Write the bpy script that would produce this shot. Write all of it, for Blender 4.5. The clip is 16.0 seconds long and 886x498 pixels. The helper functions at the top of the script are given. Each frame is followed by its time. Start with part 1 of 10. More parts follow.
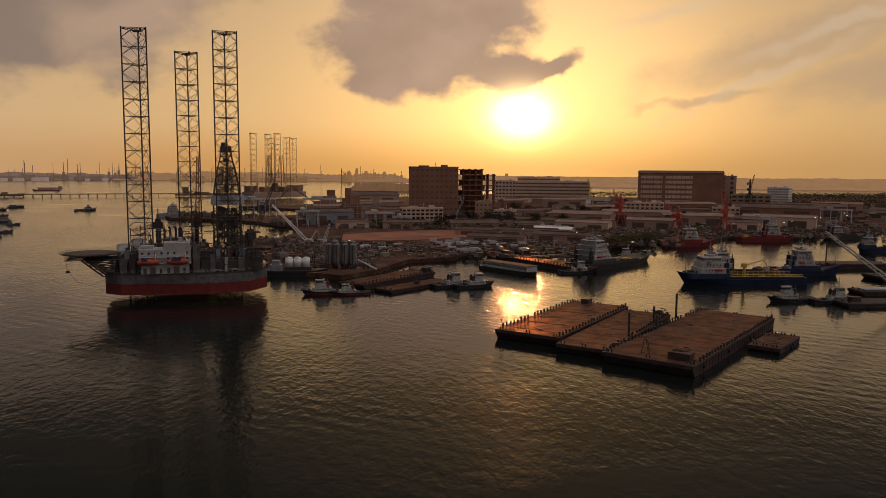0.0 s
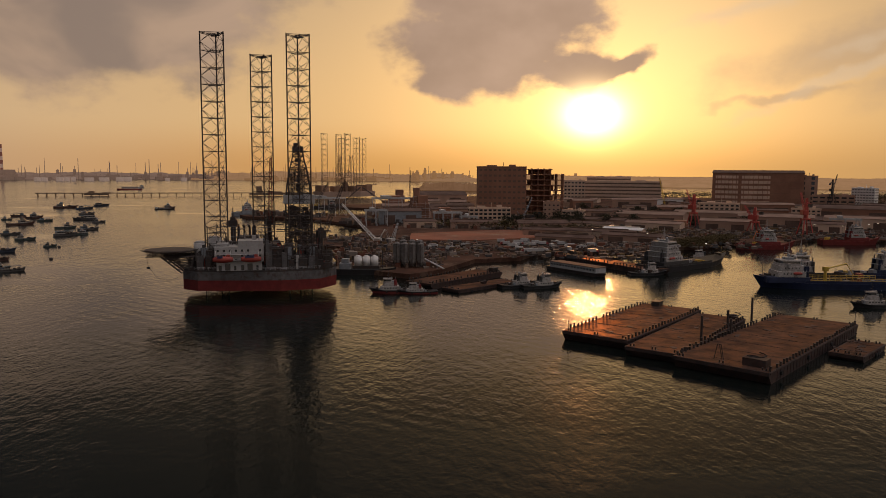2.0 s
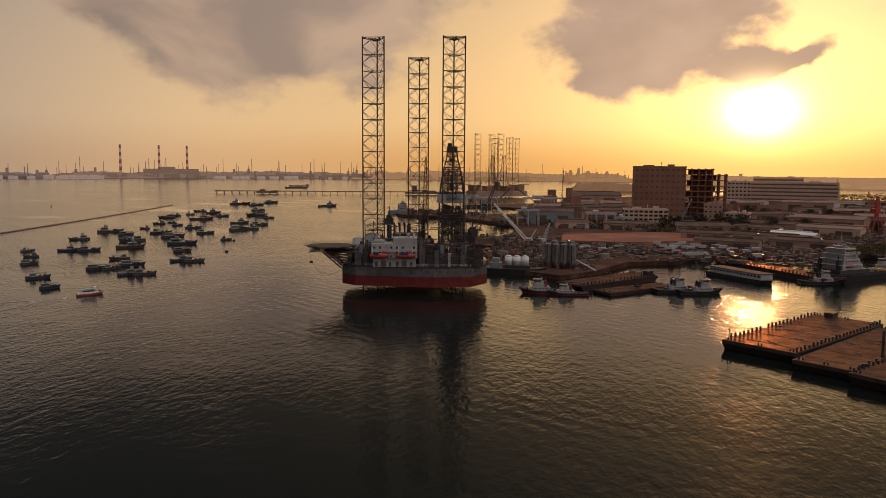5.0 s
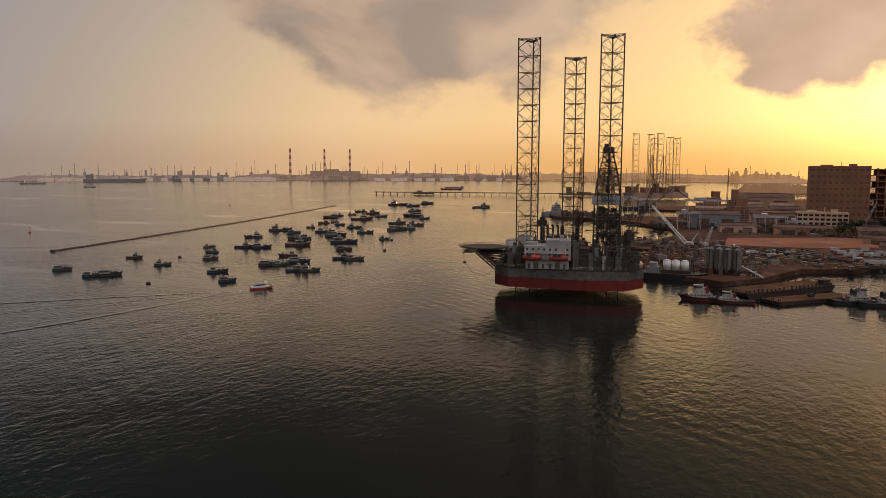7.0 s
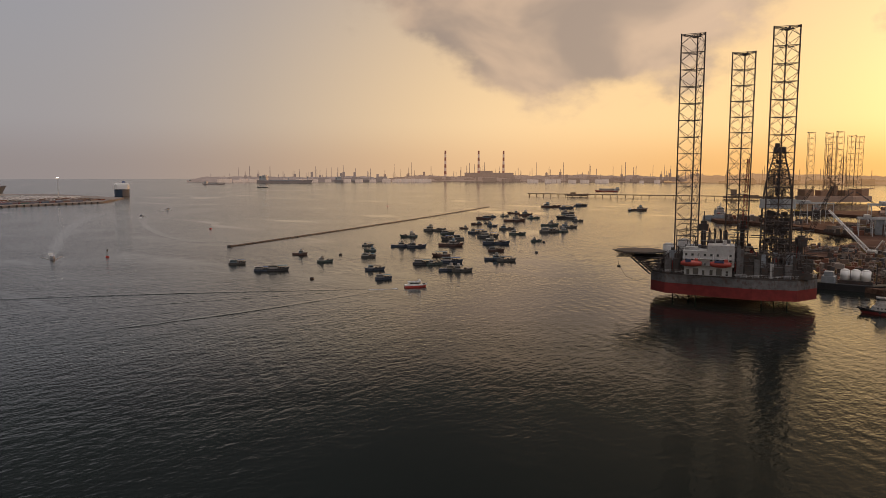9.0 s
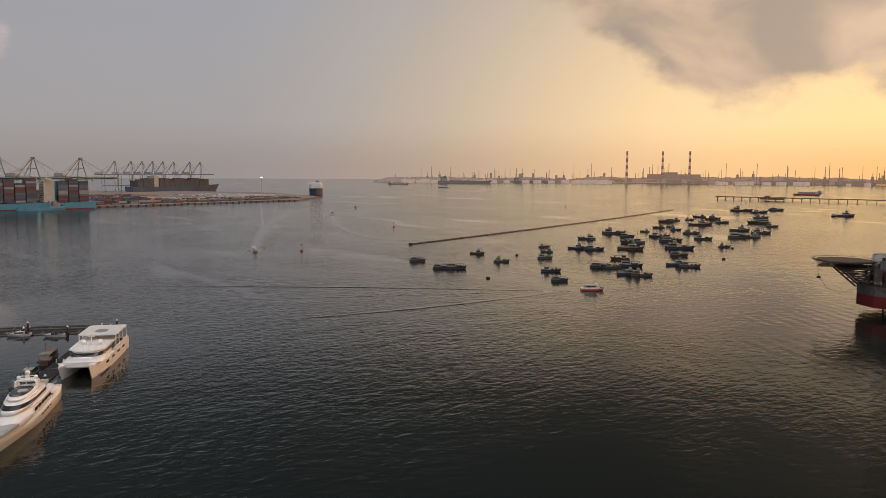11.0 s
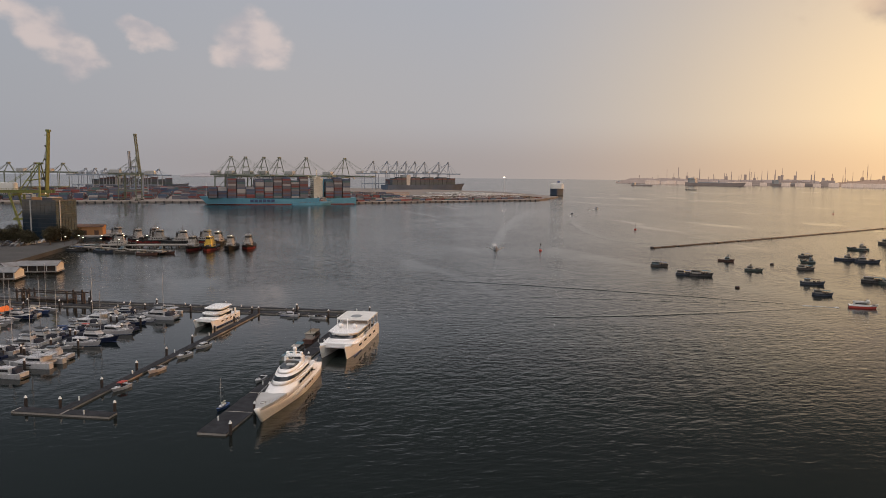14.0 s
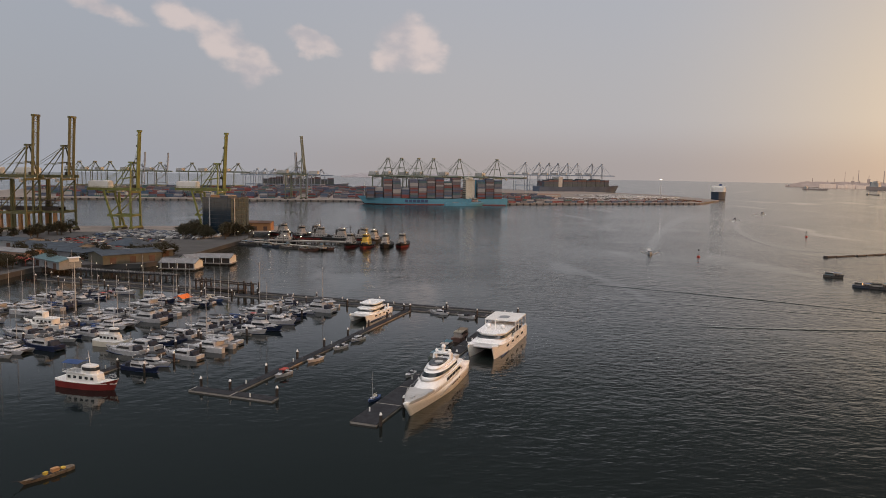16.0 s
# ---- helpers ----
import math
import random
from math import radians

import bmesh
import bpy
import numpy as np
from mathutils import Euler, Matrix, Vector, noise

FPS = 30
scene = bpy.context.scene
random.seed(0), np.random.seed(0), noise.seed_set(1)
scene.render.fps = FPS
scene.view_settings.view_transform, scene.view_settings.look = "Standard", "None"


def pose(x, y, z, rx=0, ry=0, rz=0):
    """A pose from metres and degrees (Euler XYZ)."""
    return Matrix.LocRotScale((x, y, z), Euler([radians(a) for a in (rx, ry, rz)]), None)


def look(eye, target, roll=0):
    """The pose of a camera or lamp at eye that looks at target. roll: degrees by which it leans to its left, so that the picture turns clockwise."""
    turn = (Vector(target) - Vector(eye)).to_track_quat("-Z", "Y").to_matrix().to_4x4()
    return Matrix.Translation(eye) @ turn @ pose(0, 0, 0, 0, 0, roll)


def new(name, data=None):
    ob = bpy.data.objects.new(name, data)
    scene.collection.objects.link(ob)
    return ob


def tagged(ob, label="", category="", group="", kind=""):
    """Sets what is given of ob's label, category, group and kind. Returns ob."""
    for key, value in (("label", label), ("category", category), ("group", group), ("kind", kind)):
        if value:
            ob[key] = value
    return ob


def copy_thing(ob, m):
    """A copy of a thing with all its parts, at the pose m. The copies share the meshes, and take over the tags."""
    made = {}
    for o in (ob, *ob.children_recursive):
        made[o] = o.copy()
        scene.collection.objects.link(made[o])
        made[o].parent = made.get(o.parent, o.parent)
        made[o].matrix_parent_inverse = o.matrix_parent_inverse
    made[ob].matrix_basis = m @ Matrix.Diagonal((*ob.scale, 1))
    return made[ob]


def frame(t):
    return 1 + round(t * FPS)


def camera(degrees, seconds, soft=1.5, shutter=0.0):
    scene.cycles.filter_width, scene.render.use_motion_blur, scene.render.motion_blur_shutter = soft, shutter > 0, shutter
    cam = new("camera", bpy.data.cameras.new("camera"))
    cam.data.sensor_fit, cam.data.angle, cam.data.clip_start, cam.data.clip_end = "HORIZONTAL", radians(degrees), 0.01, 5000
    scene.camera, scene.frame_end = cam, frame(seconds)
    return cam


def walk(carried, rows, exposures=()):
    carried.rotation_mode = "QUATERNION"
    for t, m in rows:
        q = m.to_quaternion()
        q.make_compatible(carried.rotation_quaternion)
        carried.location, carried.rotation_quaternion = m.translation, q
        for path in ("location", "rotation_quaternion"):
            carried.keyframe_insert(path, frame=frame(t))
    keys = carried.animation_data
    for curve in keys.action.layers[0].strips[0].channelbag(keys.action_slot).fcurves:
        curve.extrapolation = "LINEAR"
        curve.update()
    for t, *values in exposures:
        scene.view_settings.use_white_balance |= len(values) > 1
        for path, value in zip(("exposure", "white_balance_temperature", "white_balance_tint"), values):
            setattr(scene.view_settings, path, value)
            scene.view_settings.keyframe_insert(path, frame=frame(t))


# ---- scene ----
# camera
cam = camera(61.66, 16.0, soft=0.7)
PATH = [
    (0.0, pose(0, 0, 56, 83.98, -0.37, 0.11)),
    (0.5, pose(0, 0, 56, 83.97, -0.36, 1.28)),
    (1.0, pose(0, 0, 56, 83.96, -0.36, 2.66)),
    (1.5, pose(0, 0, 56, 83.94, -0.36, 3.99)),
    (2.0, pose(0, 0, 56, 83.93, -0.35, 5.32)),
    (2.5, pose(0, 0, 56, 83.91, -0.36, 6.74)),
    (3.0, pose(0, 0, 56, 83.90, -0.40, 8.48)),
    (3.5, pose(0, 0, 56, 83.88, -0.45, 10.37)),
    (6.0, pose(0, 0, 56, 83.85, -0.31, 22.56)),
    (6.5, pose(0, 0, 56, 83.87, -0.24, 25.71)),
    (7.0, pose(0, 0, 56, 83.89, -0.16, 28.79)),
    (7.5, pose(0, 0, 56, 83.92, -0.12, 31.71)),
    (8.0, pose(0, 0, 56, 83.94, -0.10, 34.57)),
    (8.5, pose(0, 0, 56, 83.96, -0.10, 37.44)),
    (11.0, pose(0, 0, 56, 84.01, -0.30, 54.18)),
    (11.5, pose(0, 0, 56, 83.98, -0.37, 57.54)),
    (12.0, pose(0, 0, 56, 83.96, -0.42, 60.78)),
    (12.5, pose(0, 0, 56, 83.94, -0.47, 63.82)),
    (13.0, pose(0, 0, 56, 83.92, -0.53, 66.78)),
    (13.5, pose(0, 0, 56, 83.90, -0.58, 69.69)),
    (14.0, pose(0, 0, 56, 83.89, -0.65, 72.57)),
    (14.5, pose(0, 0, 56, 83.88, -0.72, 75.47)),
    (15.0, pose(0, 0, 56, 83.87, -0.79, 78.37)),
    (15.5, pose(0, 0, 56, 83.85, -0.85, 81.28)),
    (16.0, pose(0, 0, 56, 83.84, -0.90, 84.19)),
]
walk(cam, PATH, exposures=[(0.0, -0.30, 6750, 20), (3.5, -0.14, 6750, 20), (7.0, 0.26, 6600, 17), (11.0, 0.60, 6550, 13), (13.0, 0.76, 6480, 12), (16.0, 0.88, 6430, 12)])

# ---------------------------------------------------------------- sky and sun
SUN_AZ, SUN_EL = -5.9, 4.2          # degrees, azimuth counted to the left of +y


class Nodes:
    """Short hand for node trees: every call adds a node and gives back its output."""

    def __init__(self, tree):
        self.t = tree

    def put(self, sock, v):
        if isinstance(v, bpy.types.NodeSocket):
            self.t.links.new(v, sock)
        elif v is not None:
            sock.default_value = v

    def m(self, op, a, b=None, c=None):
        n = self.t.nodes.new("ShaderNodeMath")
        n.operation = op
        for s, v in zip(n.inputs, (a, b, c)):
            self.put(s, v)
        return n.outputs[0]

    def mix(self, k, a, b, blend="MIX"):
        n = self.t.nodes.new("ShaderNodeMix")
        n.data_type, n.blend_type = "RGBA", blend
        self.put(n.inputs[0], k)
        self.put(n.inputs[6], a if isinstance(a, bpy.types.NodeSocket) else (*a, 1))
        self.put(n.inputs[7], b if isinstance(b, bpy.types.NodeSocket) else (*b, 1))
        return n.outputs[2]

    def vec(self, x, y, z):
        n = self.t.nodes.new("ShaderNodeCombineXYZ")
        for s, v in zip(n.inputs, (x, y, z)):
            self.put(s, v)
        return n.outputs[0]

    def noise(self, v, scale, detail=4.0, rough=0.55, distortion=0.0):
        n = self.t.nodes.new("ShaderNodeTexNoise")
        self.put(n.inputs["Vector"], v)
        n.inputs["Scale"].default_value, n.inputs["Detail"].default_value = scale, detail
        n.inputs["Roughness"].default_value, n.inputs["Distortion"].default_value = rough, distortion
        return n.outputs[0]

    def ramp(self, k, lo, hi, a=0.0, b=1.0):
        n = self.t.nodes.new("ShaderNodeMapRange")
        n.interpolation_type = "SMOOTHSTEP"
        for s, v in zip(n.inputs, (k, lo, hi, a, b)):
            self.put(s, v)
        return n.outputs[0]


world = bpy.data.worlds.new("evening_sky")
scene.world = world
world.use_nodes = True
wt = world.node_tree
wt.nodes.clear()
W = Nodes(wt)
co = wt.nodes.new("ShaderNodeTexCoord").outputs["Generated"]
sep = wt.nodes.new("ShaderNodeSeparateXYZ")
wt.links.new(co, sep.inputs[0])
zz = W.m("MAXIMUM", sep.outputs[2], 0.004)
sky = wt.nodes.new("ShaderNodeTexSky")
sky.sky_type, sky.sun_disc = "NISHITA", False
sky.sun_elevation, sky.sun_rotation = radians(SUN_EL), radians(-SUN_AZ)
sky.air_density, sky.dust_density, sky.ozone_density = 1.0, 4.0, 1.0
wt.links.new(W.vec(sep.outputs[0], sep.outputs[1], zz), sky.inputs[0])
AZ = W.m("MULTIPLY", W.m("ARCTAN2", W.m("MULTIPLY", sep.outputs[0], -1.0), sep.outputs[1]), 57.2958)
EL = W.m("MULTIPLY", W.m("ARCSINE", sep.outputs[2]), 57.2958)
# how near to the sun, along the horizon and in all
daz = W.m("SUBTRACT", AZ, SUN_AZ)
d_el = W.m("SUBTRACT", EL, SUN_EL)
dist = W.m("SQRT", W.m("ADD", W.m("POWER", W.m("MULTIPLY", daz, 0.72), 2.0), W.m("POWER", d_el, 2.0)))
side = W.ramp(W.m("ABSOLUTE", daz), 4.0, 102.0, 1.0, 0.0)
up = W.ramp(EL, 0.0, 26.0)
# the sunset haze that veils the clear sky: amber towards the sun, lilac away from it
near, mid = W.ramp(side, 0.62, 1.0), W.ramp(side, 0.14, 0.76)
low = W.mix(near, W.mix(mid, (0.46, 0.445, 0.45), (1.13, 0.80, 0.42)), (0.90, 0.61, 0.28))
rim = W.mix(near, W.mix(mid, (0.41, 0.37, 0.355), (1.0, 0.64, 0.32)), (0.84, 0.44, 0.13))
low = W.mix(W.ramp(EL, 0.0, 4.0), rim, low)
low = W.mix(W.ramp(AZ, 80.0, 112.0), low, (0.385, 0.40, 0.435))
low = W.mix(W.ramp(AZ, -9.0, -28.0, 0.0, 0.55), low, (0.52, 0.35, 0.16))
high = W.mix(near, W.mix(mid, (0.395, 0.435, 0.505), (0.46, 0.375, 0.30)), (0.54, 0.42, 0.27))
# a dull streaky veil to the right of the sun
high = W.mix(W.ramp(AZ, -10.0, -26.0, 0.0, 0.6), high, (0.36, 0.28, 0.19))
# unseen thicker cloud overhead, added so the near water reflects dark
over = W.mix(W.ramp(W.m("ABSOLUTE", daz), 30.0, 118.0), (0.034, 0.029, 0.026), (0.105, 0.12, 0.133))
# brighter unseen sky beside and behind, added to light fronts facing the view
clear = W.m("MULTIPLY", W.ramp(AZ, -36.0, -80.0), W.ramp(AZ, -175.0, -125.0))
over = W.mix(clear, over, (0.46, 0.47, 0.50))
# unseen bright zenith, added to light white boats and roofs
over = W.mix(W.ramp(EL, 46.0, 70.0), over, (1.7, 1.56, 1.48))
veil = W.mix(W.ramp(EL, 12.5, 17.0), W.mix(up, low, high), over)
# unseen sky behind the view, raised by half to fill facing walls
rear_fill = W.ramp(W.m("ABSOLUTE", daz), 118.0, 168.0, 1.0, 1.5)
base = W.mix(0.82, W.mix(1.0, sky.outputs[0], (0.10, 0.10, 0.10), "MULTIPLY"), veil)


def add_glow(col, size, power, tint):
    k = W.m("MULTIPLY", W.m("POWER", 2.71828, W.m("MULTIPLY", W.m("POWER", W.m("DIVIDE", dist, size), power), -1.0)), 1.0)
    return W.mix(1.0, col, W.mix(1.0, (1, 1, 1), W.vec(W.m("MULTIPLY", k, tint[0]), W.m("MULTIPLY", k, tint[1]), W.m("MULTIPLY", k, tint[2])), "MULTIPLY"), "ADD")


uv = W.vec(AZ, W.m("MULTIPLY", EL, 1.5), 0.0)
rough_n = W.m("SUBTRACT", W.noise(uv, 0.30, 8.0, 0.56), 0.5)
fine_n = W.m("SUBTRACT", W.noise(uv, 0.07, 5.0, 0.55), 0.5)


warp_a = W.m("MULTIPLY", W.m("SUBTRACT", W.noise(uv, 0.26, 4.0, 0.5), 0.5), 3.6)
warp_e = W.m("MULTIPLY", W.m("SUBTRACT", W.noise(W.vec(W.m("ADD", AZ, 71.0), W.m("MULTIPLY", EL, 1.4), 3.0), 0.28, 4.0, 0.5), 0.5), 2.6)
AZW, ELW = W.m("ADD", AZ, warp_a), W.m("ADD", EL, warp_e)


def cloud_mask(spots, ragged, lo, hi):
    """Union of tilted ellipses (az, el, half width, half height, tilt) with a ragged edge."""
    out = None
    for az, el, w, h, tilt in spots:
        c, s = math.cos(radians(tilt)), math.sin(radians(tilt))
        dx, dy = W.m("SUBTRACT", AZW, az), W.m("SUBTRACT", ELW, el)
        px = W.m("DIVIDE", W.m("ADD", W.m("MULTIPLY", dx, c), W.m("MULTIPLY", dy, s)), w)
        py = W.m("DIVIDE", W.m("SUBTRACT", W.m("MULTIPLY", dy, c), W.m("MULTIPLY", dx, s)), h)
        k = W.m("SUBTRACT", 1.0, W.m("SQRT", W.m("ADD", W.m("POWER", px, 2.0), W.m("POWER", py, 2.0))))
        out = k if out is None else W.m("SMOOTH_MAX", out, k, 0.2)
    out = W.m("ADD", out, W.m("ADD", W.m("MULTIPLY", rough_n, ragged), W.m("MULTIPLY", fine_n, ragged)))
    return W.ramp(out, lo, hi)


CLOUD_1 = [(2.2, 8.8, 7.4, 4.0, 0), (1.4, 13.0, 7.0, 5.2, 0), (-3.0, 11.6, 4.6, 3.2, 0), (5.0, 7.0, 2.8, 1.8, 0), (-4.6, 7.4, 4.4, 1.7, 0), (-8.0, 7.6, 2.6, 1.0, -26)]
CLOUD_2 = [(33.2, 8.8, 6.4, 4.4, 12), (25.5, 10.0, 7.8, 4.6, 0), (29.5, 13.5, 15.0, 6.4, 0), (40.0, 13.0, 6.5, 4.4, 20)]
CLOUD_3 = [(87.0, 9.4, 2.7, 1.9, 0), (85.8, 8.3, 2.2, 1.5, 0), (88.2, 8.0, 2.0, 1.2, 0), (94.2, 9.1, 2.3, 0.75, 22)]
CLOUD_4 = [(98.6, 7.4, 1.9, 1.5, 30), (100.6, 9.2, 2.8, 1.5, 34), (103.4, 10.4, 2.2, 1.0, 20), (108.4, 10.4, 2.8, 0.7, 14)]
CLOUD_6 = [(-24.0, 8.6, 12.0, 2.6, -14), (-30.0, 6.6, 9.0, 2.2, -10), (-19.0, 5.2, 6.0, 0.5, -6)]
CLOUD_5 = [(-23.0, 6.6, 9.0, 0.6, -22), (-27.0, 9.6, 9.0, 0.8, -18), (-17.0, 11.5, 8.0, 0.9, -14)]
m1, m2 = cloud_mask(CLOUD_1, 0.85, -0.10, 0.30), cloud_mask(CLOUD_2, 0.8, -0.14, 0.34)
m3, m4 = cloud_mask(CLOUD_3, 0.8, -0.02, 0.5), cloud_mask(CLOUD_4, 0.9, -0.02, 0.6)
lid = W.ramp(EL, 15.5, 13.0)
m1, m2 = W.m("MULTIPLY", m1, lid), W.m("MULTIPLY", m2, lid)
m5 = cloud_mask(CLOUD_5, 1.0, 0.0, 0.9)
m6 = cloud_mask(CLOUD_6, 0.8, 0.0, 0.8)
base = W.mix(1.0, base, W.vec(rear_fill, W.m("POWER", rear_fill, 0.9), W.m("POWER", rear_fill, 0.8)), "MULTIPLY")
sky_col = add_glow(base, 19.0, 1.3, (0.13, 0.09, 0.03))
sky_col = add_glow(sky_col, 6.0, 1.5, (0.48, 0.32, 0.10))
lump = W.ramp(W.noise(uv, 0.13, 4.0, 0.5), 0.3, 0.7)
dark = W.mix(lump, (0.43, 0.31, 0.225), (0.55, 0.40, 0.29))
sky_col = W.mix(W.m("MULTIPLY", m1, 0.93), sky_col, dark)
sky_col = W.mix(W.m("MULTIPLY", m2, 0.88), sky_col, W.mix(W.ramp(W.noise(uv, 0.10, 4.0, 0.5, 0.6), 0.36, 0.66), (0.33, 0.265, 0.22), (0.60, 0.44, 0.31)))
pale = W.mix(W.ramp(W.noise(uv, 0.30, 4.0, 0.5), 0.35, 0.62), (0.43, 0.40, 0.41), (0.65, 0.545, 0.50))
sky_col = W.mix(W.m("MULTIPLY", W.m("MAXIMUM", m3, m4), 0.72), sky_col, pale)
sky_col = W.mix(W.m("MULTIPLY", m6, 0.5), sky_col, (0.46, 0.355, 0.25))
sky_col = W.mix(W.m("MULTIPLY", m5, 0.4), sky_col, (0.80, 0.66, 0.45))
sky_col = add_glow(sky_col, 1.3, 1.7, (9.0, 6.2, 2.3))
# the sky grows dimmer away from the sunset
fade = W.m("POWER", 2.0, W.m("MULTIPLY", W.m("ADD", W.m("MULTIPLY", W.m("MINIMUM", W.m("MAXIMUM", AZ, 0.0), 55.0), 0.0118), W.m("MULTIPLY", W.m("MINIMUM", W.m("MAXIMUM", W.m("SUBTRACT", AZ, 55.0), 0.0), 60.0), 0.002)), -1.0))
sky_col = W.mix(1.0, sky_col, W.vec(fade, fade, fade), "MULTIPLY")
bg = wt.nodes.new("ShaderNodeBackground")
bg.inputs["Strength"].default_value = 1.0
wt.links.new(sky_col, bg.inputs["Color"])
wt.links.new(bg.outputs[0], wt.nodes.new("ShaderNodeOutputWorld").inputs[0])

sun_data = bpy.data.lights.new("sun", "SUN")
sun_data.energy, sun_data.angle, sun_data.color = 0.75, radians(3.0), (1.0, 0.44, 0.15)
sun = new("sun", sun_data)
to_sun = Vector((-math.sin(radians(SUN_AZ)) * math.cos(radians(SUN_EL)), math.cos(radians(SUN_AZ)) * math.cos(radians(SUN_EL)), math.sin(radians(SUN_EL))))
sun.matrix_world = look(to_sun * 300, (0, 0, 0))

# ---------------------------------------------------------------- materials
def mat(name, col, rough=0.6, metal=0.0, var=0.3, scale=0.4, fine=6.0, bump=0.0, col2=None, patch=(0.45, 0.62), island=0.0, spec=0.5, coat=0.0, glint=None):
    """A painted, weathered or earthy surface: colour varied at two scales, stains of a second colour, grain relief."""
    ma = bpy.data.materials.new(name)
    ma.use_nodes = True
    N = Nodes(ma.node_tree)
    bs = ma.node_tree.nodes["Principled BSDF"]
    geo = ma.node_tree.nodes.new("ShaderNodeNewGeometry")
    pos = geo.outputs["Position"]
    big, small = N.noise(pos, scale, 4.0), N.noise(pos, fine, 3.0, 0.6)
    k = N.m("ADD", N.m("MULTIPLY", big, 0.65), N.m("MULTIPLY", small, 0.35))
    if island:
        k = N.m("ADD", k, N.m("MULTIPLY", N.m("SUBTRACT", geo.outputs["Random Per Island"], 0.5), island))
    lo, hi = [c * (1 - var) for c in col], [min(1.0, c * (1 + var)) for c in col]
    out = N.mix(N.ramp(k, 0.3, 0.7), lo, hi)
    if col2:
        st = N.ramp(N.m("ADD", N.m("MULTIPLY", N.noise(pos, scale * 1.7, 6.0, 0.65), 0.75), N.m("MULTIPLY", small, 0.25)), *patch)
        out = N.mix(st, out, col2)
    N.put(bs.inputs["Base Color"], out)
    N.put(bs.inputs["Roughness"], N.ramp(small, 0.2, 0.8, max(0.02, rough - 0.12), min(1.0, rough + 0.12)))
    bs.inputs["Metallic"].default_value = metal
    bs.inputs["Specular IOR Level"].default_value = spec
    bs.inputs["Coat Weight"].default_value = coat
    if bump:
        bn = ma.node_tree.nodes.new("ShaderNodeBump")
        bn.inputs["Strength"].default_value, bn.inputs["Distance"].default_value = 0.7, bump
        N.put(bn.inputs["Height"], k)
        N.put(bs.inputs["Normal"], bn.outputs[0])
    if glint:
        # worn, wet-looking steel that shines through the rust in patches
        gl = ma.node_tree.nodes.new("ShaderNodeBsdfAnisotropic")
        gl.inputs["Color"].default_value, gl.inputs["Roughness"].default_value = (*glint, 1), 0.33
        if bump:
            N.put(gl.inputs["Normal"], bn.outputs[0])
        mx = ma.node_tree.nodes.new("ShaderNodeMixShader")
        N.put(mx.inputs[0], N.ramp(N.noise(pos, scale * 2.0, 5.0, 0.6), 0.35, 0.65, 0.05, 0.26))
        N.put(mx.inputs[1], bs.outputs[0])
        N.put(mx.inputs[2], gl.outputs[0])
        N.put(ma.node_tree.nodes["Material Output"].inputs[0], mx.outputs[0])
    return ma


def palette(name, cols, rough=0.55, metal=0.0, by_object=False, dull=0.25):
    """One surface whose pieces differ in colour: by loose piece, or by object."""
    ma = bpy.data.materials.new(name)
    ma.use_nodes = True
    N = Nodes(ma.node_tree)
    bs = ma.node_tree.nodes["Principled BSDF"]
    geo = ma.node_tree.nodes.new("ShaderNodeNewGeometry")
    rnd = ma.node_tree.nodes.new("ShaderNodeObjectInfo").outputs["Random"] if by_object else geo.outputs["Random Per Island"]
    rp = ma.node_tree.nodes.new("ShaderNodeValToRGB")
    rp.color_ramp.interpolation = "CONSTANT"
    els = rp.color_ramp.elements
    while len(els) < len(cols):
        els.new(0.5)
    for i, c in enumerate(cols):
        els[i].position, els[i].color = i / len(cols), (*c, 1)
    N.put(rp.inputs[0], rnd)
    wear = N.ramp(N.noise(geo.outputs["Position"], 0.9, 5.0, 0.6), 0.4, 0.75, 0.0, dull)
    N.put(bs.inputs["Base Color"], N.mix(wear, rp.outputs[0], (0.16, 0.11, 0.08)))
    bs.inputs["Roughness"].default_value, bs.inputs["Metallic"].default_value = rough, metal
    return ma


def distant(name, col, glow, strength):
    """Far land and works: emission in a haze colour imitates the pale evening air."""
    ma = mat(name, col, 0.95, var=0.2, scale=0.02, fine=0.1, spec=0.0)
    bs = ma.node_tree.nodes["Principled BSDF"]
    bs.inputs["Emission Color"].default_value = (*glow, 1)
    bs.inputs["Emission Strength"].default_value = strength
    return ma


def glass(name, col=(0.02, 0.025, 0.03), rough=0.06):
    ma = mat(name, col, rough, var=0.2, scale=0.2, spec=0.8)
    return ma


SHIPWHITE = mat("weathered_ship_white", (0.37, 0.35, 0.33), 0.55, var=0.2, col2=(0.15, 0.11, 0.09), patch=(0.46, 0.7), scale=0.6, spec=0.3)
NAVY = mat("navy_hull_paint", (0.012, 0.02, 0.055), 0.55, var=0.3, col2=(0.04, 0.025, 0.022), patch=(0.58, 0.8), spec=0.3)
SHIPRED = mat("red_ship_paint", (0.17, 0.022, 0.02), 0.6, var=0.25, col2=(0.11, 0.035, 0.025), patch=(0.55, 0.8), spec=0.3)
WHITE = mat("white_paint", (0.72, 0.71, 0.69), 0.35, var=0.07, col2=(0.42, 0.37, 0.31), patch=(0.62, 0.85), scale=0.25)
GELCOAT = mat("white_gelcoat", (0.88, 0.875, 0.87), 0.25, var=0.04, scale=0.15, coat=0.4)
BOATWHITE = mat("weathered_boat_white", (0.42, 0.42, 0.435), 0.3, var=0.15, scale=0.12, fine=1.2, col2=(0.36, 0.33, 0.3), patch=(0.55, 0.8), coat=0.2)
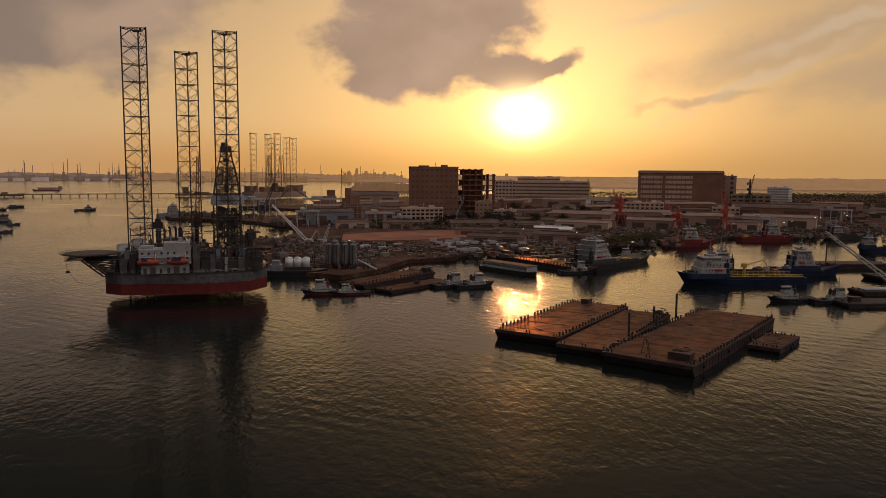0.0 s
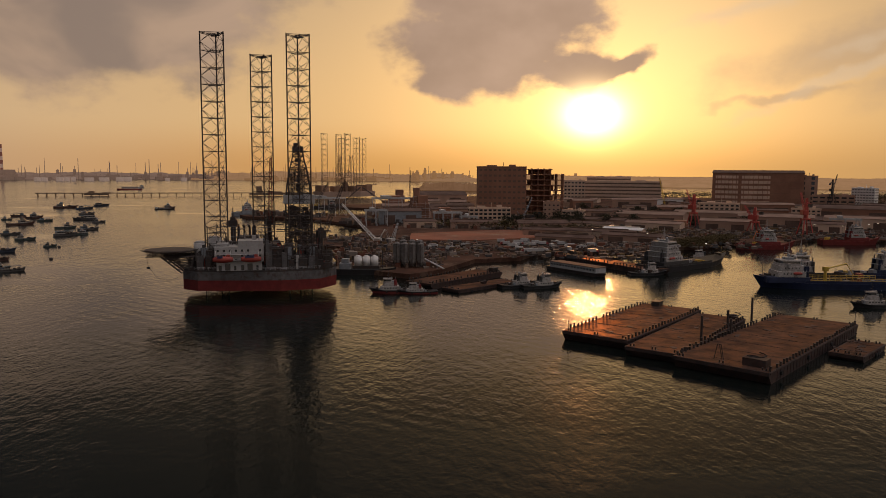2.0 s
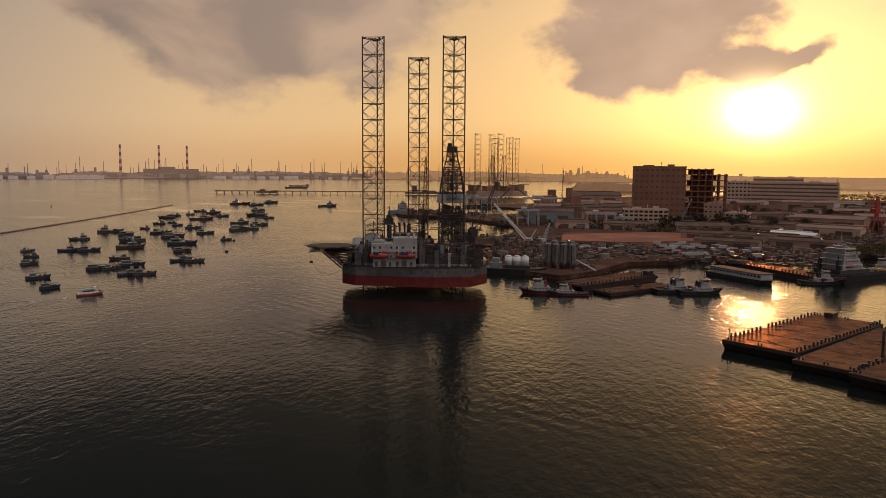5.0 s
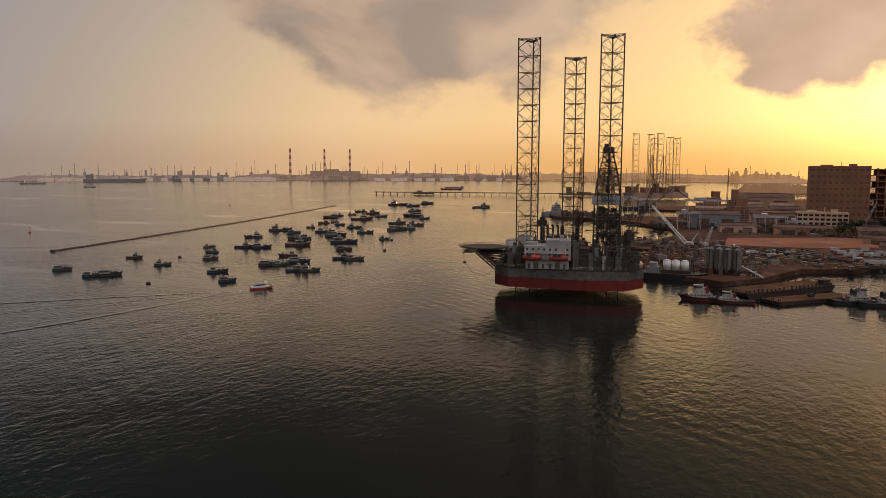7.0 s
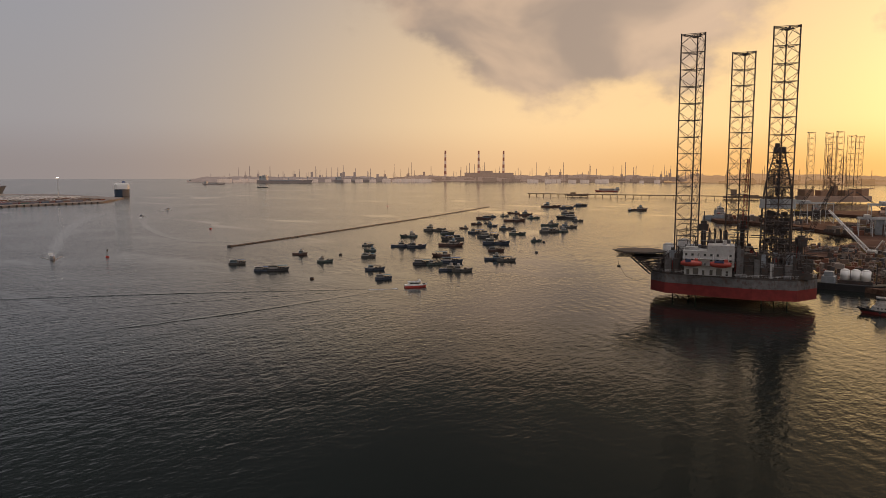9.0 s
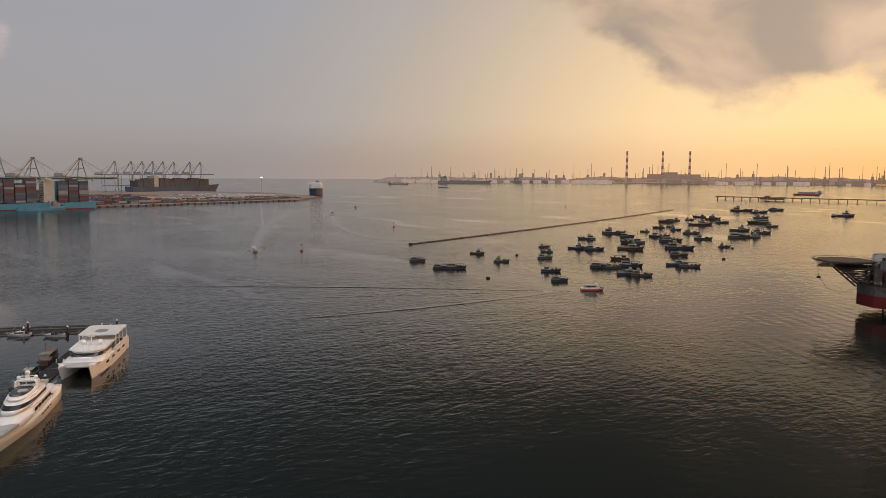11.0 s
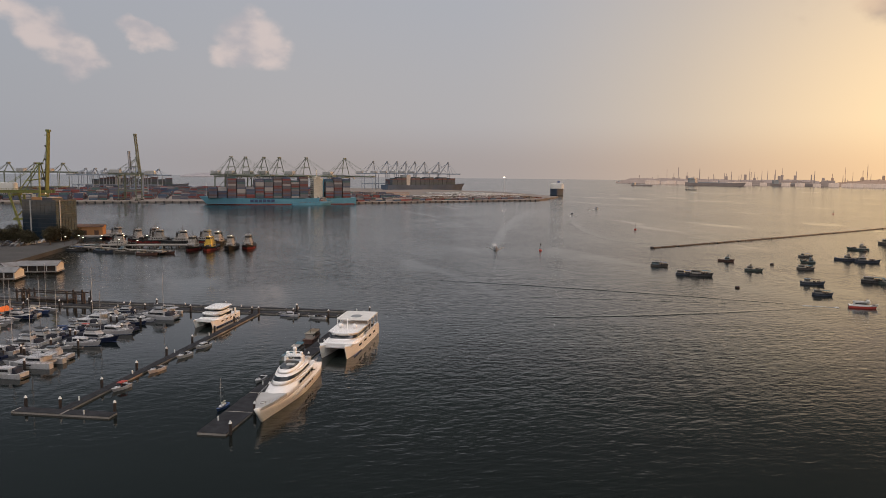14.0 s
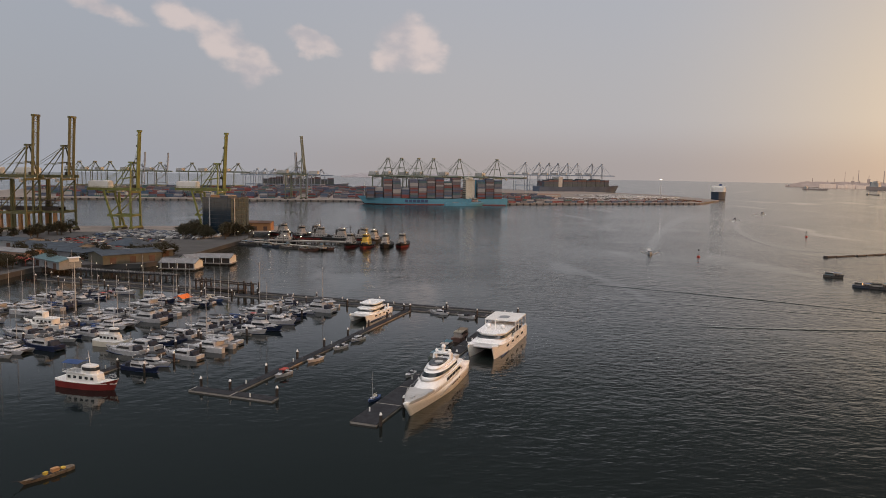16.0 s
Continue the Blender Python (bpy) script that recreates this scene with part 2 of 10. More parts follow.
CREAM = mat("cream_paint", (0.58, 0.53, 0.44), 0.5, var=0.12, col2=(0.35, 0.28, 0.2), patch=(0.6, 0.8))
GREY = mat("grey_paint", (0.23, 0.25, 0.27), 0.5, var=0.2, col2=(0.13, 0.09, 0.07), patch=(0.55, 0.75))
PALEGREY = mat("pale_grey_paint", (0.42, 0.42, 0.42), 0.5, var=0.15, col2=(0.25, 0.2, 0.16), patch=(0.58, 0.8))
RED = mat("red_oxide_paint", (0.28, 0.045, 0.035), 0.5, var=0.25, col2=(0.13, 0.06, 0.04), patch=(0.55, 0.8))
BRIGHTRED = mat("red_paint", (0.42, 0.05, 0.035), 0.42, var=0.2, col2=(0.2, 0.06, 0.04), patch=(0.6, 0.8))
ORANGE = mat("orange_paint", (0.75, 0.17, 0.03), 0.4, var=0.1)
YELLOW = mat("yellow_paint", (0.55, 0.36, 0.05), 0.45, var=0.2, col2=(0.25, 0.14, 0.05), patch=(0.55, 0.8))
OLIVE = mat("crane_green_yellow_paint", (0.17, 0.185, 0.05), 0.5, var=0.25, col2=(0.12, 0.10, 0.04), patch=(0.55, 0.8))
BLUE = mat("navy_blue_paint", (0.035, 0.065, 0.17), 0.4, var=0.25, col2=(0.10, 0.06, 0.04), patch=(0.6, 0.8))
SKYBLUE = mat("light_blue_hull_paint", (0.13, 0.35, 0.48), 0.45, var=0.12, col2=(0.12, 0.2, 0.22), patch=(0.6, 0.85), scale=0.05)
TEAL = mat("blue_canvas", (0.025, 0.06, 0.17), 0.8, var=0.2)
CANVAS = mat("charcoal_canvas", (0.035, 0.038, 0.05), 0.85, var=0.3, spec=0.15)
BLACK = mat("black_paint", (0.02, 0.02, 0.022), 0.5, var=0.3, col2=(0.06, 0.035, 0.025), patch=(0.55, 0.75))
STEEL = mat("dark_weathered_steel", (0.05, 0.042, 0.04), 0.55, 0.3, var=0.3, col2=(0.09, 0.04, 0.025), patch=(0.5, 0.7))
LEGSTEEL = mat("leg_steel", (0.055, 0.04, 0.035), 0.6, 0.2, var=0.25, scale=0.2)
RUST = mat("rusty_barge_side", (0.05, 0.026, 0.02), 0.7, var=0.45, scale=0.35, fine=4, bump=0.03, col2=(0.025, 0.02, 0.02), patch=(0.45, 0.65))
RUSTDECK = mat("rusty_steel_deck", (0.088, 0.052, 0.039), 0.8, spec=0.05, glint=(0.42, 0.20, 0.09), var=0.45, scale=0.11, fine=1.6, bump=0.05, col2=(0.045, 0.029, 0.024), patch=(0.47, 0.66))
RUBBER = mat("black_rubber", (0.015, 0.015, 0.016), 0.8, var=0.2)
DECKWOOD = mat("weathered_pontoon_boards", (0.034, 0.035, 0.04), 0.8, var=0.35, scale=0.5, fine=8, bump=0.01, spec=0.15)
CONCRETE = mat("weathered_concrete", (0.27, 0.25, 0.23), 0.85, var=0.25, scale=0.12, fine=2, bump=0.02, col2=(0.12, 0.105, 0.09), patch=(0.5, 0.7))
# Ground brown pushed redder to carry the yard's warm haze.
YARD = mat("yard_ground", (0.08, 0.04, 0.027), 0.9, spec=0.1, var=0.45, scale=0.03, fine=0.5, bump=0.05, col2=(0.15, 0.095, 0.068), patch=(0.5, 0.64))
SAND = mat("red_earth_field", (0.27, 0.095, 0.05), 0.95, var=0.3, scale=0.03, fine=0.4, bump=0.06, col2=(0.30, 0.19, 0.12), patch=(0.5, 0.7))
APRON = mat("pale_quay_concrete", (0.24, 0.21, 0.19), 0.9, var=0.2, scale=0.08, fine=1.5, col2=(0.15, 0.13, 0.12), patch=(0.5, 0.7), spec=0.2)
ASPHALT = mat("asphalt", (0.055, 0.055, 0.057), 0.85, var=0.25, scale=0.06, fine=1.5, bump=0.01, col2=(0.09, 0.085, 0.08), patch=(0.5, 0.7))
# Both roof colours below are reddened to carry warm haze.
ROOFGREY = mat("grey_sheet_roof", (0.26, 0.175, 0.135), 0.85, 0.0, spec=0.12, var=0.2, scale=0.1, fine=1.2, col2=(0.16, 0.13, 0.11), patch=(0.55, 0.75))
ROOFDARK = mat("dark_sheet_roof", (0.13, 0.085, 0.068), 0.85, 0.0, spec=0.12, var=0.3, scale=0.1, fine=1.2, col2=(0.14, 0.1, 0.075), patch=(0.55, 0.75))
ROOFTEAL = mat("blue_green_sheet_roof", (0.10, 0.17, 0.19), 0.5, 0.1, var=0.2, scale=0.1, fine=1.2)
ROOFRED = mat("red_roof", (0.42, 0.07, 0.05), 0.6, var=0.2)
# Three wall colours, reddened and lightened with the yard's haze in them.
BROWNWALL = mat("brown_cladding", (0.28, 0.135, 0.085), 0.85, var=0.2, scale=0.06, col2=(0.33, 0.17, 0.11), patch=(0.5, 0.75))
GREYWALL = mat("warm_grey_render", (0.40, 0.25, 0.18), 0.8, var=0.15, scale=0.06, col2=(0.28, 0.185, 0.14), patch=(0.55, 0.75))
PALEWALL = mat("pale_render", (0.60, 0.43, 0.32), 0.8, var=0.12, scale=0.06, col2=(0.4, 0.33, 0.27), patch=(0.55, 0.8))
ORANGEWALL = mat("ochre_render", (0.42, 0.22, 0.10), 0.8, var=0.15, scale=0.1)
DARKGLASS = glass("dark_window_glass")
# Brown instead of near black, for less contrast with the walls.
DULLGLASS = mat("brown_window_glass", (0.14, 0.085, 0.06), 0.5, var=0.25, scale=0.2, spec=0.4)
BLUEGLASS = glass("blue_tower_glass", (0.018, 0.032, 0.048), 0.05)
# Leaf colour browned and lightened, with distant haze mixed in.
WOODS = mat("far_woods_foliage", (0.105, 0.082, 0.045), 0.9, var=0.35, scale=0.05, fine=0.6, island=0.3, spec=0.0)
LEAF = mat("foliage", (0.04, 0.036, 0.02), 0.7, var=0.45, scale=0.25, fine=1.5, island=0.6, spec=0.2)
BARK = mat("bark", (0.10, 0.075, 0.055), 0.9, var=0.3, fine=6)
BUMBOATS = palette("work_boat_paint", [(0.05, 0.05, 0.055), (0.035, 0.05, 0.08), (0.10, 0.05, 0.04), (0.06, 0.085, 0.08), (0.09, 0.085, 0.08)], 0.5, by_object=True)
CABINS = palette("work_boat_cabin_paint", [(0.30, 0.29, 0.27), (0.12, 0.18, 0.22), (0.25, 0.22, 0.17), (0.16, 0.16, 0.16), (0.36, 0.33, 0.3)], 0.5, by_object=True)
TARPS = palette("tarpaulin", [(0.05, 0.13, 0.17), (0.10, 0.10, 0.10), (0.03, 0.07, 0.18), (0.16, 0.12, 0.08)], 0.8, by_object=True)
BOXES = palette("freight_container_paint", [(0.19, 0.05, 0.045), (0.06, 0.085, 0.15), (0.17, 0.17, 0.19), (0.10, 0.12, 0.18), (0.05, 0.10, 0.17), (0.24, 0.06, 0.06), (0.12, 0.12, 0.14), (0.36, 0.35, 0.35), (0.06, 0.13, 0.14), (0.13, 0.085, 0.09)], 0.55)
CARS = palette("car_paint", [(0.5, 0.5, 0.5), (0.04, 0.04, 0.045), (0.2, 0.21, 0.22), (0.62, 0.61, 0.6), (0.25, 0.04, 0.04), (0.05, 0.08, 0.2)], 0.3, by_object=True, dull=0.0)
CLUTTER = palette("yard_clutter_paint", [(0.10, 0.06, 0.045), (0.05, 0.036, 0.03), (0.12, 0.085, 0.065), (0.2, 0.165, 0.14), (0.17, 0.06, 0.035), (0.06, 0.06, 0.065), (0.16, 0.10, 0.045), (0.06, 0.042, 0.036), (0.18, 0.12, 0.09), (0.26, 0.22, 0.19)], 0.8)
BULB = bpy.data.materials.new("lamp_bulb")
BULB.use_nodes = True
BULB.node_tree.nodes["Principled BSDF"].inputs["Emission Color"].default_value = (1.0, 0.86, 0.6, 1)
BULB.node_tree.nodes["Principled BSDF"].inputs["Emission Strength"].default_value = 1.8


# ---------------------------------------------------------------- shapes
class Shape:
    """Vertices and faces of one mesh, gathered piece by piece."""

    def __init__(self):
        self.v, self.f = [], []

    def add(self, vs, fs):
        n = len(self.v)
        self.v += [tuple(p) for p in vs]
        self.f += [tuple(i + n for i in q) for q in fs]
        return self

    def box(self, x, y, z, sx, sy, sz, rz=0.0, bev=0.0, taper=1.0):
        """A box that stands on z, its middle at x, y; bev chamfers the upright edges."""
        hx, hy = sx / 2, sy / 2
        b = min(bev, hx * 0.9, hy * 0.9)
        if b:
            pl = [(-hx + b, -hy), (hx - b, -hy), (hx, -hy + b), (hx, hy - b), (hx - b, hy), (-hx + b, hy), (-hx, hy - b), (-hx, -hy + b)]
        else:
            pl = [(-hx, -hy), (hx, -hy), (hx, hy), (-hx, hy)]
        return self.prism([(p[0], p[1]) for p in pl], z, z + sz, x, y, rz, taper)

    def prism(self, pl, z0, z1, x=0.0, y=0.0, rz=0.0, taper=1.0):
        c, s, n = math.cos(radians(rz)), math.sin(radians(rz)), len(pl)
        turn = lambda p, k: (x + (p[0] * c - p[1] * s) * k, y + (p[0] * s + p[1] * c) * k)
        vs = [(*turn(p, 1.0), z0) for p in pl] + [(*turn(p, taper), z1) for p in pl]
        fs = [tuple(range(n - 1, -1, -1)), tuple(range(n, 2 * n))] + [(i, (i + 1) % n, n + (i + 1) % n, n + i) for i in range(n)]
        return self.add(vs, fs)

    def tube(self, a, b, r, r2=None, n=6):
        a, b = Vector(a), Vector(b)
        r2 = r if r2 is None else r2
        q = (b - a).to_track_quat("Z", "Y")
        ring = [Vector((math.cos(2 * math.pi * i / n), math.sin(2 * math.pi * i / n), 0)) for i in range(n)]
        vs = [a + q @ (p * r) for p in ring] + [b + q @ (p * r2) for p in ring]
        fs = [tuple(range(n - 1, -1, -1)), tuple(range(n, 2 * n))] + [(i, (i + 1) % n, n + (i + 1) % n, n + i) for i in range(n)]
        return self.add(vs, fs)

    def bar(self, a, b, w):
        return self.tube(a, b, w / 2, n=4)

    def ball(self, x, y, z, r, sz=1.0, n=8, m=5):
        vs = [(x, y, z - r * sz)] + [(x + r * math.sin(math.pi * j / m) * math.cos(2 * math.pi * i / n), y + r * math.sin(math.pi * j / m) * math.sin(2 * math.pi * i / n), z - r * sz * math.cos(math.pi * j / m)) for j in range(1, m) for i in range(n)] + [(x, y, z + r * sz)]
        fs = [(0, 1 + (i + 1) % n, 1 + i) for i in range(n)]
        for j in range(m - 2):
            fs += [(1 + j * n + i, 1 + j * n + (i + 1) % n, 1 + (j + 1) * n + (i + 1) % n, 1 + (j + 1) * n + i) for i in range(n)]
        k = 1 + (m - 2) * n
        fs += [(k + i, k + (i + 1) % n, len(vs) - 1) for i in range(n)]
        return self.add(vs, fs)

    def loft(self, rings, closed=True, caps=True):
        n = len(rings[0])
        vs = [p for r in rings for p in r]
        fs = []
        for j in range(len(rings) - 1):
            for i in range(n if closed else n - 1):
                fs.append((j * n + i, j * n + (i + 1) % n, (j + 1) * n + (i + 1) % n, (j + 1) * n + i))
        if caps:
            fs += [tuple(range(n - 1, -1, -1)), tuple(range((len(rings) - 1) * n, len(rings) * n))]
        return self.add(vs, fs)

    def gable(self, x, y, z, sx, sy, rise, rz=0.0, over=0.4, thick=0.25):
        """A pitched roof over sx by sy, its ridge along x."""
        hx, hy = sx / 2 + over, sy / 2 + over
        ring = lambda u: [(u, -hy, 0), (u, 0, rise), (u, hy, 0), (u, hy, -thick), (u, 0, rise - thick), (u, -hy, -thick)]
        c, s = math.cos(radians(rz)), math.sin(radians(rz))
        return self.loft([[(x + p[0] * c - p[1] * s, y + p[0] * s + p[1] * c, z + p[2]) for p in ring(u)] for u in (-hx, hx)])

    def mesh(self, name):
        me = bpy.data.meshes.new(name)
        me.from_pydata(self.v, [], self.f)
        me.update()
        return me


def thing(name, label, category, m=None, group="", kind=""):
    ob = new(name)
    if m is not None:
        ob.matrix_basis = m
    return tagged(ob, label, category, group, kind)


def part(name, shape, material, parent, label="", smooth=False):
    me = shape.mesh(name) if isinstance(shape, Shape) else shape
    if not me.materials:
        me.materials.append(material)
    if smooth:
        me.polygons.foreach_set("use_smooth", [True] * len(me.polygons))
    ob = new(name, me)
    ob.parent = parent
    if label:
        tagged(ob, label)
    return ob


def solid(name, shape, material, label, category, m=None, group="", kind=""):
    me = shape.mesh(name)
    me.materials.append(material)
    ob = new(name, me)
    if m is not None:
        ob.matrix_basis = m
    return tagged(ob, label, category, group, kind)


def at(x, y, z=0.0, rz=0.0):
    return pose(x, y, z, 0, 0, rz)


def hull_shape(L, B, free, bow=0.22, sheer=0.5, stern=0.85, draft=0.8, flare=0.12, n=14, fine=2.0, low=None):
    """A ship's hull, bow towards +x, the waterline at z = 0."""
    rings = []
    for i in range(n + 1):
        s = i / n
        x = -L / 2 + s * L
        k = max(0.0, (s - (1 - bow * 2)) / (bow * 2)) if s > 1 - bow * 2 else 0.0
        a = max(0.0, (0.18 - s) / 0.18)
        b = B / 2 * (1 - k ** fine) * (1 - (1 - stern) * a * a)
        b = max(b, 0.03 * B)
        zd = free + sheer * max(0.0, (s - 0.55) / 0.45) ** 2 + 0.3 * sheer * a
        wl = b * (1 - flare * (0.4 + 1.6 * k))
        rake = 0.10 * L * bow / 0.22 * k
        xs = lambda f: x - rake * (1 - f)
        if low is not None:
            f = low / zd
            bl = wl + (b - wl) * f
            rings.append([(xs(f * 0.7 + 0.3), bl, low), (xs(1), b, zd), (xs(1), -b, zd), (xs(f * 0.7 + 0.3), -bl, low)])
            continue
        rings.append([(xs(0.0), 0, -draft), (xs(0.05), wl * 0.8, -draft), (xs(0.3), wl, 0), (xs(0.65), (wl + b) / 2, zd * 0.5), (xs(1), b, zd),
                      (xs(1), -b, zd), (xs(0.65), -(wl + b) / 2, zd * 0.5), (xs(0.3), -wl, 0), (xs(0.05), -wl * 0.8, -draft)])
    return Shape().loft(rings)


def rail_shape(pts, h=1.0, step=2.0, r=0.04):
    s = Shape()
    for a, b in zip(pts, pts[1:]):
        a, b = Vector(a), Vector(b)
        for f in (0.55, 1.0):
            s.bar(a + Vector((0, 0, h * f)), b + Vector((0, 0, h * f)), r * 2)
        k = max(1, int((b - a).length / step))
        for i in range(k + 1):
            p = a.lerp(b, i / k)
            s.bar(p, p + Vector((0, 0, h)), r * 2)
    return s


def lattice_shape(a, b, w, bays, chord, brace, w2=None):
    """A square lattice boom from a to b."""
    a, b = Vector(a), Vector(b)
    q = (b - a).to_track_quat("Z", "Y")
    w2 = w if w2 is None else w2
    s, rings = Shape(), []
    for i in range(bays + 1):
        k = i / bays
        h = (w + (w2 - w) * k) / 2
        rings.append([a.lerp(b, k) + q @ Vector((u * h, v * h, 0)) for u, v in ((-1, -1), (1, -1), (1, 1), (-1, 1))])
    for j in range(4):
        s.bar(rings[0][j], rings[-1][j], chord)
        for i in range(bays):
            s.bar(rings[i][j], rings[i + 1][(j + 1) % 4] if i % 2 else rings[i + 1][j], brace)
            s.bar(rings[i][(j + 1) % 4] if i % 2 == 0 else rings[i][j], rings[i + 1][j] if i % 2 == 0 else rings[i + 1][(j + 1) % 4], brace)
    return s

# ---------------------------------------------------------------- water and land
def water_material():
    ma = bpy.data.materials.new("harbour_water")
    ma.use_nodes = True
    N = Nodes(ma.node_tree)
    bs = ma.node_tree.nodes["Principled BSDF"]
    pos = ma.node_tree.nodes.new("ShaderNodeNewGeometry").outputs["Position"]
    mp = ma.node_tree.nodes.new("ShaderNodeMapping")
    mp.inputs["Rotation"].default_value = (0, 0, radians(38))
    mp.inputs["Scale"].default_value = (1.0, 0.6, 1.0)
    N.put(mp.inputs[0], pos)
    v = mp.outputs[0]
    swell = N.noise(v, 0.07, 2.0, 0.5, 0.1)
    chop = N.noise(v, 0.40, 2.0, 0.5, 0.3)
    ripple = N.noise(v, 1.1, 1.0, 0.5, 0.0)
    # long-crested wake waves that roll across the harbour in trains
    mw = ma.node_tree.nodes.new("ShaderNodeMapping")
    mw.inputs["Rotation"].default_value = (0, 0, radians(-62))
    N.put(mw.inputs[0], pos)
    wv = ma.node_tree.nodes.new("ShaderNodeTexWave")
    wv.inputs["Scale"].default_value, wv.inputs["Distortion"].default_value = 0.052, 6.0
    wv.inputs["Detail"].default_value, wv.inputs["Detail Scale"].default_value = 2.0, 0.25
    N.put(wv.inputs["Vector"], mw.outputs[0])
    train = N.m("MULTIPLY", wv.outputs[1], N.ramp(N.noise(pos, 0.012, 2.0, 0.5, 0.4), 0.46, 0.66, 0.0, 0.08))
    # calmer and livelier patches, as breeze and currents leave them
    ms = ma.node_tree.nodes.new("ShaderNodeMapping")
    ms.inputs["Rotation"].default_value = (0, 0, radians(22))
    ms.inputs["Scale"].default_value = (1.0, 3.2, 1.0)
    N.put(ms.inputs[0], pos)
    slick = N.ramp(N.noise(ms.outputs[0], 0.0055, 5.0, 0.55, 0.8), 0.34, 0.46, 0.35, 1.0)
    calm = N.m("MULTIPLY", slick, N.ramp(N.noise(pos, 0.006, 4.0, 0.6, 1.2), 0.36, 0.62, 0.6, 1.1))
    # the open roads to the west are breezier than the sheltered basin
    px = ma.node_tree.nodes.new("ShaderNodeSeparateXYZ")
    N.put(px.inputs[0], pos)
    calm = N.m("MULTIPLY", calm, N.ramp(px.outputs[0], -170.0, -420.0, 1.0, 1.75))
    # inside the marina's breakwater it lies almost still
    across = N.m("ADD", N.m("MULTIPLY", px.outputs[0], 0.4226), N.m("MULTIPLY", px.outputs[1], 0.9063))
    along = N.m("ADD", N.m("MULTIPLY", px.outputs[0], -0.9063), N.m("MULTIPLY", px.outputs[1], 0.4226))
    shelter = N.m("MULTIPLY", N.ramp(across, -20.0, -75.0), N.ramp(along, 288.0, 268.0))
    calm = N.m("MULTIPLY", calm, N.m("SUBTRACT", 1.0, N.m("MULTIPLY", shelter, 0.6)))
    h = N.m("ADD", N.m("ADD", N.m("MULTIPLY", swell, 0.34), train), N.m("ADD", N.m("MULTIPLY", chop, 0.32), N.m("MULTIPLY", ripple, 0.09)))
    bn = ma.node_tree.nodes.new("ShaderNodeBump")
    N.put(bn.inputs["Strength"], calm)
    bn.inputs["Distance"].default_value = 0.5
    N.put(bn.inputs["Height"], h)
    N.put(bs.inputs["Normal"], bn.outputs[0])
    tint = N.ramp(N.noise(pos, 0.004, 3.0), 0.3, 0.7)
    N.put(bs.inputs["Base Color"], N.mix(tint, (0.005, 0.008, 0.0075), (0.008, 0.011, 0.010)))
    N.put(bs.inputs["Roughness"], N.ramp(calm, 0.45, 1.0, 0.08, 0.13))
    bs.inputs["IOR"].default_value = 1.33
    return ma


WATER = water_material()
sea = Shape()
rings = [0, 120, 260, 520, 1100, 2300, 5200]
sea.add([(0, 0, 0)] + [(r * math.cos(i * math.pi / 24), r * math.sin(i * math.pi / 24), 0) for r in rings[1:] for i in range(48)],
        [(0, 1 + i, 1 + (i + 1) % 48) for i in range(48)] + [(1 + j * 48 + i, 1 + (j + 1) * 48 + i, 1 + (j + 1) * 48 + (i + 1) % 48, 1 + j * 48 + (i + 1) % 48) for j in range(len(rings) - 2) for i in range(48)])
solid("water", sea, WATER, "calm dark harbour water with fine evening ripples", "water", kind="structure")

QUAY = 2.5
YARD_EDGE = [(-126, 640), (-128, 612), (-129, 588), (-166, 577), (-160, 540), (-118, 505), (-96, 400), (-52, 376), (-37, 398), (-22, 446), (6, 462), (18, 500), (92, 520), (143, 556), (166, 604), (171, 562), (214, 590), (240, 626), (292, 630), (346, 660), (440, 725),
             (900, 1000), (1250, 1700), (1050, 1779), (848, 1800), (735, 1830), (404, 1560), (328, 1600), (120, 1750), (-120, 1500), (-200, 1180), (-262, 1120), (-255, 1050), (-178, 1010), (-172, 880), (-235, 872), (-318, 845), (-300, 815), (-230, 800), (-190, 760), (-142, 700)]
TERMINAL_EDGE = [(-1196, -700), (-1222, -200), (-1222, -18), (-1174, 217), (-1270, 590), (-1420, 700), (-1720, 700), (-1980, 520), (-2060, 300), (-2040, -700)]
MARINA_EDGE = [(-262, -245), (-318, -196), (-366, -174), (-396, -170), (-408, -150), (-412, -122), (-440, -108), (-500, -98), (-560, -88), (-620, -92), (-624, -110), (-640, -300), (-600, -480), (-250, -420)]
for nm, edge, ma, lab in (("ground_shipyard", YARD_EDGE, YARD, "brown trodden shipyard ground behind a low quay"),
                          ("ground_terminal", TERMINAL_EDGE, APRON, "paved container terminal on reclaimed land"),
                          ("ground_marina", MARINA_EDGE, ASPHALT, "paved shore behind the marina")):
    area = sum(a[0] * b[1] - b[0] * a[1] for a, b in zip(edge, edge[1:] + edge[:1]))
    solid(nm, Shape().prism(edge if area > 0 else edge[::-1], -2.0, QUAY), ma, lab, "ground", kind="structure")


def at_az(az, d):
    """A plan point at an azimuth (degrees to the left of +y) and a distance from the middle of the harbour."""
    return -math.sin(radians(az)) * d, math.cos(radians(az)) * d


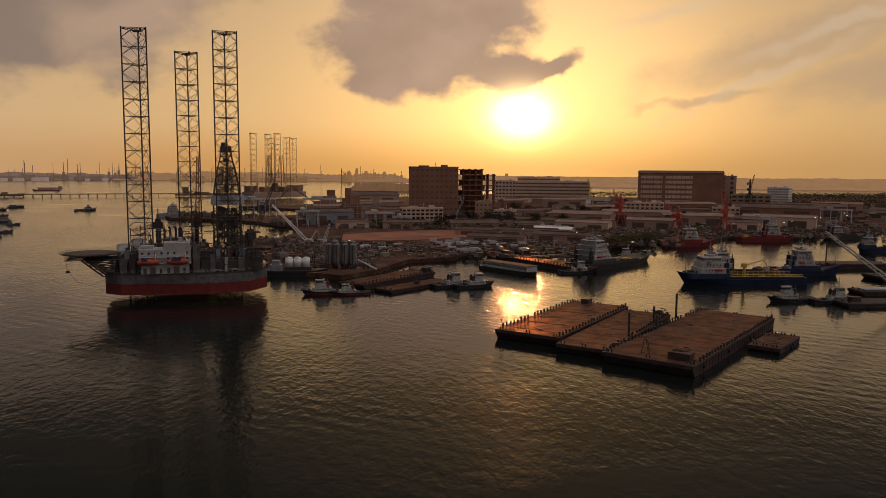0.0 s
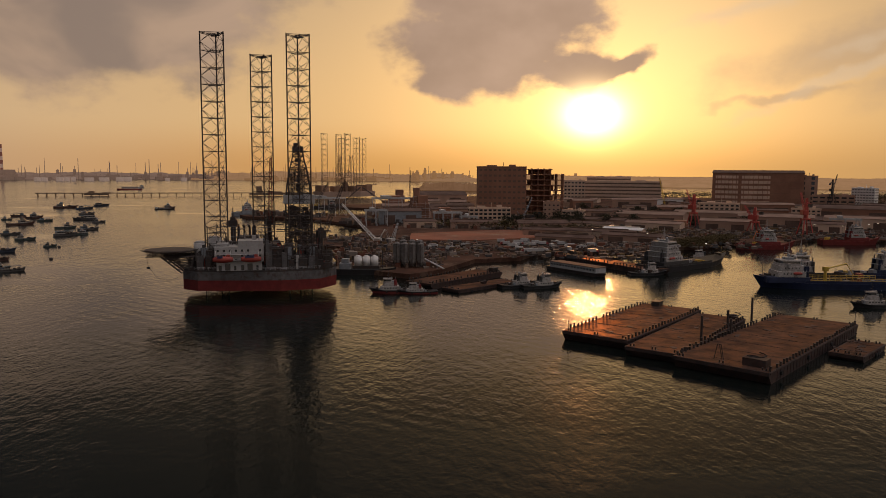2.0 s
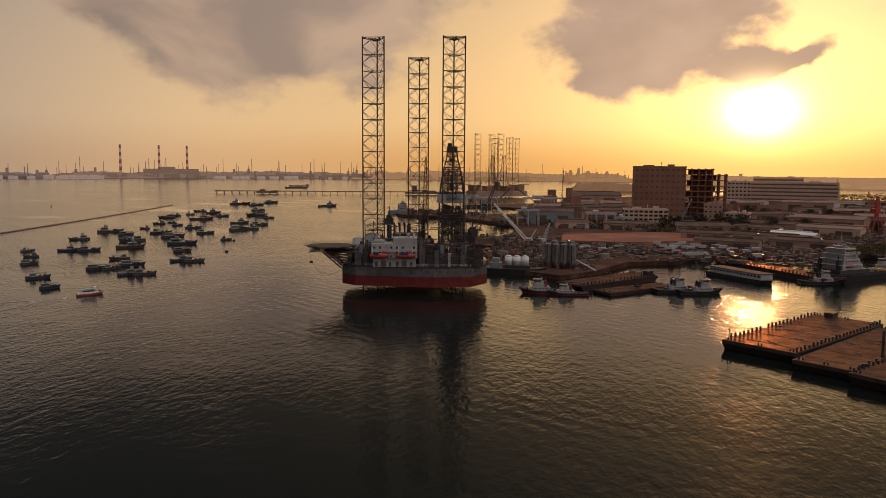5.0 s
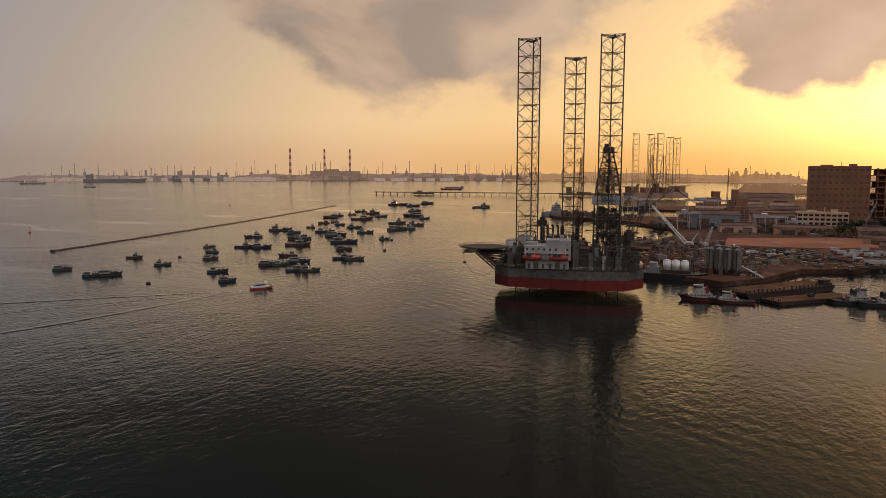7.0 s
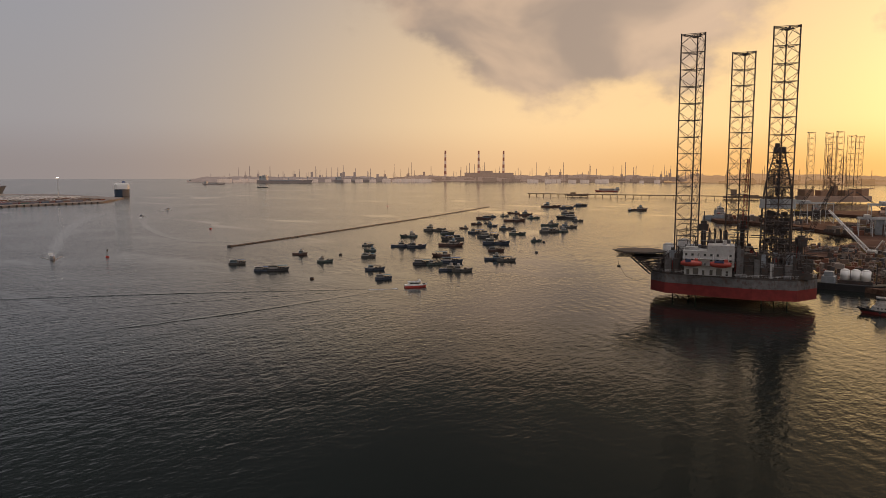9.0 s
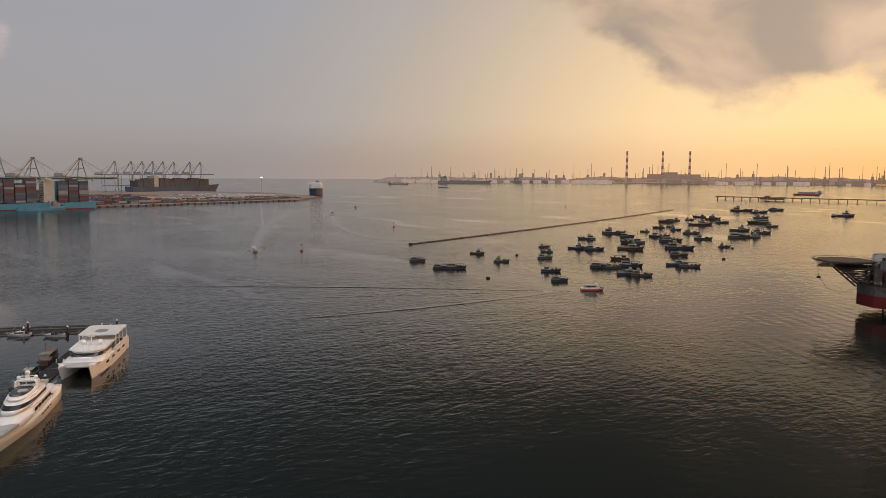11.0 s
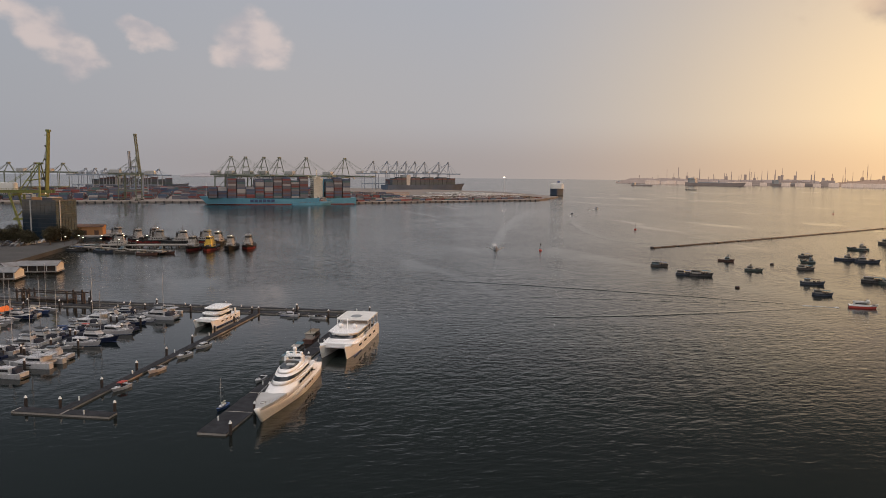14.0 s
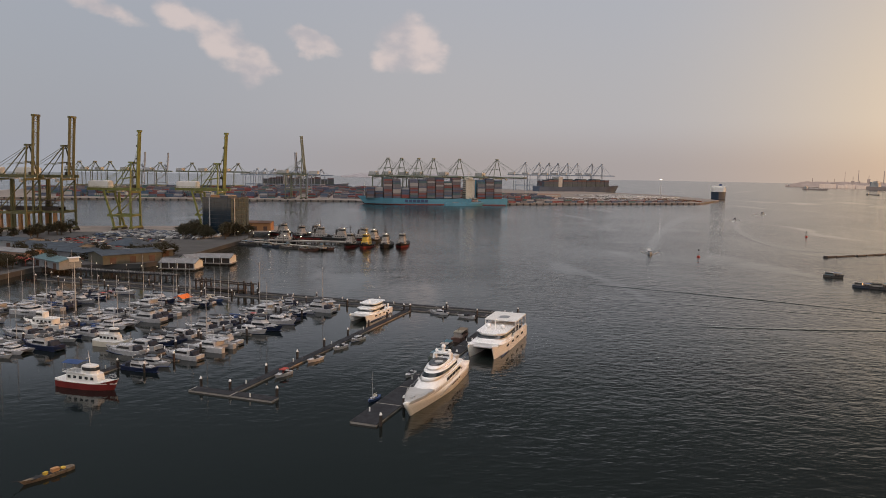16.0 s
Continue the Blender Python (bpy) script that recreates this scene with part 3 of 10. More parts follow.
def shore_strip(name, az0, az1, d0, d1, height, seed, material, label, depth=200, steps=160, rough=0.08):
    """A distant shore: a low bank with an uneven line of woods and works on it."""
    rng = random.Random(seed)
    s, front, back = Shape(), [], []
    h = height
    for i in range(steps + 1):
        k = i / steps
        az, d = az0 + (az1 - az0) * k, d0 + (d1 - d0) * k
        h += (height - h) * 0.12 + rng.uniform(-rough, rough) * height
        h = max(0.25 * height, h)
        end = min(1.0, 0.25 + 9.0 * min(k, 1 - k))
        x, y = at_az(az, d)
        x2, y2 = at_az(az, min(d + depth, 4950))
        front.append(((x, y, -1), (x, y, 2.0), (x + (x2 - x) * 0.25, y + (y2 - y) * 0.25, h * 0.7 * end), (x + (x2 - x) * 0.5, y + (y2 - y) * 0.5, h * end), (x2, y2, h * 0.6 * end)))
    s.loft(front, closed=False, caps=False)
    return solid(name, s, material, label, "shore", kind="structure")


# Haze over the far shores is put in as emission, tinted by direction.
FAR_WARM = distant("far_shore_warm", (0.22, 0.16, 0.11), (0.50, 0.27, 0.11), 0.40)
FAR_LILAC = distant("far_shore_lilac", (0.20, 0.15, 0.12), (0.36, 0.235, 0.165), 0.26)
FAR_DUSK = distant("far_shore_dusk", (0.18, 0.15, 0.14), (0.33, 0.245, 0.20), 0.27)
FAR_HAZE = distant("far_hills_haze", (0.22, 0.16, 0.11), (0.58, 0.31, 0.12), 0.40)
# ---------------------------------------------------------------- the jack-up rig
def truss_leg(rig, name, cx, cy, turn, z0, z1, side=9.9, bay=7.2):
    leg = part(name, Shape().box(cx, cy, z1 - 0.9, 1.6, 1.6, 0.5), LEGSTEEL, rig, "slender three-chord lattice leg of dark steel")
    r = side / math.sqrt(3)
    cor = [Vector((cx + r * math.cos(radians(turn + a)), cy + r * math.sin(radians(turn + a)), 0)) for a in (90, 210, 330)]
    up = Vector((0, 0, 1))
    for c in cor:
        s = Shape().tube(c + up * z0, c + up * (z1 + 0.8), 0.3, n=8)
        part("chord", s, LEGSTEEL, leg)
    n = int((z1 - z0) / bay)
    for j in range(3):
        a, b = cor[j], cor[(j + 1) % 3]
        mid = (a + b) / 2
        s = Shape()
        for i in range(n + 1):
            z = z1 - i * bay
            s.tube(a + up * z, b + up * z, 0.15, n=6)
            if i < n:
                h = up * (z - bay / 2)
                for p in (a, b):
                    s.tube(p + h, mid + up * z, 0.11, n=5)
                    s.tube(p + h, mid + up * (z - bay), 0.11, n=5)
        tagged(part("bracing", s, LEGSTEEL, leg), kind="stuff")
    s = Shape()
    for i in range(n + 1):
        z = up * (z1 - i * bay)
        ms = [(cor[j] + cor[(j + 1) % 3]) / 2 + z for j in range(3)]
        for j in range(3):
            s.tube(ms[j], ms[(j + 1) % 3], 0.09, n=4)
    tagged(part("inner_bracing", s, LEGSTEEL, leg), kind="stuff")
    top = Shape()
    for j in range(3):
        top.bar(cor[j] + up * (z1 + 0.5), cor[(j + 1) % 3] + up * (z1 + 0.5), 0.3)
    top.box(cor[0].x, cor[0].y, z1 + 0.4, 2.4, 1.6, 0.5).box(cor[0].x + 1, cor[0].y, z1 + 0.8, 0.8, 0.8, 1.2)
    part("top_frame", top, STEEL, leg)
    return leg


LIFEBOAT = mat("lifeboat_red", (0.33, 0.045, 0.03), 0.5, var=0.2, col2=(0.12, 0.04, 0.03), patch=(0.55, 0.75))
HULLGREY = mat("dull_rig_hull_grey", (0.13, 0.125, 0.125), 0.7, var=0.3, scale=0.4, fine=3, col2=(0.09, 0.055, 0.045), patch=(0.48, 0.68), spec=0.2)
RIGWHITE = mat("dirty_rig_white", (0.36, 0.35, 0.34), 0.55, var=0.15, scale=0.5, fine=4, col2=(0.26, 0.19, 0.15), patch=(0.52, 0.75), spec=0.25)


def pedestal_crane(rig, x, y, z, h, az, reach, lift, material=YELLOW):
    c = part("deck_crane", Shape().tube((x, y, z), (x, y, z + h), 1.3, 1.1, 12), STEEL, rig, "pedestal deck crane with a lattice boom")
    part("crane_cab", Shape().box(x, y, z + h, 4.2, 3.2, 3.2, az, 0.3).box(x, y, z + h + 3.2, 2.6, 2.2, 1.4, az, 0.2), STEEL, c)
    d = Vector((math.cos(radians(az)), math.sin(radians(az)), 0))
    a = Vector((x, y, z + h + 1.5)) + d * 1.6
    b = a + d * reach + Vector((0, 0, lift))
    part("boom", lattice_shape(a, b, 1.8, 14, 0.2, 0.12, 0.8), material, c)
    s = Shape().tube((x, y, z + h + 4), (x, y, z + h + 9), 0.3, 0.2).bar(Vector((x, y, z + h + 9)), b, 0.08).bar(b, b - Vector((0, 0, 6)), 0.06)
    part("mast_and_stays", s, STEEL, c)


def jack_up_rig(m):
    rig = thing("jack_up_rig", "grey and red jack-up drilling rig standing on three tall lattice legs", "oil rig", m)
    ol = [(-33.6, -14), (-27, -21), (8, -27.5), (25, -25), (33.2, -14), (32, 6), (15, 33), (-9, 33), (-33, 6)]
    part("hull_bottom", Shape().prism(ol, 3.3, 7.9), SHIPRED, rig, "red antifouling lower hull")
    part("hull_side", Shape().prism([(x * 1.001, y * 1.001) for x, y in ol], 7.9, 11.6), HULLGREY, rig, "grey upper hull with rust runs")
    part("main_deck", Shape().prism([(x * 0.995, y * 0.995) for x, y in ol], 11.6, 12.3), STEEL, rig)
    part("bulwark_rail", rail_shape([(x * 0.99, y * 0.99, 12.35) for x, y in ol + ol[:1]], 1.2, 2.2, 0.05), PALEGREY, rig)
    s = Shape()
    for (x0, y0), (x1, y1) in zip(ol[:5], ol[1:5]):
        n = max(1, int(math.hypot(x1 - x0, y1 - y0) / 3.2))
        for i in range(n):
            k = (i + 0.5) / n
            s.tube((x0 + (x1 - x0) * k, (y0 + (y1 - y0) * k) * 1.012, 7.9), (x0 + (x1 - x0) * k, (y0 + (y1 - y0) * k) * 1.012, 11.6), 0.05, n=5)
    tagged(part("side_fender_bars", s, HULLGREY, rig), kind="stuff")
    legs = [(-18.8, -9.9, -9, 114.0), (17.2, -12.8, -2, 114.3), (1.5, 22.7, -3, 109.9)]
    for x, y, turn, top in legs:
        truss_leg(rig, "leg", x, y, turn, -6.0, top)
        for a in (90, 210, 330):
            px, py = x + 6.6 * math.cos(radians(turn + a)), y + 6.6 * math.sin(radians(turn + a))
            jf = part("jack_frame", Shape().box(px, py, 12.3, 3.0, 2.6, 9.0, turn + a, 0.3), GREY, rig)
            part("jack_gear", Shape().box(px + math.cos(radians(turn + a)) * 1.7, py + math.sin(radians(turn + a)) * 1.7, 13, 0.9, 2.0, 7, turn + a).tube((px, py, 21.3), (px, py, 22.5), 0.9, n=8), STEEL, jf)
    # living quarters
    q = part("accommodation_block", Shape().box(-9.4, -20.5, 16.2, 20.5, 11, 6.4, 0, 0.25), RIGWHITE, rig, "white accommodation block")
    part("quarters_base", Shape().box(-9.4, -20.3, 12.3, 19, 9.6, 3.9), PALEGREY, q)
    for i in range(6):
        part("base_opening", Shape().box(-17.4 + i * 3.1, -25.12, 12.5, (1.2, 2.2, 0.9)[i % 3], 0.14, (2.2, 2.8, 2.0)[i % 3]), DARKGLASS, q)
    part("roof_house", Shape().box(-4.6, -20.5, 22.6, 10.6, 10.8, 2.6, 0, 0.2).box(-16.5, -19.5, 22.6, 5, 6, 1.2).box(-3.2, -20.5, 25.2, 1.6, 2, 1.8).tube((-7, -21, 25.2), (-7, -21, 28), 0.2).tube((-1, -22, 25.2), (-1, -22, 27.6), 0.25), RIGWHITE, q)
    part("roof_rail", rail_shape([(-19.6, -26, 22.6), (-10, -26, 22.6)], 1.1, 1.6, 0.04), PALEGREY, q)
    port = Shape().box(0, 0, 0, 0.9, 0.16, 0.95, 0, 0.06).mesh("porthole")
    for r, z in enumerate((16.6, 18.5, 20.6)):
        for i in range(8):
            if (r, i) in ((1, 3), (0, 1), (0, 5), (2, 6)):
                continue
            o = part("porthole", port, DARKGLASS, q)
            o.location = (-18.2 + i * 2.5, -26.05, z)
    for z in (16.9, 19.5):
        part("walkway", Shape().box(-9.4, -26.7, z - 0.1, 20.6, 1.3, 0.12).add(*(lambda r: (r.v, r.f))(rail_shape([(-19.6, -27.3, z), (0.8, -27.3, z)], 1.0, 1.6, 0.035))), PALEGREY, q)
    # lifeboats on davits
    for x, ma in ((-16.0, LIFEBOAT), (-4.4, LIFEBOAT)):
        rings = []
        for i in range(9):
            k = i / 8
            w = 1.5 * math.sin(math.pi * (0.12 + 0.76 * k)) ** 0.6
            rings.append([(x - 4.2 + 8.4 * k, -28.4 + w * math.cos(a) * 1.0, 17.6 + w * 0.95 * math.sin(a)) for a in [2 * math.pi * j / 10 for j in range(10)]])
        lb = part("lifeboat", Shape().loft(rings), ma, rig, "red enclosed lifeboat on davits", True)
        part("boat_cover", Shape().box(x - 1.2 + (x > -10) * 0.6, -28.5, 18.3, 2.6 + (x > -10) * 1.6, 2.7, 0.75, 0, 0.4, 0.8), NAVY, lb, "dark blue canvas cover")
        part("wheel_dome", Shape().box(x + 2.0, -28.4, 18.8, 1.6, 1.3, 0.9, 0, 0.3, 0.8), ma, lb)
        for dx in (-3, 3):
            part("davit", Shape().bar((x + dx, -26, 18.5), (x + dx, -28.4, 21.4), 0.35).bar((x + dx, -28.4, 21.4), (x + dx, -28.4, 18.8), 0.12), WHITE, lb)
    # helideck on its bracket
    hx, hy, hz = -38.5, -14.5, 20.4
    ring = [(hx + 11.4 * math.cos(math.pi * (i + 0.5) / 4), hy + 11.4 * math.sin(math.pi * (i + 0.5) / 4)) for i in range(8)]
    hd = part("helideck", Shape().prism(ring, hz, hz + 0.5), STEEL, rig, "octagonal helideck on a truss bracket")
    net = [(hx + (x - hx) * 1.13, hy + (y - hy) * 1.13) for x, y in ring]
    s = Shape()
    for i in range(8):
        (a, b), (c, d) = ring[i], ring[(i + 1) % 8]
        (e, f), (g, h) = net[i], net[(i + 1) % 8]
        s.bar((e, f, hz + 0.9), (g, h, hz + 0.9), 0.14)
        for j in range(7):
            k = j / 6
            s.bar((a + (c - a) * k, b + (d - b) * k, hz + 0.1), (e + (g - e) * k, f + (h - f) * k, hz + 0.9), 0.09)
    part("safety_net", s, STEEL, hd)
    s = Shape()
    for y in range(-3, 4):
        s.bar((hx - 9.5, hy + y * 2.6, hz - 1.9), (hx + 13, hy + y * 2.6, hz - 1.9), 0.24)
        for i in range(8):
            s.bar((hx - 9.5 + i * 2.8, hy + y * 2.6, hz - (1.9 if i % 2 else 0)), (hx - 6.7 + i * 2.8, hy + y * 2.6, hz - (0 if i % 2 else 1.9)), 0.15)
    for x in range(-3, 4):
        s.bar((hx + x * 3, hy - 9, hz - 1.0), (hx + x * 3, hy + 9, hz - 1.0), 0.2)
    part("deck_truss", s, STEEL, hd)
    s = Shape()
    foot, head = Vector((-33.4, 0, 11.4)), Vector((hx - 3.2, 0, hz - 1.9))
    inner_lo, inner_hi = Vector((-29.4, 0, 12.4)), Vector((-28.4, 0, hz - 1.9))
    for y in (-7.0, 0.0, 6.0):
        o = Vector((0, hy + y, 0))
        s.tube(foot + o, head + o, 0.36).tube(inner_lo + o, inner_hi + o, 0.3).tube(head + o, inner_hi + o, 0.3)
        for i in range(5):
            a, b = foot.lerp(head, i / 4.6), inner_lo.lerp(inner_hi, (i + 0.8) / 4.8)
            s.tube(a + o, b + o, 0.17, n=5)
            s.tube(b + o, foot.lerp(head, min(1.0, (i + 1) / 4.6)) + o, 0.17, n=5)
        for i in range(4):
            s.tube(foot.lerp(head, 0.55 + i * 0.12) + o, head.lerp(inner_hi, 0.2 + i * 0.2) + o, 0.14, n=5)
    for k in (0.15, 0.4, 0.65, 0.95):
        p = foot.lerp(head, k)
        s.tube((p.x, hy - 7, p.z), (p.x, hy + 6, p.z), 0.16, n=5)
    tagged(part("bracket_strut", s, STEEL, hd), kind="stuff")
    s = Shape()
    pts = [Vector((hx - 9, hy - 6, hz - 2)), Vector((hx - 8.5, hy - 6, hz - 6)), Vector((hx - 5, hy - 6, hz - 11)), Vector((hx, hy - 6, hz - 12.5)), Vector((-33, -15, 10))]
    for a, b in zip(pts, pts[1:]):
        s.bar(a, b, 0.12)
    s.box(hx - 8.4, hy - 6, hz - 7, 1.4, 0.9, 0.9)
    part("loading_hose", s, RUBBER, hd)
    # drill floor, cantilever and derrick
    dx, dy = 17.5, 5.5
    part("cantilever_beam", Shape().box(dx - 4.6, dy + 2, 12.4, 2.4, 40, 9).box(dx + 4.6, dy + 2, 12.4, 2.4, 40, 9), STEEL, rig)
    sub = Shape()
    rs = random.Random(77)
    for z in (24.5, 28.5, 32.5, 36.5):
        sub.box(dx, dy, z, 11.5, 11.5, 0.18)
        for k in range(5):
            sub.box(dx + rs.uniform(-4, 4), dy + rs.uniform(-4.5, 4.5), z + 0.18, rs.uniform(1.2, 3.0), rs.uniform(1.2, 3.0), rs.uniform(1.2, 3.2), 0, 0.1)
    for k in range(34):
        x, y = dx + rs.uniform(-5.6, 5.6), dy + rs.uniform(-5.8, 5.8)
        sub.tube((x, y, 21), (x, y, rs.uniform(30, 40)), rs.uniform(0.1, 0.24), n=5)
    for k in range(26):
        x, y, z = dx + rs.uniform(-6, 2), dy + rs.uniform(-6, 6), rs.uniform(21, 39)
        sub.tube((x, y, z), (x + rs.uniform(2, 6), y, z + rs.uniform(-1.5, 1.5)), rs.uniform(0.08, 0.18), n=5)
    tagged(part("substructure", sub, STEEL, rig), "dark drill-floor substructure packed with equipment", kind="stuff")
    part("drill_floor", Shape().box(dx, dy, 40, 14.5, 13, 0.8).box(dx - 5.2, dy - 5.2, 40.8, 4, 3, 3.2, 0, 0.2).box(dx + 4.6, dy - 5.4, 40.8, 5, 2.6, 3.4, 0, 0.2), PALEGREY, rig)
    part("wind_wall", Shape().box(dx, dy - 6.3, 40.8, 13.6, 0.2, 3.2).box(dx - 6.8, dy, 40.8, 0.2, 12, 3.2).box(dx + 6.8, dy, 40.8, 0.2, 12, 3.2), GREY, rig)
    der = Shape()
    lv = [(12.4, 6.2), (17, 6.2), (21.5, 6.2), (26, 6.15), (30.5, 6.1), (35, 6.05), (40, 6.0), (44.5, 5.7), (49, 5.2), (53, 4.5), (56.5, 3.8), (59.5, 3.0), (62, 2.5), (64, 2.3)]
    sides = (((-1, -1), (1, -1)), ((1, -1), (1, 1)), ((1, 1), (-1, 1)), ((-1, 1), (-1, -1)))
    for (z0, w0), (z1, w1) in zip(lv, lv[1:]):
        zm, wm = (z0 + z1) / 2, (w0 + w1) / 2
        for u, v in ((-1, -1), (1, -1), (1, 1), (-1, 1)):
            der.bar((dx + u * w0, dy + v * w0, z0), (dx + u * w1, dy + v * w1, z1), 0.5)
        for p, q2 in sides:
            at0 = lambda k, w, z: (dx + (p[0] + (q2[0] - p[0]) * k) * w, dy + (p[1] + (q2[1] - p[1]) * k) * w, z)
            der.bar(at0(0, w1, z1), at0(1, w1, z1), 0.3).bar(at0(0, wm, zm), at0(1, wm, zm), 0.2)
            der.bar(at0(0, w0, z0), at0(0.5, wm, zm), 0.22).bar(at0(1, w0, z0), at0(0.5, wm, zm), 0.22)
            der.bar(at0(0, w1, z1), at0(0.5, wm, zm), 0.22).bar(at0(1, w1, z1), at0(0.5, wm, zm), 0.22)
            der.bar(at0(0.33, w0, z0), at0(0.33, w1, z1), 0.18).bar(at0(0.67, w0, z0), at0(0.67, w1, z1), 0.18)
    part("derrick", der, STEEL, rig, "dark tapering open-lattice drilling derrick")
    part("crown_block", Shape().box(dx, dy, 64, 6.4, 6.4, 0.5).box(dx, dy, 64.5, 5, 4, 2.2, 0, 0.3).box(dx - 1, dy, 66.7, 2, 2, 1.6).bar((dx, dy, 66), (dx, dy, 70.5), 0.2), STEEL, rig)
    for bx, by, nx, ny in ((-2.6, 1.4, 7, 6), (2.4, -1.2, 5, 5)):
        st = Shape()
        for i in range(nx):
            for j in range(ny):
                st.tube((dx + bx + (i - nx / 2) * 0.42, dy + by + (j - ny / 2) * 0.5, 41), (dx + bx + (i - nx / 2) * 0.36, dy + by + (j - ny / 2) * 0.42, 56 - (i * 7 + j * 3) % 4), 0.085, n=4)
        tagged(part("pipe_stand", st, STEEL, rig, "racked drill pipe standing in the derrick"), kind="stuff")
    part("racking_board", Shape().box(dx, dy - 2.2, 55.6, 7.6, 2.4, 0.3).box(dx - 3.2, dy, 55.6, 1.0, 7.0, 0.3).box(dx + 3.2, dy, 55.6, 1.0, 7.0, 0.3), STEEL, rig)
    part("top_drive", Shape().box(dx, dy, 59.5, 2.6, 2.6, 1.6, 0, 0.3).box(dx, dy, 45.5, 1.8, 1.8, 4.0, 0, 0.3).bar((dx - 0.6, dy, 49), (dx - 0.6, dy, 60), 0.14).bar((dx + 0.6, dy, 49), (dx + 0.6, dy, 60), 0.14), STEEL, rig)
    hose = Shape()
    for i in range(9):
        hose.tube((dx - 2 + i * 0.5, dy - 1 + (i % 3), 41), (dx - 2 + i * 0.5, dy - 1 + (i % 3), 57), 0.12, n=5)
    hose.tube((dx, dy, 41), (dx, dy, 64), 0.22).box(dx, dy, 50, 1.6, 1.6, 3.2)
    part("drill_pipes", hose, STEEL, rig)
    part("flare_boom", lattice_shape((dx + 7, dy - 4, 38), (dx + 13, dy - 14, 50), 1.2, 8, 0.16, 0.1, 0.6), STEEL, rig)
    # deck houses and clutter
    part("mud_house", Shape().box(6, -18, 12.3, 9, 11, 6.5, 0, 0.2).box(6, -17, 18.8, 6, 8, 2.4), STEEL, rig)
    part("engine_house", Shape().box(-4, 4, 12.3, 22, 16, 9, 0, 0.2).box(-6, 6, 21.3, 10, 9, 3.5, 0, 0.2), STEEL, rig)
    for i in range(4):
        part("exhaust_stack", Shape().tube((-10 + i * 2.4, 2, 21), (-10 + i * 2.4, 2, 29), 0.5, n=8).tube((-10 + i * 2.4, 2, 29), (-10.5 + i * 2.4, 1.2, 30.2), 0.5, n=8), STEEL, rig)
    rng = random.Random(5)
    for i in range(64):
        x, y = rng.uniform(-28, 30), rng.uniform(-22, 26)
        if abs(x + 9) < 12 and y < -13:
            continue
        w, d2, h = rng.uniform(1.5, 5), rng.uniform(1.5, 4), rng.uniform(1.5, 7)
        part("deck_unit", Shape().box(x, y, 12.35, w, d2, h, rng.choice((0, 0, 30)), 0.12).box(x, y, 12.35 + h, w * 0.5, d2 * 0.5, 0.6), rng.choice((GREY, STEEL, STEEL, RED, STEEL, BLACK)), rig)
    pip = Shape()
    for i in range(130):
        x, y, z = rng.uniform(-24, 30), rng.uniform(-23, 24), rng.uniform(14, 32)
        if i % 2:
            pip.tube((x, y, z), (x + rng.uniform(4, 9), y, z), rng.uniform(0.12, 0.3), n=6)
        else:
            pip.tube((x, y, 12.3), (x, y, z), rng.uniform(0.1, 0.3), n=6)
    part("pipework", pip, STEEL, rig)
    # gear packed along the near edge, between the quarters and the aft leg
    for k, (x, y, w, d2, h2, ma) in enumerate(((3.5, -24.5, 2.0, 1.6, 11.5, HULLGREY), (6.5, -24.6, 3.4, 2.6, 5.0, STEEL), (9.6, -24.2, 2.4, 2.2, 7.4, HULLGREY), (12.6, -24.4, 2.6, 2.4, 4.2, STEEL), (15.2, -24.6, 1.6, 1.6, 6.0, RIGWHITE), (17.5, -24.0, 4.0, 2.8, 4.6, STEEL), (21.5, -23.4, 3.0, 2.6, 5.6, HULLGREY), (25.0, -22.6, 3.2, 2.6, 3.8, STEEL), (28.4, -19.0, 3.0, 3.0, 5.2, STEEL), (-22.5, -20.5, 2.4, 2.0, 6.0, STEEL), (-26.0, -18.5, 3.0, 3.0, 6.0, HULLGREY), (-22.0, -16.0, 3.0, 2.0, 8.0, STEEL), (-16.0, -9.0, 6.0, 4.0, 11.5, PALEGREY), (-2.0, -11.0, 5.0, 4.0, 11.0, STEEL))):
        u = part("deck_module", Shape().box(x, y, 12.35, w, d2, h2, 0, 0.15), ma, rig)
        part("module_frame", Shape().box(x, y - d2 * 0.52, 12.35 + h2 * 0.5, w * 1.08, 0.1, 0.15).bar((x - w * 0.5, y - d2 * 0.55, 12.35), (x - w * 0.5, y - d2 * 0.55, 12.6 + h2), 0.16).bar((x + w * 0.5, y - d2 * 0.55, 12.35), (x + w * 0.5, y - d2 * 0.55, 12.6 + h2), 0.16).tube((x, y, 12.35 + h2), (x, y, 13.6 + h2 + k % 3), 0.22, n=6), STEEL, u)
    mesh_pipes = Shape()
    for i in range(150):
        x, z = rng.uniform(-27, 29), rng.uniform(13.5, 24)
        y = -25.2 + max(0.0, abs(x) - 8) * 0.12 + rng.uniform(0, 9)
        if -20 < x < 1 and y > -27 and y < -14:
            y = rng.uniform(-14, -8)
            z += 7
        if i % 3 == 0:
            mesh_pipes.tube((x, y, z), (x + rng.uniform(2, 6), y, z), rng.uniform(0.08, 0.2), n=5)
        elif i % 3 == 1:
            mesh_pipes.tube((x, y, 12.3), (x, y, z), rng.uniform(0.08, 0.22), n=5)
        else:
            mesh_pipes.bar((x, y, z), (x + rng.uniform(-3, 3), y + rng.uniform(-1, 1), z - rng.uniform(2, 5)), 0.16)
    tagged(part("deck_pipes", mesh_pipes, HULLGREY, rig), kind="stuff")
    fr = Shape()
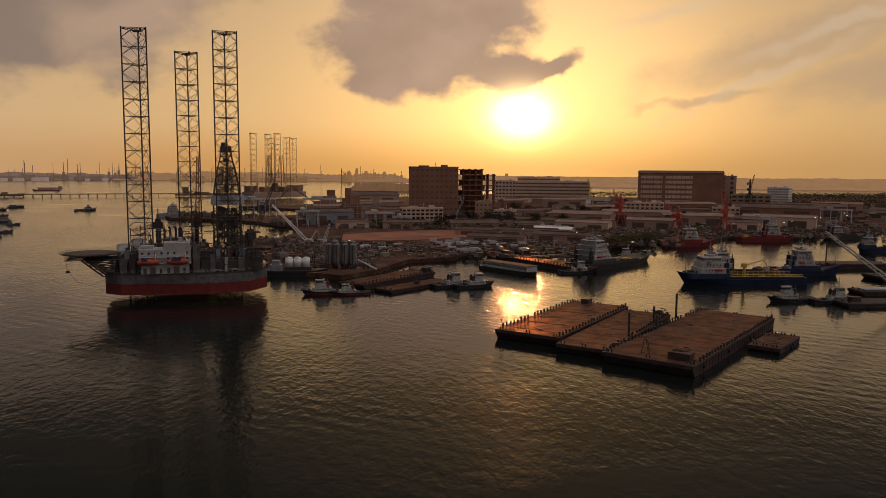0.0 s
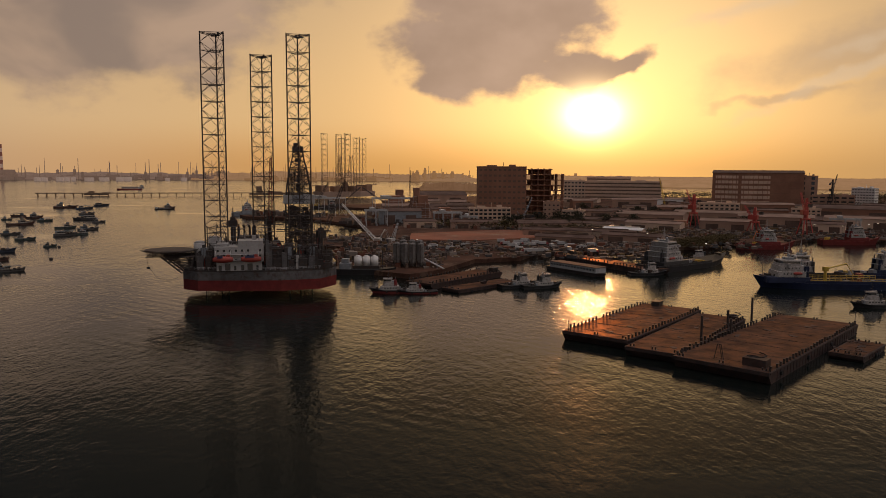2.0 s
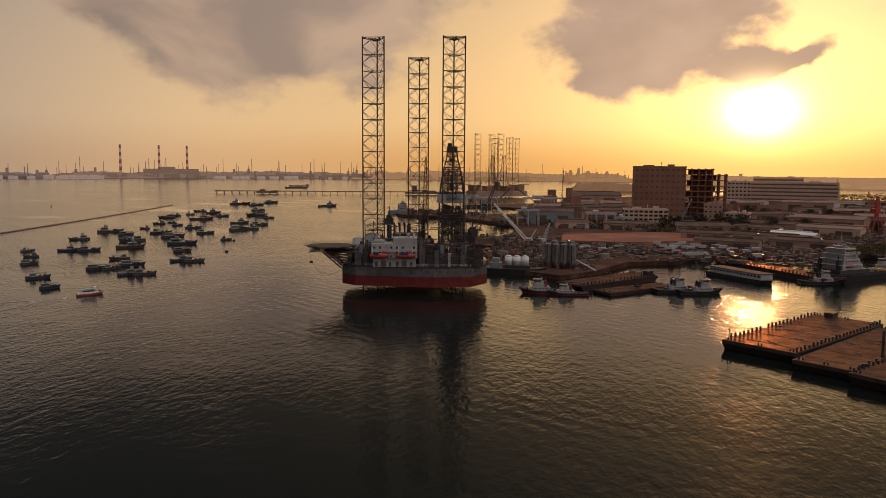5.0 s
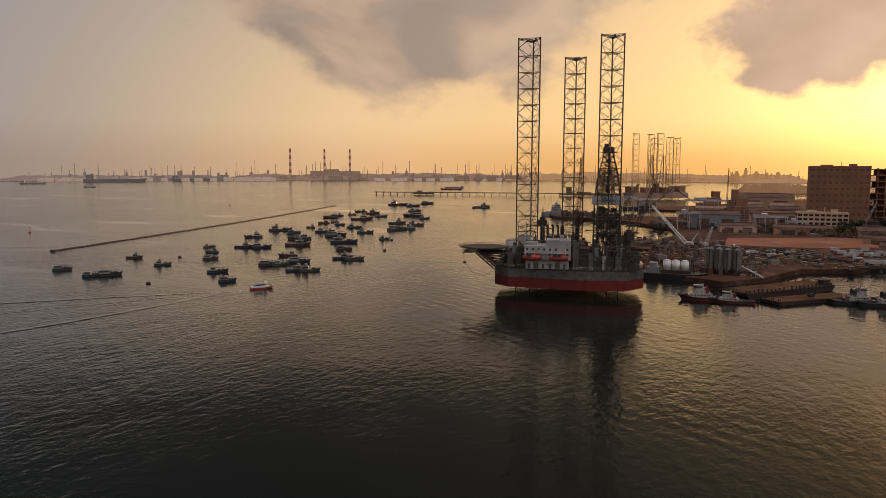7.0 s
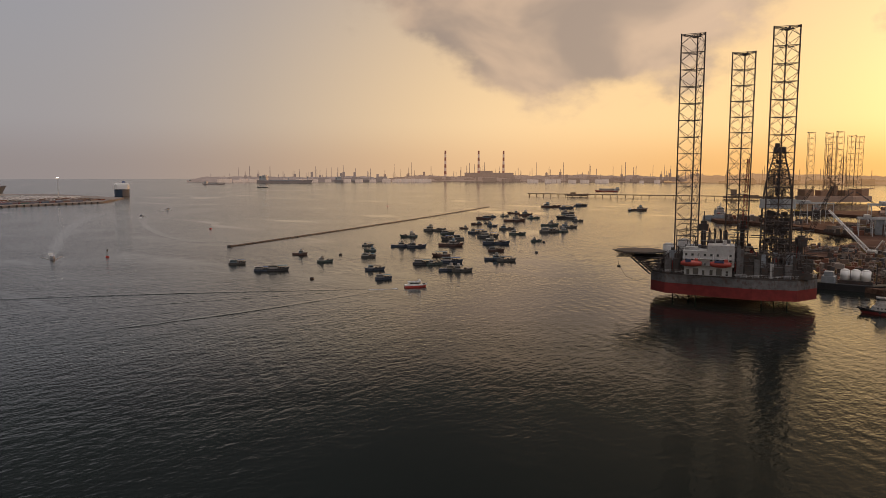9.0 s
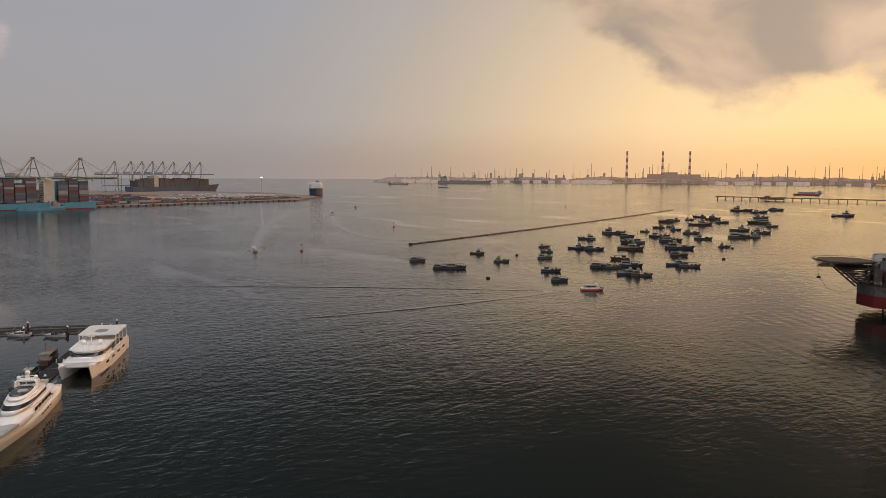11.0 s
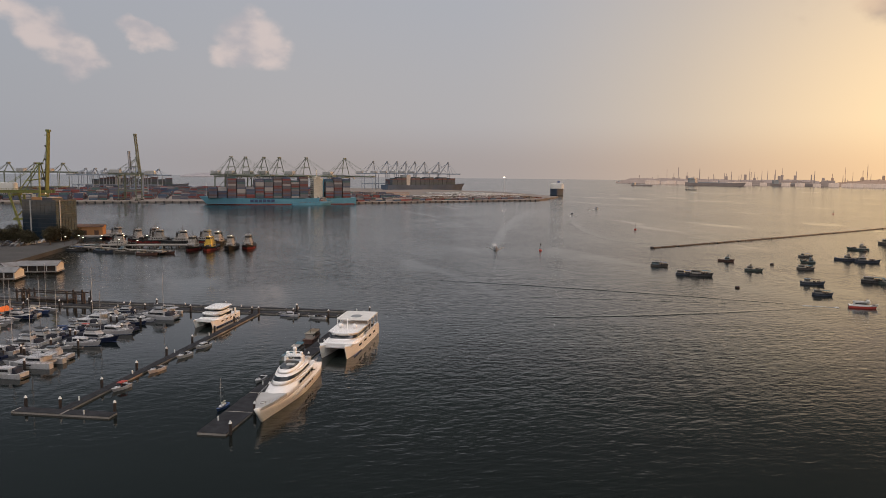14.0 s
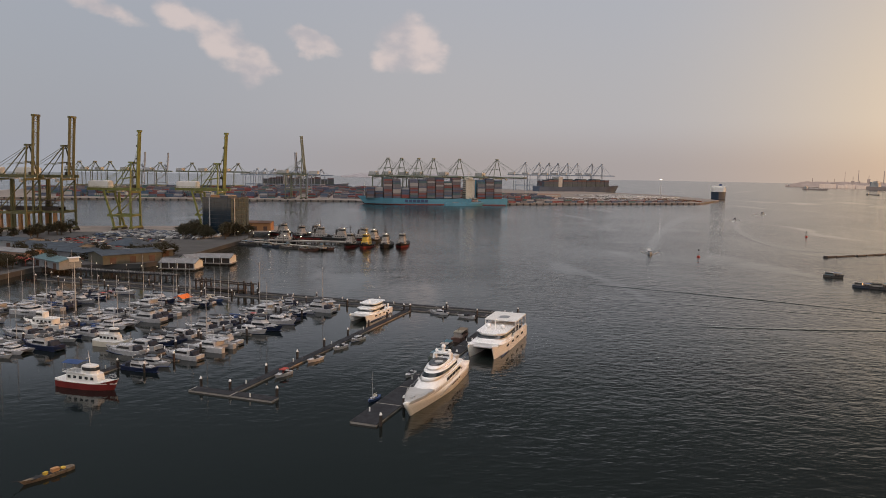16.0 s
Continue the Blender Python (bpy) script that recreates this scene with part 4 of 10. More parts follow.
    for x in (10, 16, 22, 28):
        for y in (-22, -12):
            fr.bar((x, y, 12.3), (x, y, 22), 0.35)
        fr.bar((x, -22, 22), (x, -12, 22), 0.3)
    for a, b in ((10, 16), (16, 22), (22, 28)):
        fr.bar((a, -22, 22), (b, -22, 22), 0.3).bar((a, -22, 17), (b, -22, 17), 0.25)
    fr.bar((16, -22, 12.3), (22, -22, 22), 0.3).bar((22, -22, 12.3), (16, -22, 22), 0.3)
    tagged(part("pipe_rack", fr, STEEL, rig), kind="stuff")
    for k in (0, 1):
        part("stair", Shape().box(10.5 + k * 13, -24.5, 12.4, 1.2, 0.9, 9.5).box(10.5 + k * 13, -24.6, 16, 3.2, 1.2, 0.15).box(10.5 + k * 13, -24.6, 19, 3.2, 1.2, 0.15), STEEL, rig)
    pedestal_crane(rig, -12.5, 0, 12.3, 17, 175, 9, -2, STEEL)
    pedestal_crane(rig, 27, -6, 12.3, 12, 15, 10, 24, STEEL)
    pedestal_crane(rig, 4, 24, 12.3, 16, -75, 3, 32, SHIPRED)
    part("mud_tank", Shape().tube((-26.5, -10.5, 15.5), (-26.5, -10.5, 23.5), 2.7, n=18).tube((-26.5, -10.5, 23.5), (-26.5, -10.5, 24.2), 2.7, 1.2, 18), RIGWHITE, rig, "pale upright mud tank", True)
    part("mud_tank", Shape().tube((-20.5, -4.0, 16.0), (-20.5, -4.0, 25.0), 2.9, n=18).tube((-20.5, -4.0, 25.0), (-20.5, -4.0, 25.8), 2.9, 1.2, 18), RIGWHITE, rig, "pale upright mud tank", True)
    part("tank_frame", Shape().box(-26.5, -10.5, 12.3, 6, 6, 3.2).box(-20.5, -4, 12.3, 6, 6, 3.7), STEEL, rig)
    part("control_cabin", Shape().box(26.6, 3.0, 24.0, 2.6, 3.4, 3.4, 0, 0.2).box(26.2, 3.0, 12.3, 0.8, 0.8, 11.7), SHIPRED, rig, "red control cabin on a post")
    part("vent_column", Shape().box(2.4, -25.2, 12.3, 1.5, 1.5, 13.0, 0, 0.15).bar((2.4, -25.2, 25.3), (2.4, -25.2, 27.5), 0.2).box(4.4, -25.2, 12.3, 2.6, 1.8, 1.6), HULLGREY, rig, "tall grey ventilation trunk")
    return rig


jack_up_rig(at(-115.9, 334.9, 0, 19.1))
# ---------------------------------------------------------------- flat deck barges
def deck_barge(m, L, B, top, label, seed, posts, gear=(), plates=True):
    rng = random.Random(seed)
    bg = thing("deck_barge", label, "barge", m, "moored flat barges")
    hx, hy = L / 2, B / 2
    prof = [(-hx + 2.6, -0.9), (hx - 2.6, -0.9), (hx - 0.6, top - 1.7), (hx, top - 1.0), (hx, top), (-hx, top), (-hx, top - 1.0), (-hx + 0.6, top - 1.7)]
    s = Shape().loft([[(x, y, z) for x, z in prof] for y in (-hy, hy)])
    part("hull", s, RUST, bg, "rust-streaked black barge side")
    s = Shape()
    for y in (-hy - 0.12, hy + 0.12):
        s.box(0, y, top - 0.5, L - 1, 0.2, 0.4)
        for i in range(int(L / 3)):
            s.box(-hx + 6 + i * (L - 12) / max(1, int(L / 3) - 1), y, 0.3, 0.16, 0.1, top - 0.8)
    part("rubbing_strake", s, RUST, bg)
    if not plates:
        part("deck", Shape().box(0, 0, top, L - 0.4, B - 0.4, 0.06), RUST if seed > 7 else RUSTDECK, bg)
    if plates:
        nx, ny = max(3, round(L / 6.2)), max(2, round(B / 3.1))
        px, py = (L - 0.6) / nx, (B - 0.6) / ny
        me = Shape().box(0, 0, 0, px - 0.03, py - 0.03, 0.05).mesh("deck_plate")
        for i in range(nx):
            for j in range(ny):
                o = part("deck_plate", me, RUSTDECK, bg)
                o.location = (-hx + 0.3 + (i + 0.5) * px, -hy + 0.3 + (j + 0.5) * py, top + rng.uniform(0.0, 0.02))
                o.rotation_euler = (radians(rng.uniform(-0.5, 0.5)), radians(rng.uniform(-0.25, 0.25)), 0)
    if plates:
        for i in range(1, nx, 2):
            part("deck_stiffener", Shape().box(-hx + 0.3 + i * px, rng.uniform(-0.1, 0.1) * B, top + 0.05, 0.16, B * rng.uniform(0.45, 0.9), 0.07), RUST, bg)
        for k in range(9):
            x, y = rng.uniform(-0.45, 0.4) * L, rng.uniform(-0.4, 0.4) * B
            part("loose_plate", Shape().prism([(0, 0), (rng.uniform(1.5, 4), rng.uniform(-0.5, 0.5)), (rng.uniform(1.5, 3.5), rng.uniform(0.8, 2)), (rng.uniform(-0.5, 0.6), rng.uniform(0.8, 1.8))], top + 0.06, top + 0.16, x, y, rng.uniform(0, 90)), RUST, bg)
    post = Shape().tube((0, 0, 0), (0, 0, 1.3), 0.36, 0.3, 8).tube((0, 0, 1.15), (0, 0, 1.4), 0.42, n=8).mesh("fence_post")
    for edge in posts:
        y = {"p": hy - 0.5, "s": -hy + 0.5}[edge]
        n = int(L / 2.7)
        for i in range(n):
            if rng.random() < 0.06:
                continue
            o = part("fence_post", post, STEEL, bg)
            o.location = (-hx + 2 + i * (L - 4) / (n - 1), y, top)
            o.rotation_euler = (radians(rng.uniform(-6, 6)), radians(rng.uniform(-6, 6)), 0)
            o.scale = (1, 1, rng.uniform(0.65, 1.1))
    for x in (-hx + 1.6, hx - 1.6):
        for y in (-hy + 1.8, 0, hy - 1.8):
            part("bollard", Shape().tube((x, y - 0.5, top), (x, y - 0.5, top + 0.8), 0.24, n=8).tube((x, y + 0.5, top), (x, y + 0.5, top + 0.8), 0.24, n=8).box(x, y, top, 0.7, 1.8, 0.1), STEEL, bg)
    tyre = Shape().tube((0, -0.25, 0), (0, 0.25, 0), 0.7, n=12).mesh("tyre_fender")
    for i in range(4):
        o = part("tyre_fender", tyre, RUBBER, bg)
        o.location = (-hx + 9 + i * (L - 18) / 3, rng.choice((-1, 1)) * (hy + 0.3), top - 1.6)
    for g, x, y, h in gear:
        if g == "spud":
            part("spud_pole", Shape().tube((x, y, top), (x, y, top + h), 0.38, n=10), STEEL, bg)
        elif g == "winch":
            part("winch_house", Shape().box(x, y, top, h, h * 1.6, h * 0.55, 0, 0.2).tube((x + h * 0.7, y - h * 0.5, top + 0.8), (x + h * 0.7, y + h * 0.5, top + 0.8), 0.7, n=10), RUST, bg)
            hs = Shape()
            ring = [(x + 1.5 * math.cos(k * 0.7) * (1 + 0.05 * k), y + 2.6 * math.sin(k * 0.7), top + h * 0.55 + 0.12 * k) for k in range(10)]
            for a, b in zip(ring, ring[1:]):
                hs.tube(a, b, 0.16, n=5)
            part("coiled_hose", hs, RUBBER, bg)
        elif g == "frame":
            f = Shape().bar((x, y - 1.4, top), (x, y - 0.5, top + h), 0.25).bar((x, y + 1.4, top), (x, y + 0.5, top + h), 0.25).bar((x, y - 0.5, top + h), (x, y + 0.5, top + h), 0.25).bar((x + 2.2, y, top), (x, y, top + h), 0.2)
            part("a_frame", f, STEEL, bg)
        elif g == "hut":
            part("hut", Shape().box(x, y, top, 4.5, 3, h, 0, 0.1).box(x, y, top + h, 5, 3.5, 0.15), STEEL, bg)
        elif g == "pole":
            part("light_pole", Shape().tube((x, y, top), (x, y, top + h), 0.1, n=6).box(x, y, top + h, 0.4, 0.4, 0.4), STEEL, bg)
    return bg


deck_barge(at(83.8, 240.5, 0, 52.7), 87.3, 26.8, 3.4, "large empty deck barge with rusty plated deck and edge posts", 1, "ps",
           [("frame", -39, 2, 4.5), ("winch", -38, -8, 4.0), ("spud", 20, 14.6, 9), ("spud", -3, 12.9, 5), ("pole", 43, -12.5, 4)])
deck_barge(at(45.1, 266.8, 0, 57.3), 67, 23, 3.3, "empty deck barge, rusty deck glinting in the low sun", 2, "ps", [("hut", 31, 5, 1.8), ("pole", -32, 10, 3)])
deck_barge(at(60.0, 250.2, 0, 58.3), 68, 17.2, 3.0, "empty deck barge rafted between two others", 3, "s", [("spud", -12, -7.4, 8), ("spud", 14, -8, 6), ("winch", 31, -5, 1.8)])
deck_barge(at(107.6, 237.0, 0, 51.0), 24, 9.6, 1.9, "small work pontoon alongside a barge", 4, "", [("pole", 9, 3, 2.5)])
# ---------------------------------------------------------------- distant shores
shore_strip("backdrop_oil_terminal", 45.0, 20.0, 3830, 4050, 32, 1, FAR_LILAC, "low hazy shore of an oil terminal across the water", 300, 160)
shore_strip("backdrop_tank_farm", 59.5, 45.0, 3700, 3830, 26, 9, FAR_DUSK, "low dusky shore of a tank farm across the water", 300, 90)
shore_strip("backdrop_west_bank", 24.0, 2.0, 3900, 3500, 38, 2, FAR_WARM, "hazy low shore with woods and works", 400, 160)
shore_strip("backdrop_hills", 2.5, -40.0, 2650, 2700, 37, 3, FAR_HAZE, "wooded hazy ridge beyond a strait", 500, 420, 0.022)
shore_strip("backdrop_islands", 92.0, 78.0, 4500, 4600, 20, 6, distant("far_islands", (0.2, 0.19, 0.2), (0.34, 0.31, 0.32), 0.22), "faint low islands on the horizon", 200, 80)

# The spit's faint emission stands for the haze in front of it.
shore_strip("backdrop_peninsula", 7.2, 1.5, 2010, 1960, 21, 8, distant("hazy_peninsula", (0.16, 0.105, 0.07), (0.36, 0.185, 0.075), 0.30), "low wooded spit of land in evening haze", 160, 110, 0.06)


def far_works(name, label, az0, az1, d, seed, count, material, hmax):
    """Stacks, columns, tanks and sheds of a distant works, merged by distance."""
    rng = random.Random(seed)
    s = Shape()
    for i in range(count):
        az = rng.uniform(az0, az1)
        x, y = at_az(az, d + rng.uniform(0, 160))
        r = rng.random()
        if r < 0.4:
            h = rng.uniform(0.25, 1.0) ** 2 * hmax + 12
            s.tube((x, y, 0), (x, y, h), rng.uniform(1.0, 2.6), rng.uniform(0.6, 1.6), 6)
        elif r < 0.6:
            s.tube((x, y, 0), (x, y, rng.uniform(12, 20)), rng.uniform(12, 26), n=14)
        elif r < 0.9:
            s.box(x, y, 0, rng.uniform(20, 70), rng.uniform(15, 40), rng.uniform(8, 26), az)
        else:
            s.bar((x, y, 0), (x, y, rng.uniform(30, hmax)), 3.0).box(x, y, 10, 12, 12, rng.uniform(15, 40), az)
    return solid(name, s, material, label, "industrial works", kind="stuff")


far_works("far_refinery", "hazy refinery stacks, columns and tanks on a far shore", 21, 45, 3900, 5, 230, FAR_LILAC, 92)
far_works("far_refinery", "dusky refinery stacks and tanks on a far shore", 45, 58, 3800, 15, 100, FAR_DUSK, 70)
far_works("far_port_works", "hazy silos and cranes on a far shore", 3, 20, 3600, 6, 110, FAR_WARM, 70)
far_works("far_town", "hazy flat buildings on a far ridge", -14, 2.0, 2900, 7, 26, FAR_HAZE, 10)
# Tanks emit a little in place of the haze before them.
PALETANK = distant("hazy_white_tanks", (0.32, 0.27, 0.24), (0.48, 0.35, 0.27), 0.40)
rng = random.Random(91)
sh = Shape()
for k in range(60):
    x, y = at_az(rng.choice((rng.uniform(46, 57.5), rng.uniform(24, 35), rng.uniform(41.5, 46))), rng.uniform(3600, 3690))
    sh.tube((x, y, 0), (x, y, rng.uniform(11, 17)), rng.uniform(9, 22), n=14)
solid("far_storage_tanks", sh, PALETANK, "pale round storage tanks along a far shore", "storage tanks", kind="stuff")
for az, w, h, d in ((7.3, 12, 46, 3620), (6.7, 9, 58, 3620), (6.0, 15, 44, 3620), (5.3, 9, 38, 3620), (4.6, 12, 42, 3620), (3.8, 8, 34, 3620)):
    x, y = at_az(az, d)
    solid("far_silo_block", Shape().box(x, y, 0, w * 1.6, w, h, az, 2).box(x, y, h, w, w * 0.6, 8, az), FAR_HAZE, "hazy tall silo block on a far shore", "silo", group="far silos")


def striped_chimney(az, d, h):
    x, y = at_az(az, d)
    ob = thing("power_station_chimney", "tall red and white banded power station chimney in haze", "chimney", at(x, y, 0), "power station chimneys")
    # Both band colours carry a weak emission that imitates haze.
    red, pale = distant("hazed_chimney_red", (0.16, 0.06, 0.05), (0.34, 0.15, 0.10), 0.24), distant("hazed_chimney_white", (0.3, 0.25, 0.22), (0.45, 0.29, 0.2), 0.42)
    n = 9
    for i in range(n):
        r0, r1 = 7.2 - 2.6 * i / n, 7.2 - 2.6 * (i + 1) / n
        part("chimney_band", Shape().tube((0, 0, h * i / n), (0, 0, h * (i + 1) / n), r0, r1, 14), red if i % 2 == 0 else pale, ob)


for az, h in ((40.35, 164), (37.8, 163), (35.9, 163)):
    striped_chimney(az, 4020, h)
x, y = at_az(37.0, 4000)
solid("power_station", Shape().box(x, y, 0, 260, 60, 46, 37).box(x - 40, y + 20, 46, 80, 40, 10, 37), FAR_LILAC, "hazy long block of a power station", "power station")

# trestle jetty across the roads
# Jetty colour is lightened and warmed to imitate haze over the roads.
JETTY = mat("haze_lightened_jetty_concrete", (0.24, 0.17, 0.12), 0.9, var=0.2, scale=0.1, spec=0.1)
jet = thing("trestle_jetty", "long thin trestle jetty on piles far over the water", "jetty")
ja, jb = Vector((-935, 1385, 0)), Vector((-330, 1590, 0))
jl = (jb - ja).length
jet.matrix_basis = at((ja.x + jb.x) / 2, (ja.y + jb.y) / 2, 0, math.degrees(math.atan2(jb.y - ja.y, jb.x - ja.x)))
part("deck", Shape().box(0, 0, 5.0, jl, 6, 0.9).box(0, -2.7, 5.9, jl, 0.3, 0.9), JETTY, jet)
pm = Shape().box(0, 0, -2, 1.0, 6, 7).mesh("pier_bent")
for i in range(40):
    part("pier_bent", pm, JETTY, jet).location.x = -jl / 2 + 4 + i * (jl - 8) / 39
part("jetty_head", Shape().box(-jl * 0.33, 14, 1.5, 44, 14, 3).box(-jl * 0.345, 14, 4.5, 10, 10, 5).box(-jl * 0.3, 14, 4.5, 14, 8, 2.5), JETTY, jet)
part("loading_platform", Shape().box(jl * 0.24, 16, 1.5, 130, 14, 4).box(jl * 0.17, 16, 5.5, 12, 10, 14).box(jl * 0.22, 16, 5.5, 30, 8, 3).bar((jl * 0.34, 16, 5), (jl * 0.34, 16, 16), 4), JETTY, jet)
# ---------------------------------------------------------------- boats
def window_row(s, x0, x1, y, z, h, n, gap=0.25, t=0.06):
    w = (x1 - x0) / n
    for i in range(n):
        s.box(x0 + (i + 0.5) * w, y, z, w - gap, t, h)
    return s


def house_shape(x, z, L, B, h, front=0.6, back=0.15, n=4):
    """A deck house with raked, rounded ends; it stands on z."""
    rings = []
    for k, f in ((0.0, 1.0), (0.5, 0.985), (0.92, 0.96), (1.0, 0.9)):
        x0, x1, b = x - L / 2 + back * h * k, x + L / 2 - front * h * k, B / 2 * f
        c = min(0.5, b * 0.4)
        rings.append([(x0, -b + c, z + h * k), (x0 + c * 0.6, -b, z + h * k), (x1 - c * 2.2, -b, z + h * k), (x1 - c * 0.5, -b + c * 1.2, z + h * k), (x1, -b * 0.35, z + h * k),
                      (x1, b * 0.35, z + h * k), (x1 - c * 0.5, b - c * 1.2, z + h * k), (x1 - c * 2.2, b, z + h * k), (x0 + c * 0.6, b, z + h * k), (x0, b - c, z + h * k)])
    return Shape().loft(rings)


def band_shape(x, z, L, B, h, front, back, z0, z1, out=0.05):
    """A dark window band round a deck house made with house_shape."""
    rings = []
    for zz in (z0, z1):
        k = (zz - z) / h
        x0, x1, b = x - L / 2 + back * h * k - out + 0.6, x + L / 2 - front * h * k + out, B / 2 * (1 - 0.03 * k) + out
        c = min(0.5, B / 2 * 0.4)
        rings.append([(x0, -b, zz), (x1 - c * 2.2, -b, zz), (x1 - c * 0.5, -b + c * 1.2, zz), (x1, -b * 0.35, zz), (x1, b * 0.35, zz), (x1 - c * 0.5, b - c * 1.2, zz), (x1 - c * 2.2, b, zz), (x0, b, zz)])
    return Shape().loft(rings)


def bumboat(L=18.0, variant=0):
    """A low wooden harbour work boat: dark hull, cabin aft, awning and gear."""
    rng = random.Random(variant)
    ob = thing("harbour_work_boat", "", "work boat")
    B = L * 0.27
    part("hull", hull_shape(L, B, 1.5, 0.2, 1.2, 0.8, 0.6), BUMBOATS, ob)
    part("rubbing_strake", Shape().box(-L * 0.05, B / 2, 1.1, L * 0.7, 0.18, 0.25).box(-L * 0.05, -B / 2, 1.1, L * 0.7, 0.18, 0.25), RUBBER, ob)
    cx = -L * (0.22 if variant != 2 else -0.05)
    cl, ch = L * (0.3, 0.24, 0.28, 0.4)[variant % 4], 2.2
    cab = part("cabin", house_shape(cx, 1.45, cl, B * 0.72, ch, 0.12, 0.05), CABINS, ob)
    part("window_band", band_shape(cx, 1.45, cl, B * 0.72, ch, 0.12, 0.05, 2.5, 3.2), DARKGLASS, cab)
    part("cabin_roof", Shape().box(cx, 0, 1.45 + ch, cl * 1.15, B * 0.84, 0.14, 0, 0.4), CABINS, cab)
    if variant in (0, 2):
        part("wheelhouse", house_shape(cx + cl * 0.15, 1.45 + ch + 0.14, cl * 0.5, B * 0.5, 1.8, 0.15, 0.05), CABINS, cab)
    if variant in (1, 3):
        aw = part("awning", Shape().prism([(-L * 0.2, -B * 0.4), (L * 0.2, -B * 0.4), (L * 0.2, B * 0.4), (-L * 0.2, B * 0.4)], 3.5, 3.62, cx + cl * 0.5 + L * 0.2, 0), TARPS, ob)
        ps = Shape()
        for u in (0.04, 0.2, 0.36):
            for v in (-0.38, 0.38):
                ps.bar((cx + cl * 0.5 + u * L, v * B, 1.4), (cx + cl * 0.5 + u * L, v * B, 3.5), 0.1)
        tagged(part("awning_post", ps, STEEL, aw), kind="stuff")
    cg = Shape()
    for i in range(7):
        cg.box(rng.uniform(0.02, 0.3) * L, rng.uniform(-0.25, 0.25) * B, 1.4, rng.uniform(0.6, 2.0), rng.uniform(0.6, 1.6), rng.uniform(0.5, 1.3), rng.uniform(0, 90), 0.1)
    tagged(part("deck_gear", cg, CLUTTER, ob), kind="stuff")
    part("mast", Shape().tube((cx, 0, 1.45 + ch), (cx, 0, 8.2), 0.09, 0.05).bar((cx, -0.9, 6.8), (cx, 0.9, 6.8), 0.07).bar((cx, 0, 8), (L * 0.46, 0, 2.8), 0.03), STEEL, ob)
    ty = Shape().tube((0, -0.12, 0), (0, 0.12, 0), 0.45, n=10).mesh("tyre_fender")
    for i in range(1):
        for v in (-1, 1):
            o = part("tyre_fender", ty, RUBBER, ob)
            o.location = (-L * 0.1 + i * L * 0.34, v * (B / 2 + 0.1), 0.8)
    return ob


def tug(L=24.0, hull=BLACK, house=WHITE, stack=BLACK, band=None, label="", variant=0):
    ob = thing("harbour_tug", label, "tugboat")
    B = L * 0.34
    part("hull", hull_shape(L, B, 1.9, 0.24, 1.9, 0.75, 0.9, 0.06), hull, ob)
    part("bulwark_fender", hull_shape(L * 1.012, B * 1.03, 1.95, 0.24, 1.9, 0.75, 0.9, 0.06, low=1.35), RUBBER, ob)
    part("bow_fender", Shape().tube((L * 0.44, -1.6, 2.9), (L * 0.485, 0, 3.0), 0.55, n=8).tube((L * 0.485, 0, 3.0), (L * 0.44, 1.6, 2.9), 0.55, n=8), RUBBER, ob)
    h = part("deck_house", house_shape(L * 0.06, 1.9, L * 0.42, B * 0.62, 2.5, 0.15, 0.05), house, ob)
    part("port_row", window_row(window_row(Shape(), -L * 0.1, L * 0.2, -B * 0.312, 3.0, 0.6, 5, 0.7), -L * 0.1, L * 0.2, B * 0.312, 3.0, 0.6, 5, 0.7), DARKGLASS, h)
    part("bridge_deck", house_shape(L * 0.08, 4.4, L * 0.26, B * 0.5, 2.2, 0.1, 0.0), house, h)
    w = part("wheelhouse", house_shape(L * 0.1, 6.6, L * 0.18, B * 0.44, 2.5, -0.08, 0.0), house, ob)
    part("window_band", band_shape(L * 0.1, 6.6, L * 0.18, B * 0.44, 2.5, -0.08, 0.0, 7.6, 8.6), DARKGLASS, w)
    part("wheelhouse_roof", Shape().box(L * 0.1, 0, 9.1, L * 0.2, B * 0.48, 0.2, 0, 0.5), band or house, w)
    for v in (-1, 1):
        part("funnel", Shape().box(-L * 0.06, v * B * 0.2, 4.4, 1.7, 1.1, 3.6, 0, 0.3, 0.9).tube((-L * 0.06, v * B * 0.2, 8), (-L * 0.07, v * B * 0.2, 8.8), 0.25, n=8), stack, ob)
    m = Shape().tube((L * 0.08, 0, 9.2), (L * 0.08, 0, 15.5), 0.16, 0.07).bar((L * 0.08, -1.4, 12.4), (L * 0.08, 1.4, 12.4), 0.12).bar((L * 0.08, -0.9, 13.8), (L * 0.08, 0.9, 13.8), 0.1).box(L * 0.11, 0, 11.0, 0.3, 1.8, 0.2)
    part("mast", m, YELLOW if band is YELLOW else STEEL, ob)
    part("searchlight", Shape().tube((L * 0.15, 0.8, 9.4), (L * 0.165, 0.8, 9.5), 0.35, n=8), BULB if variant == 1 else PALEGREY, ob)
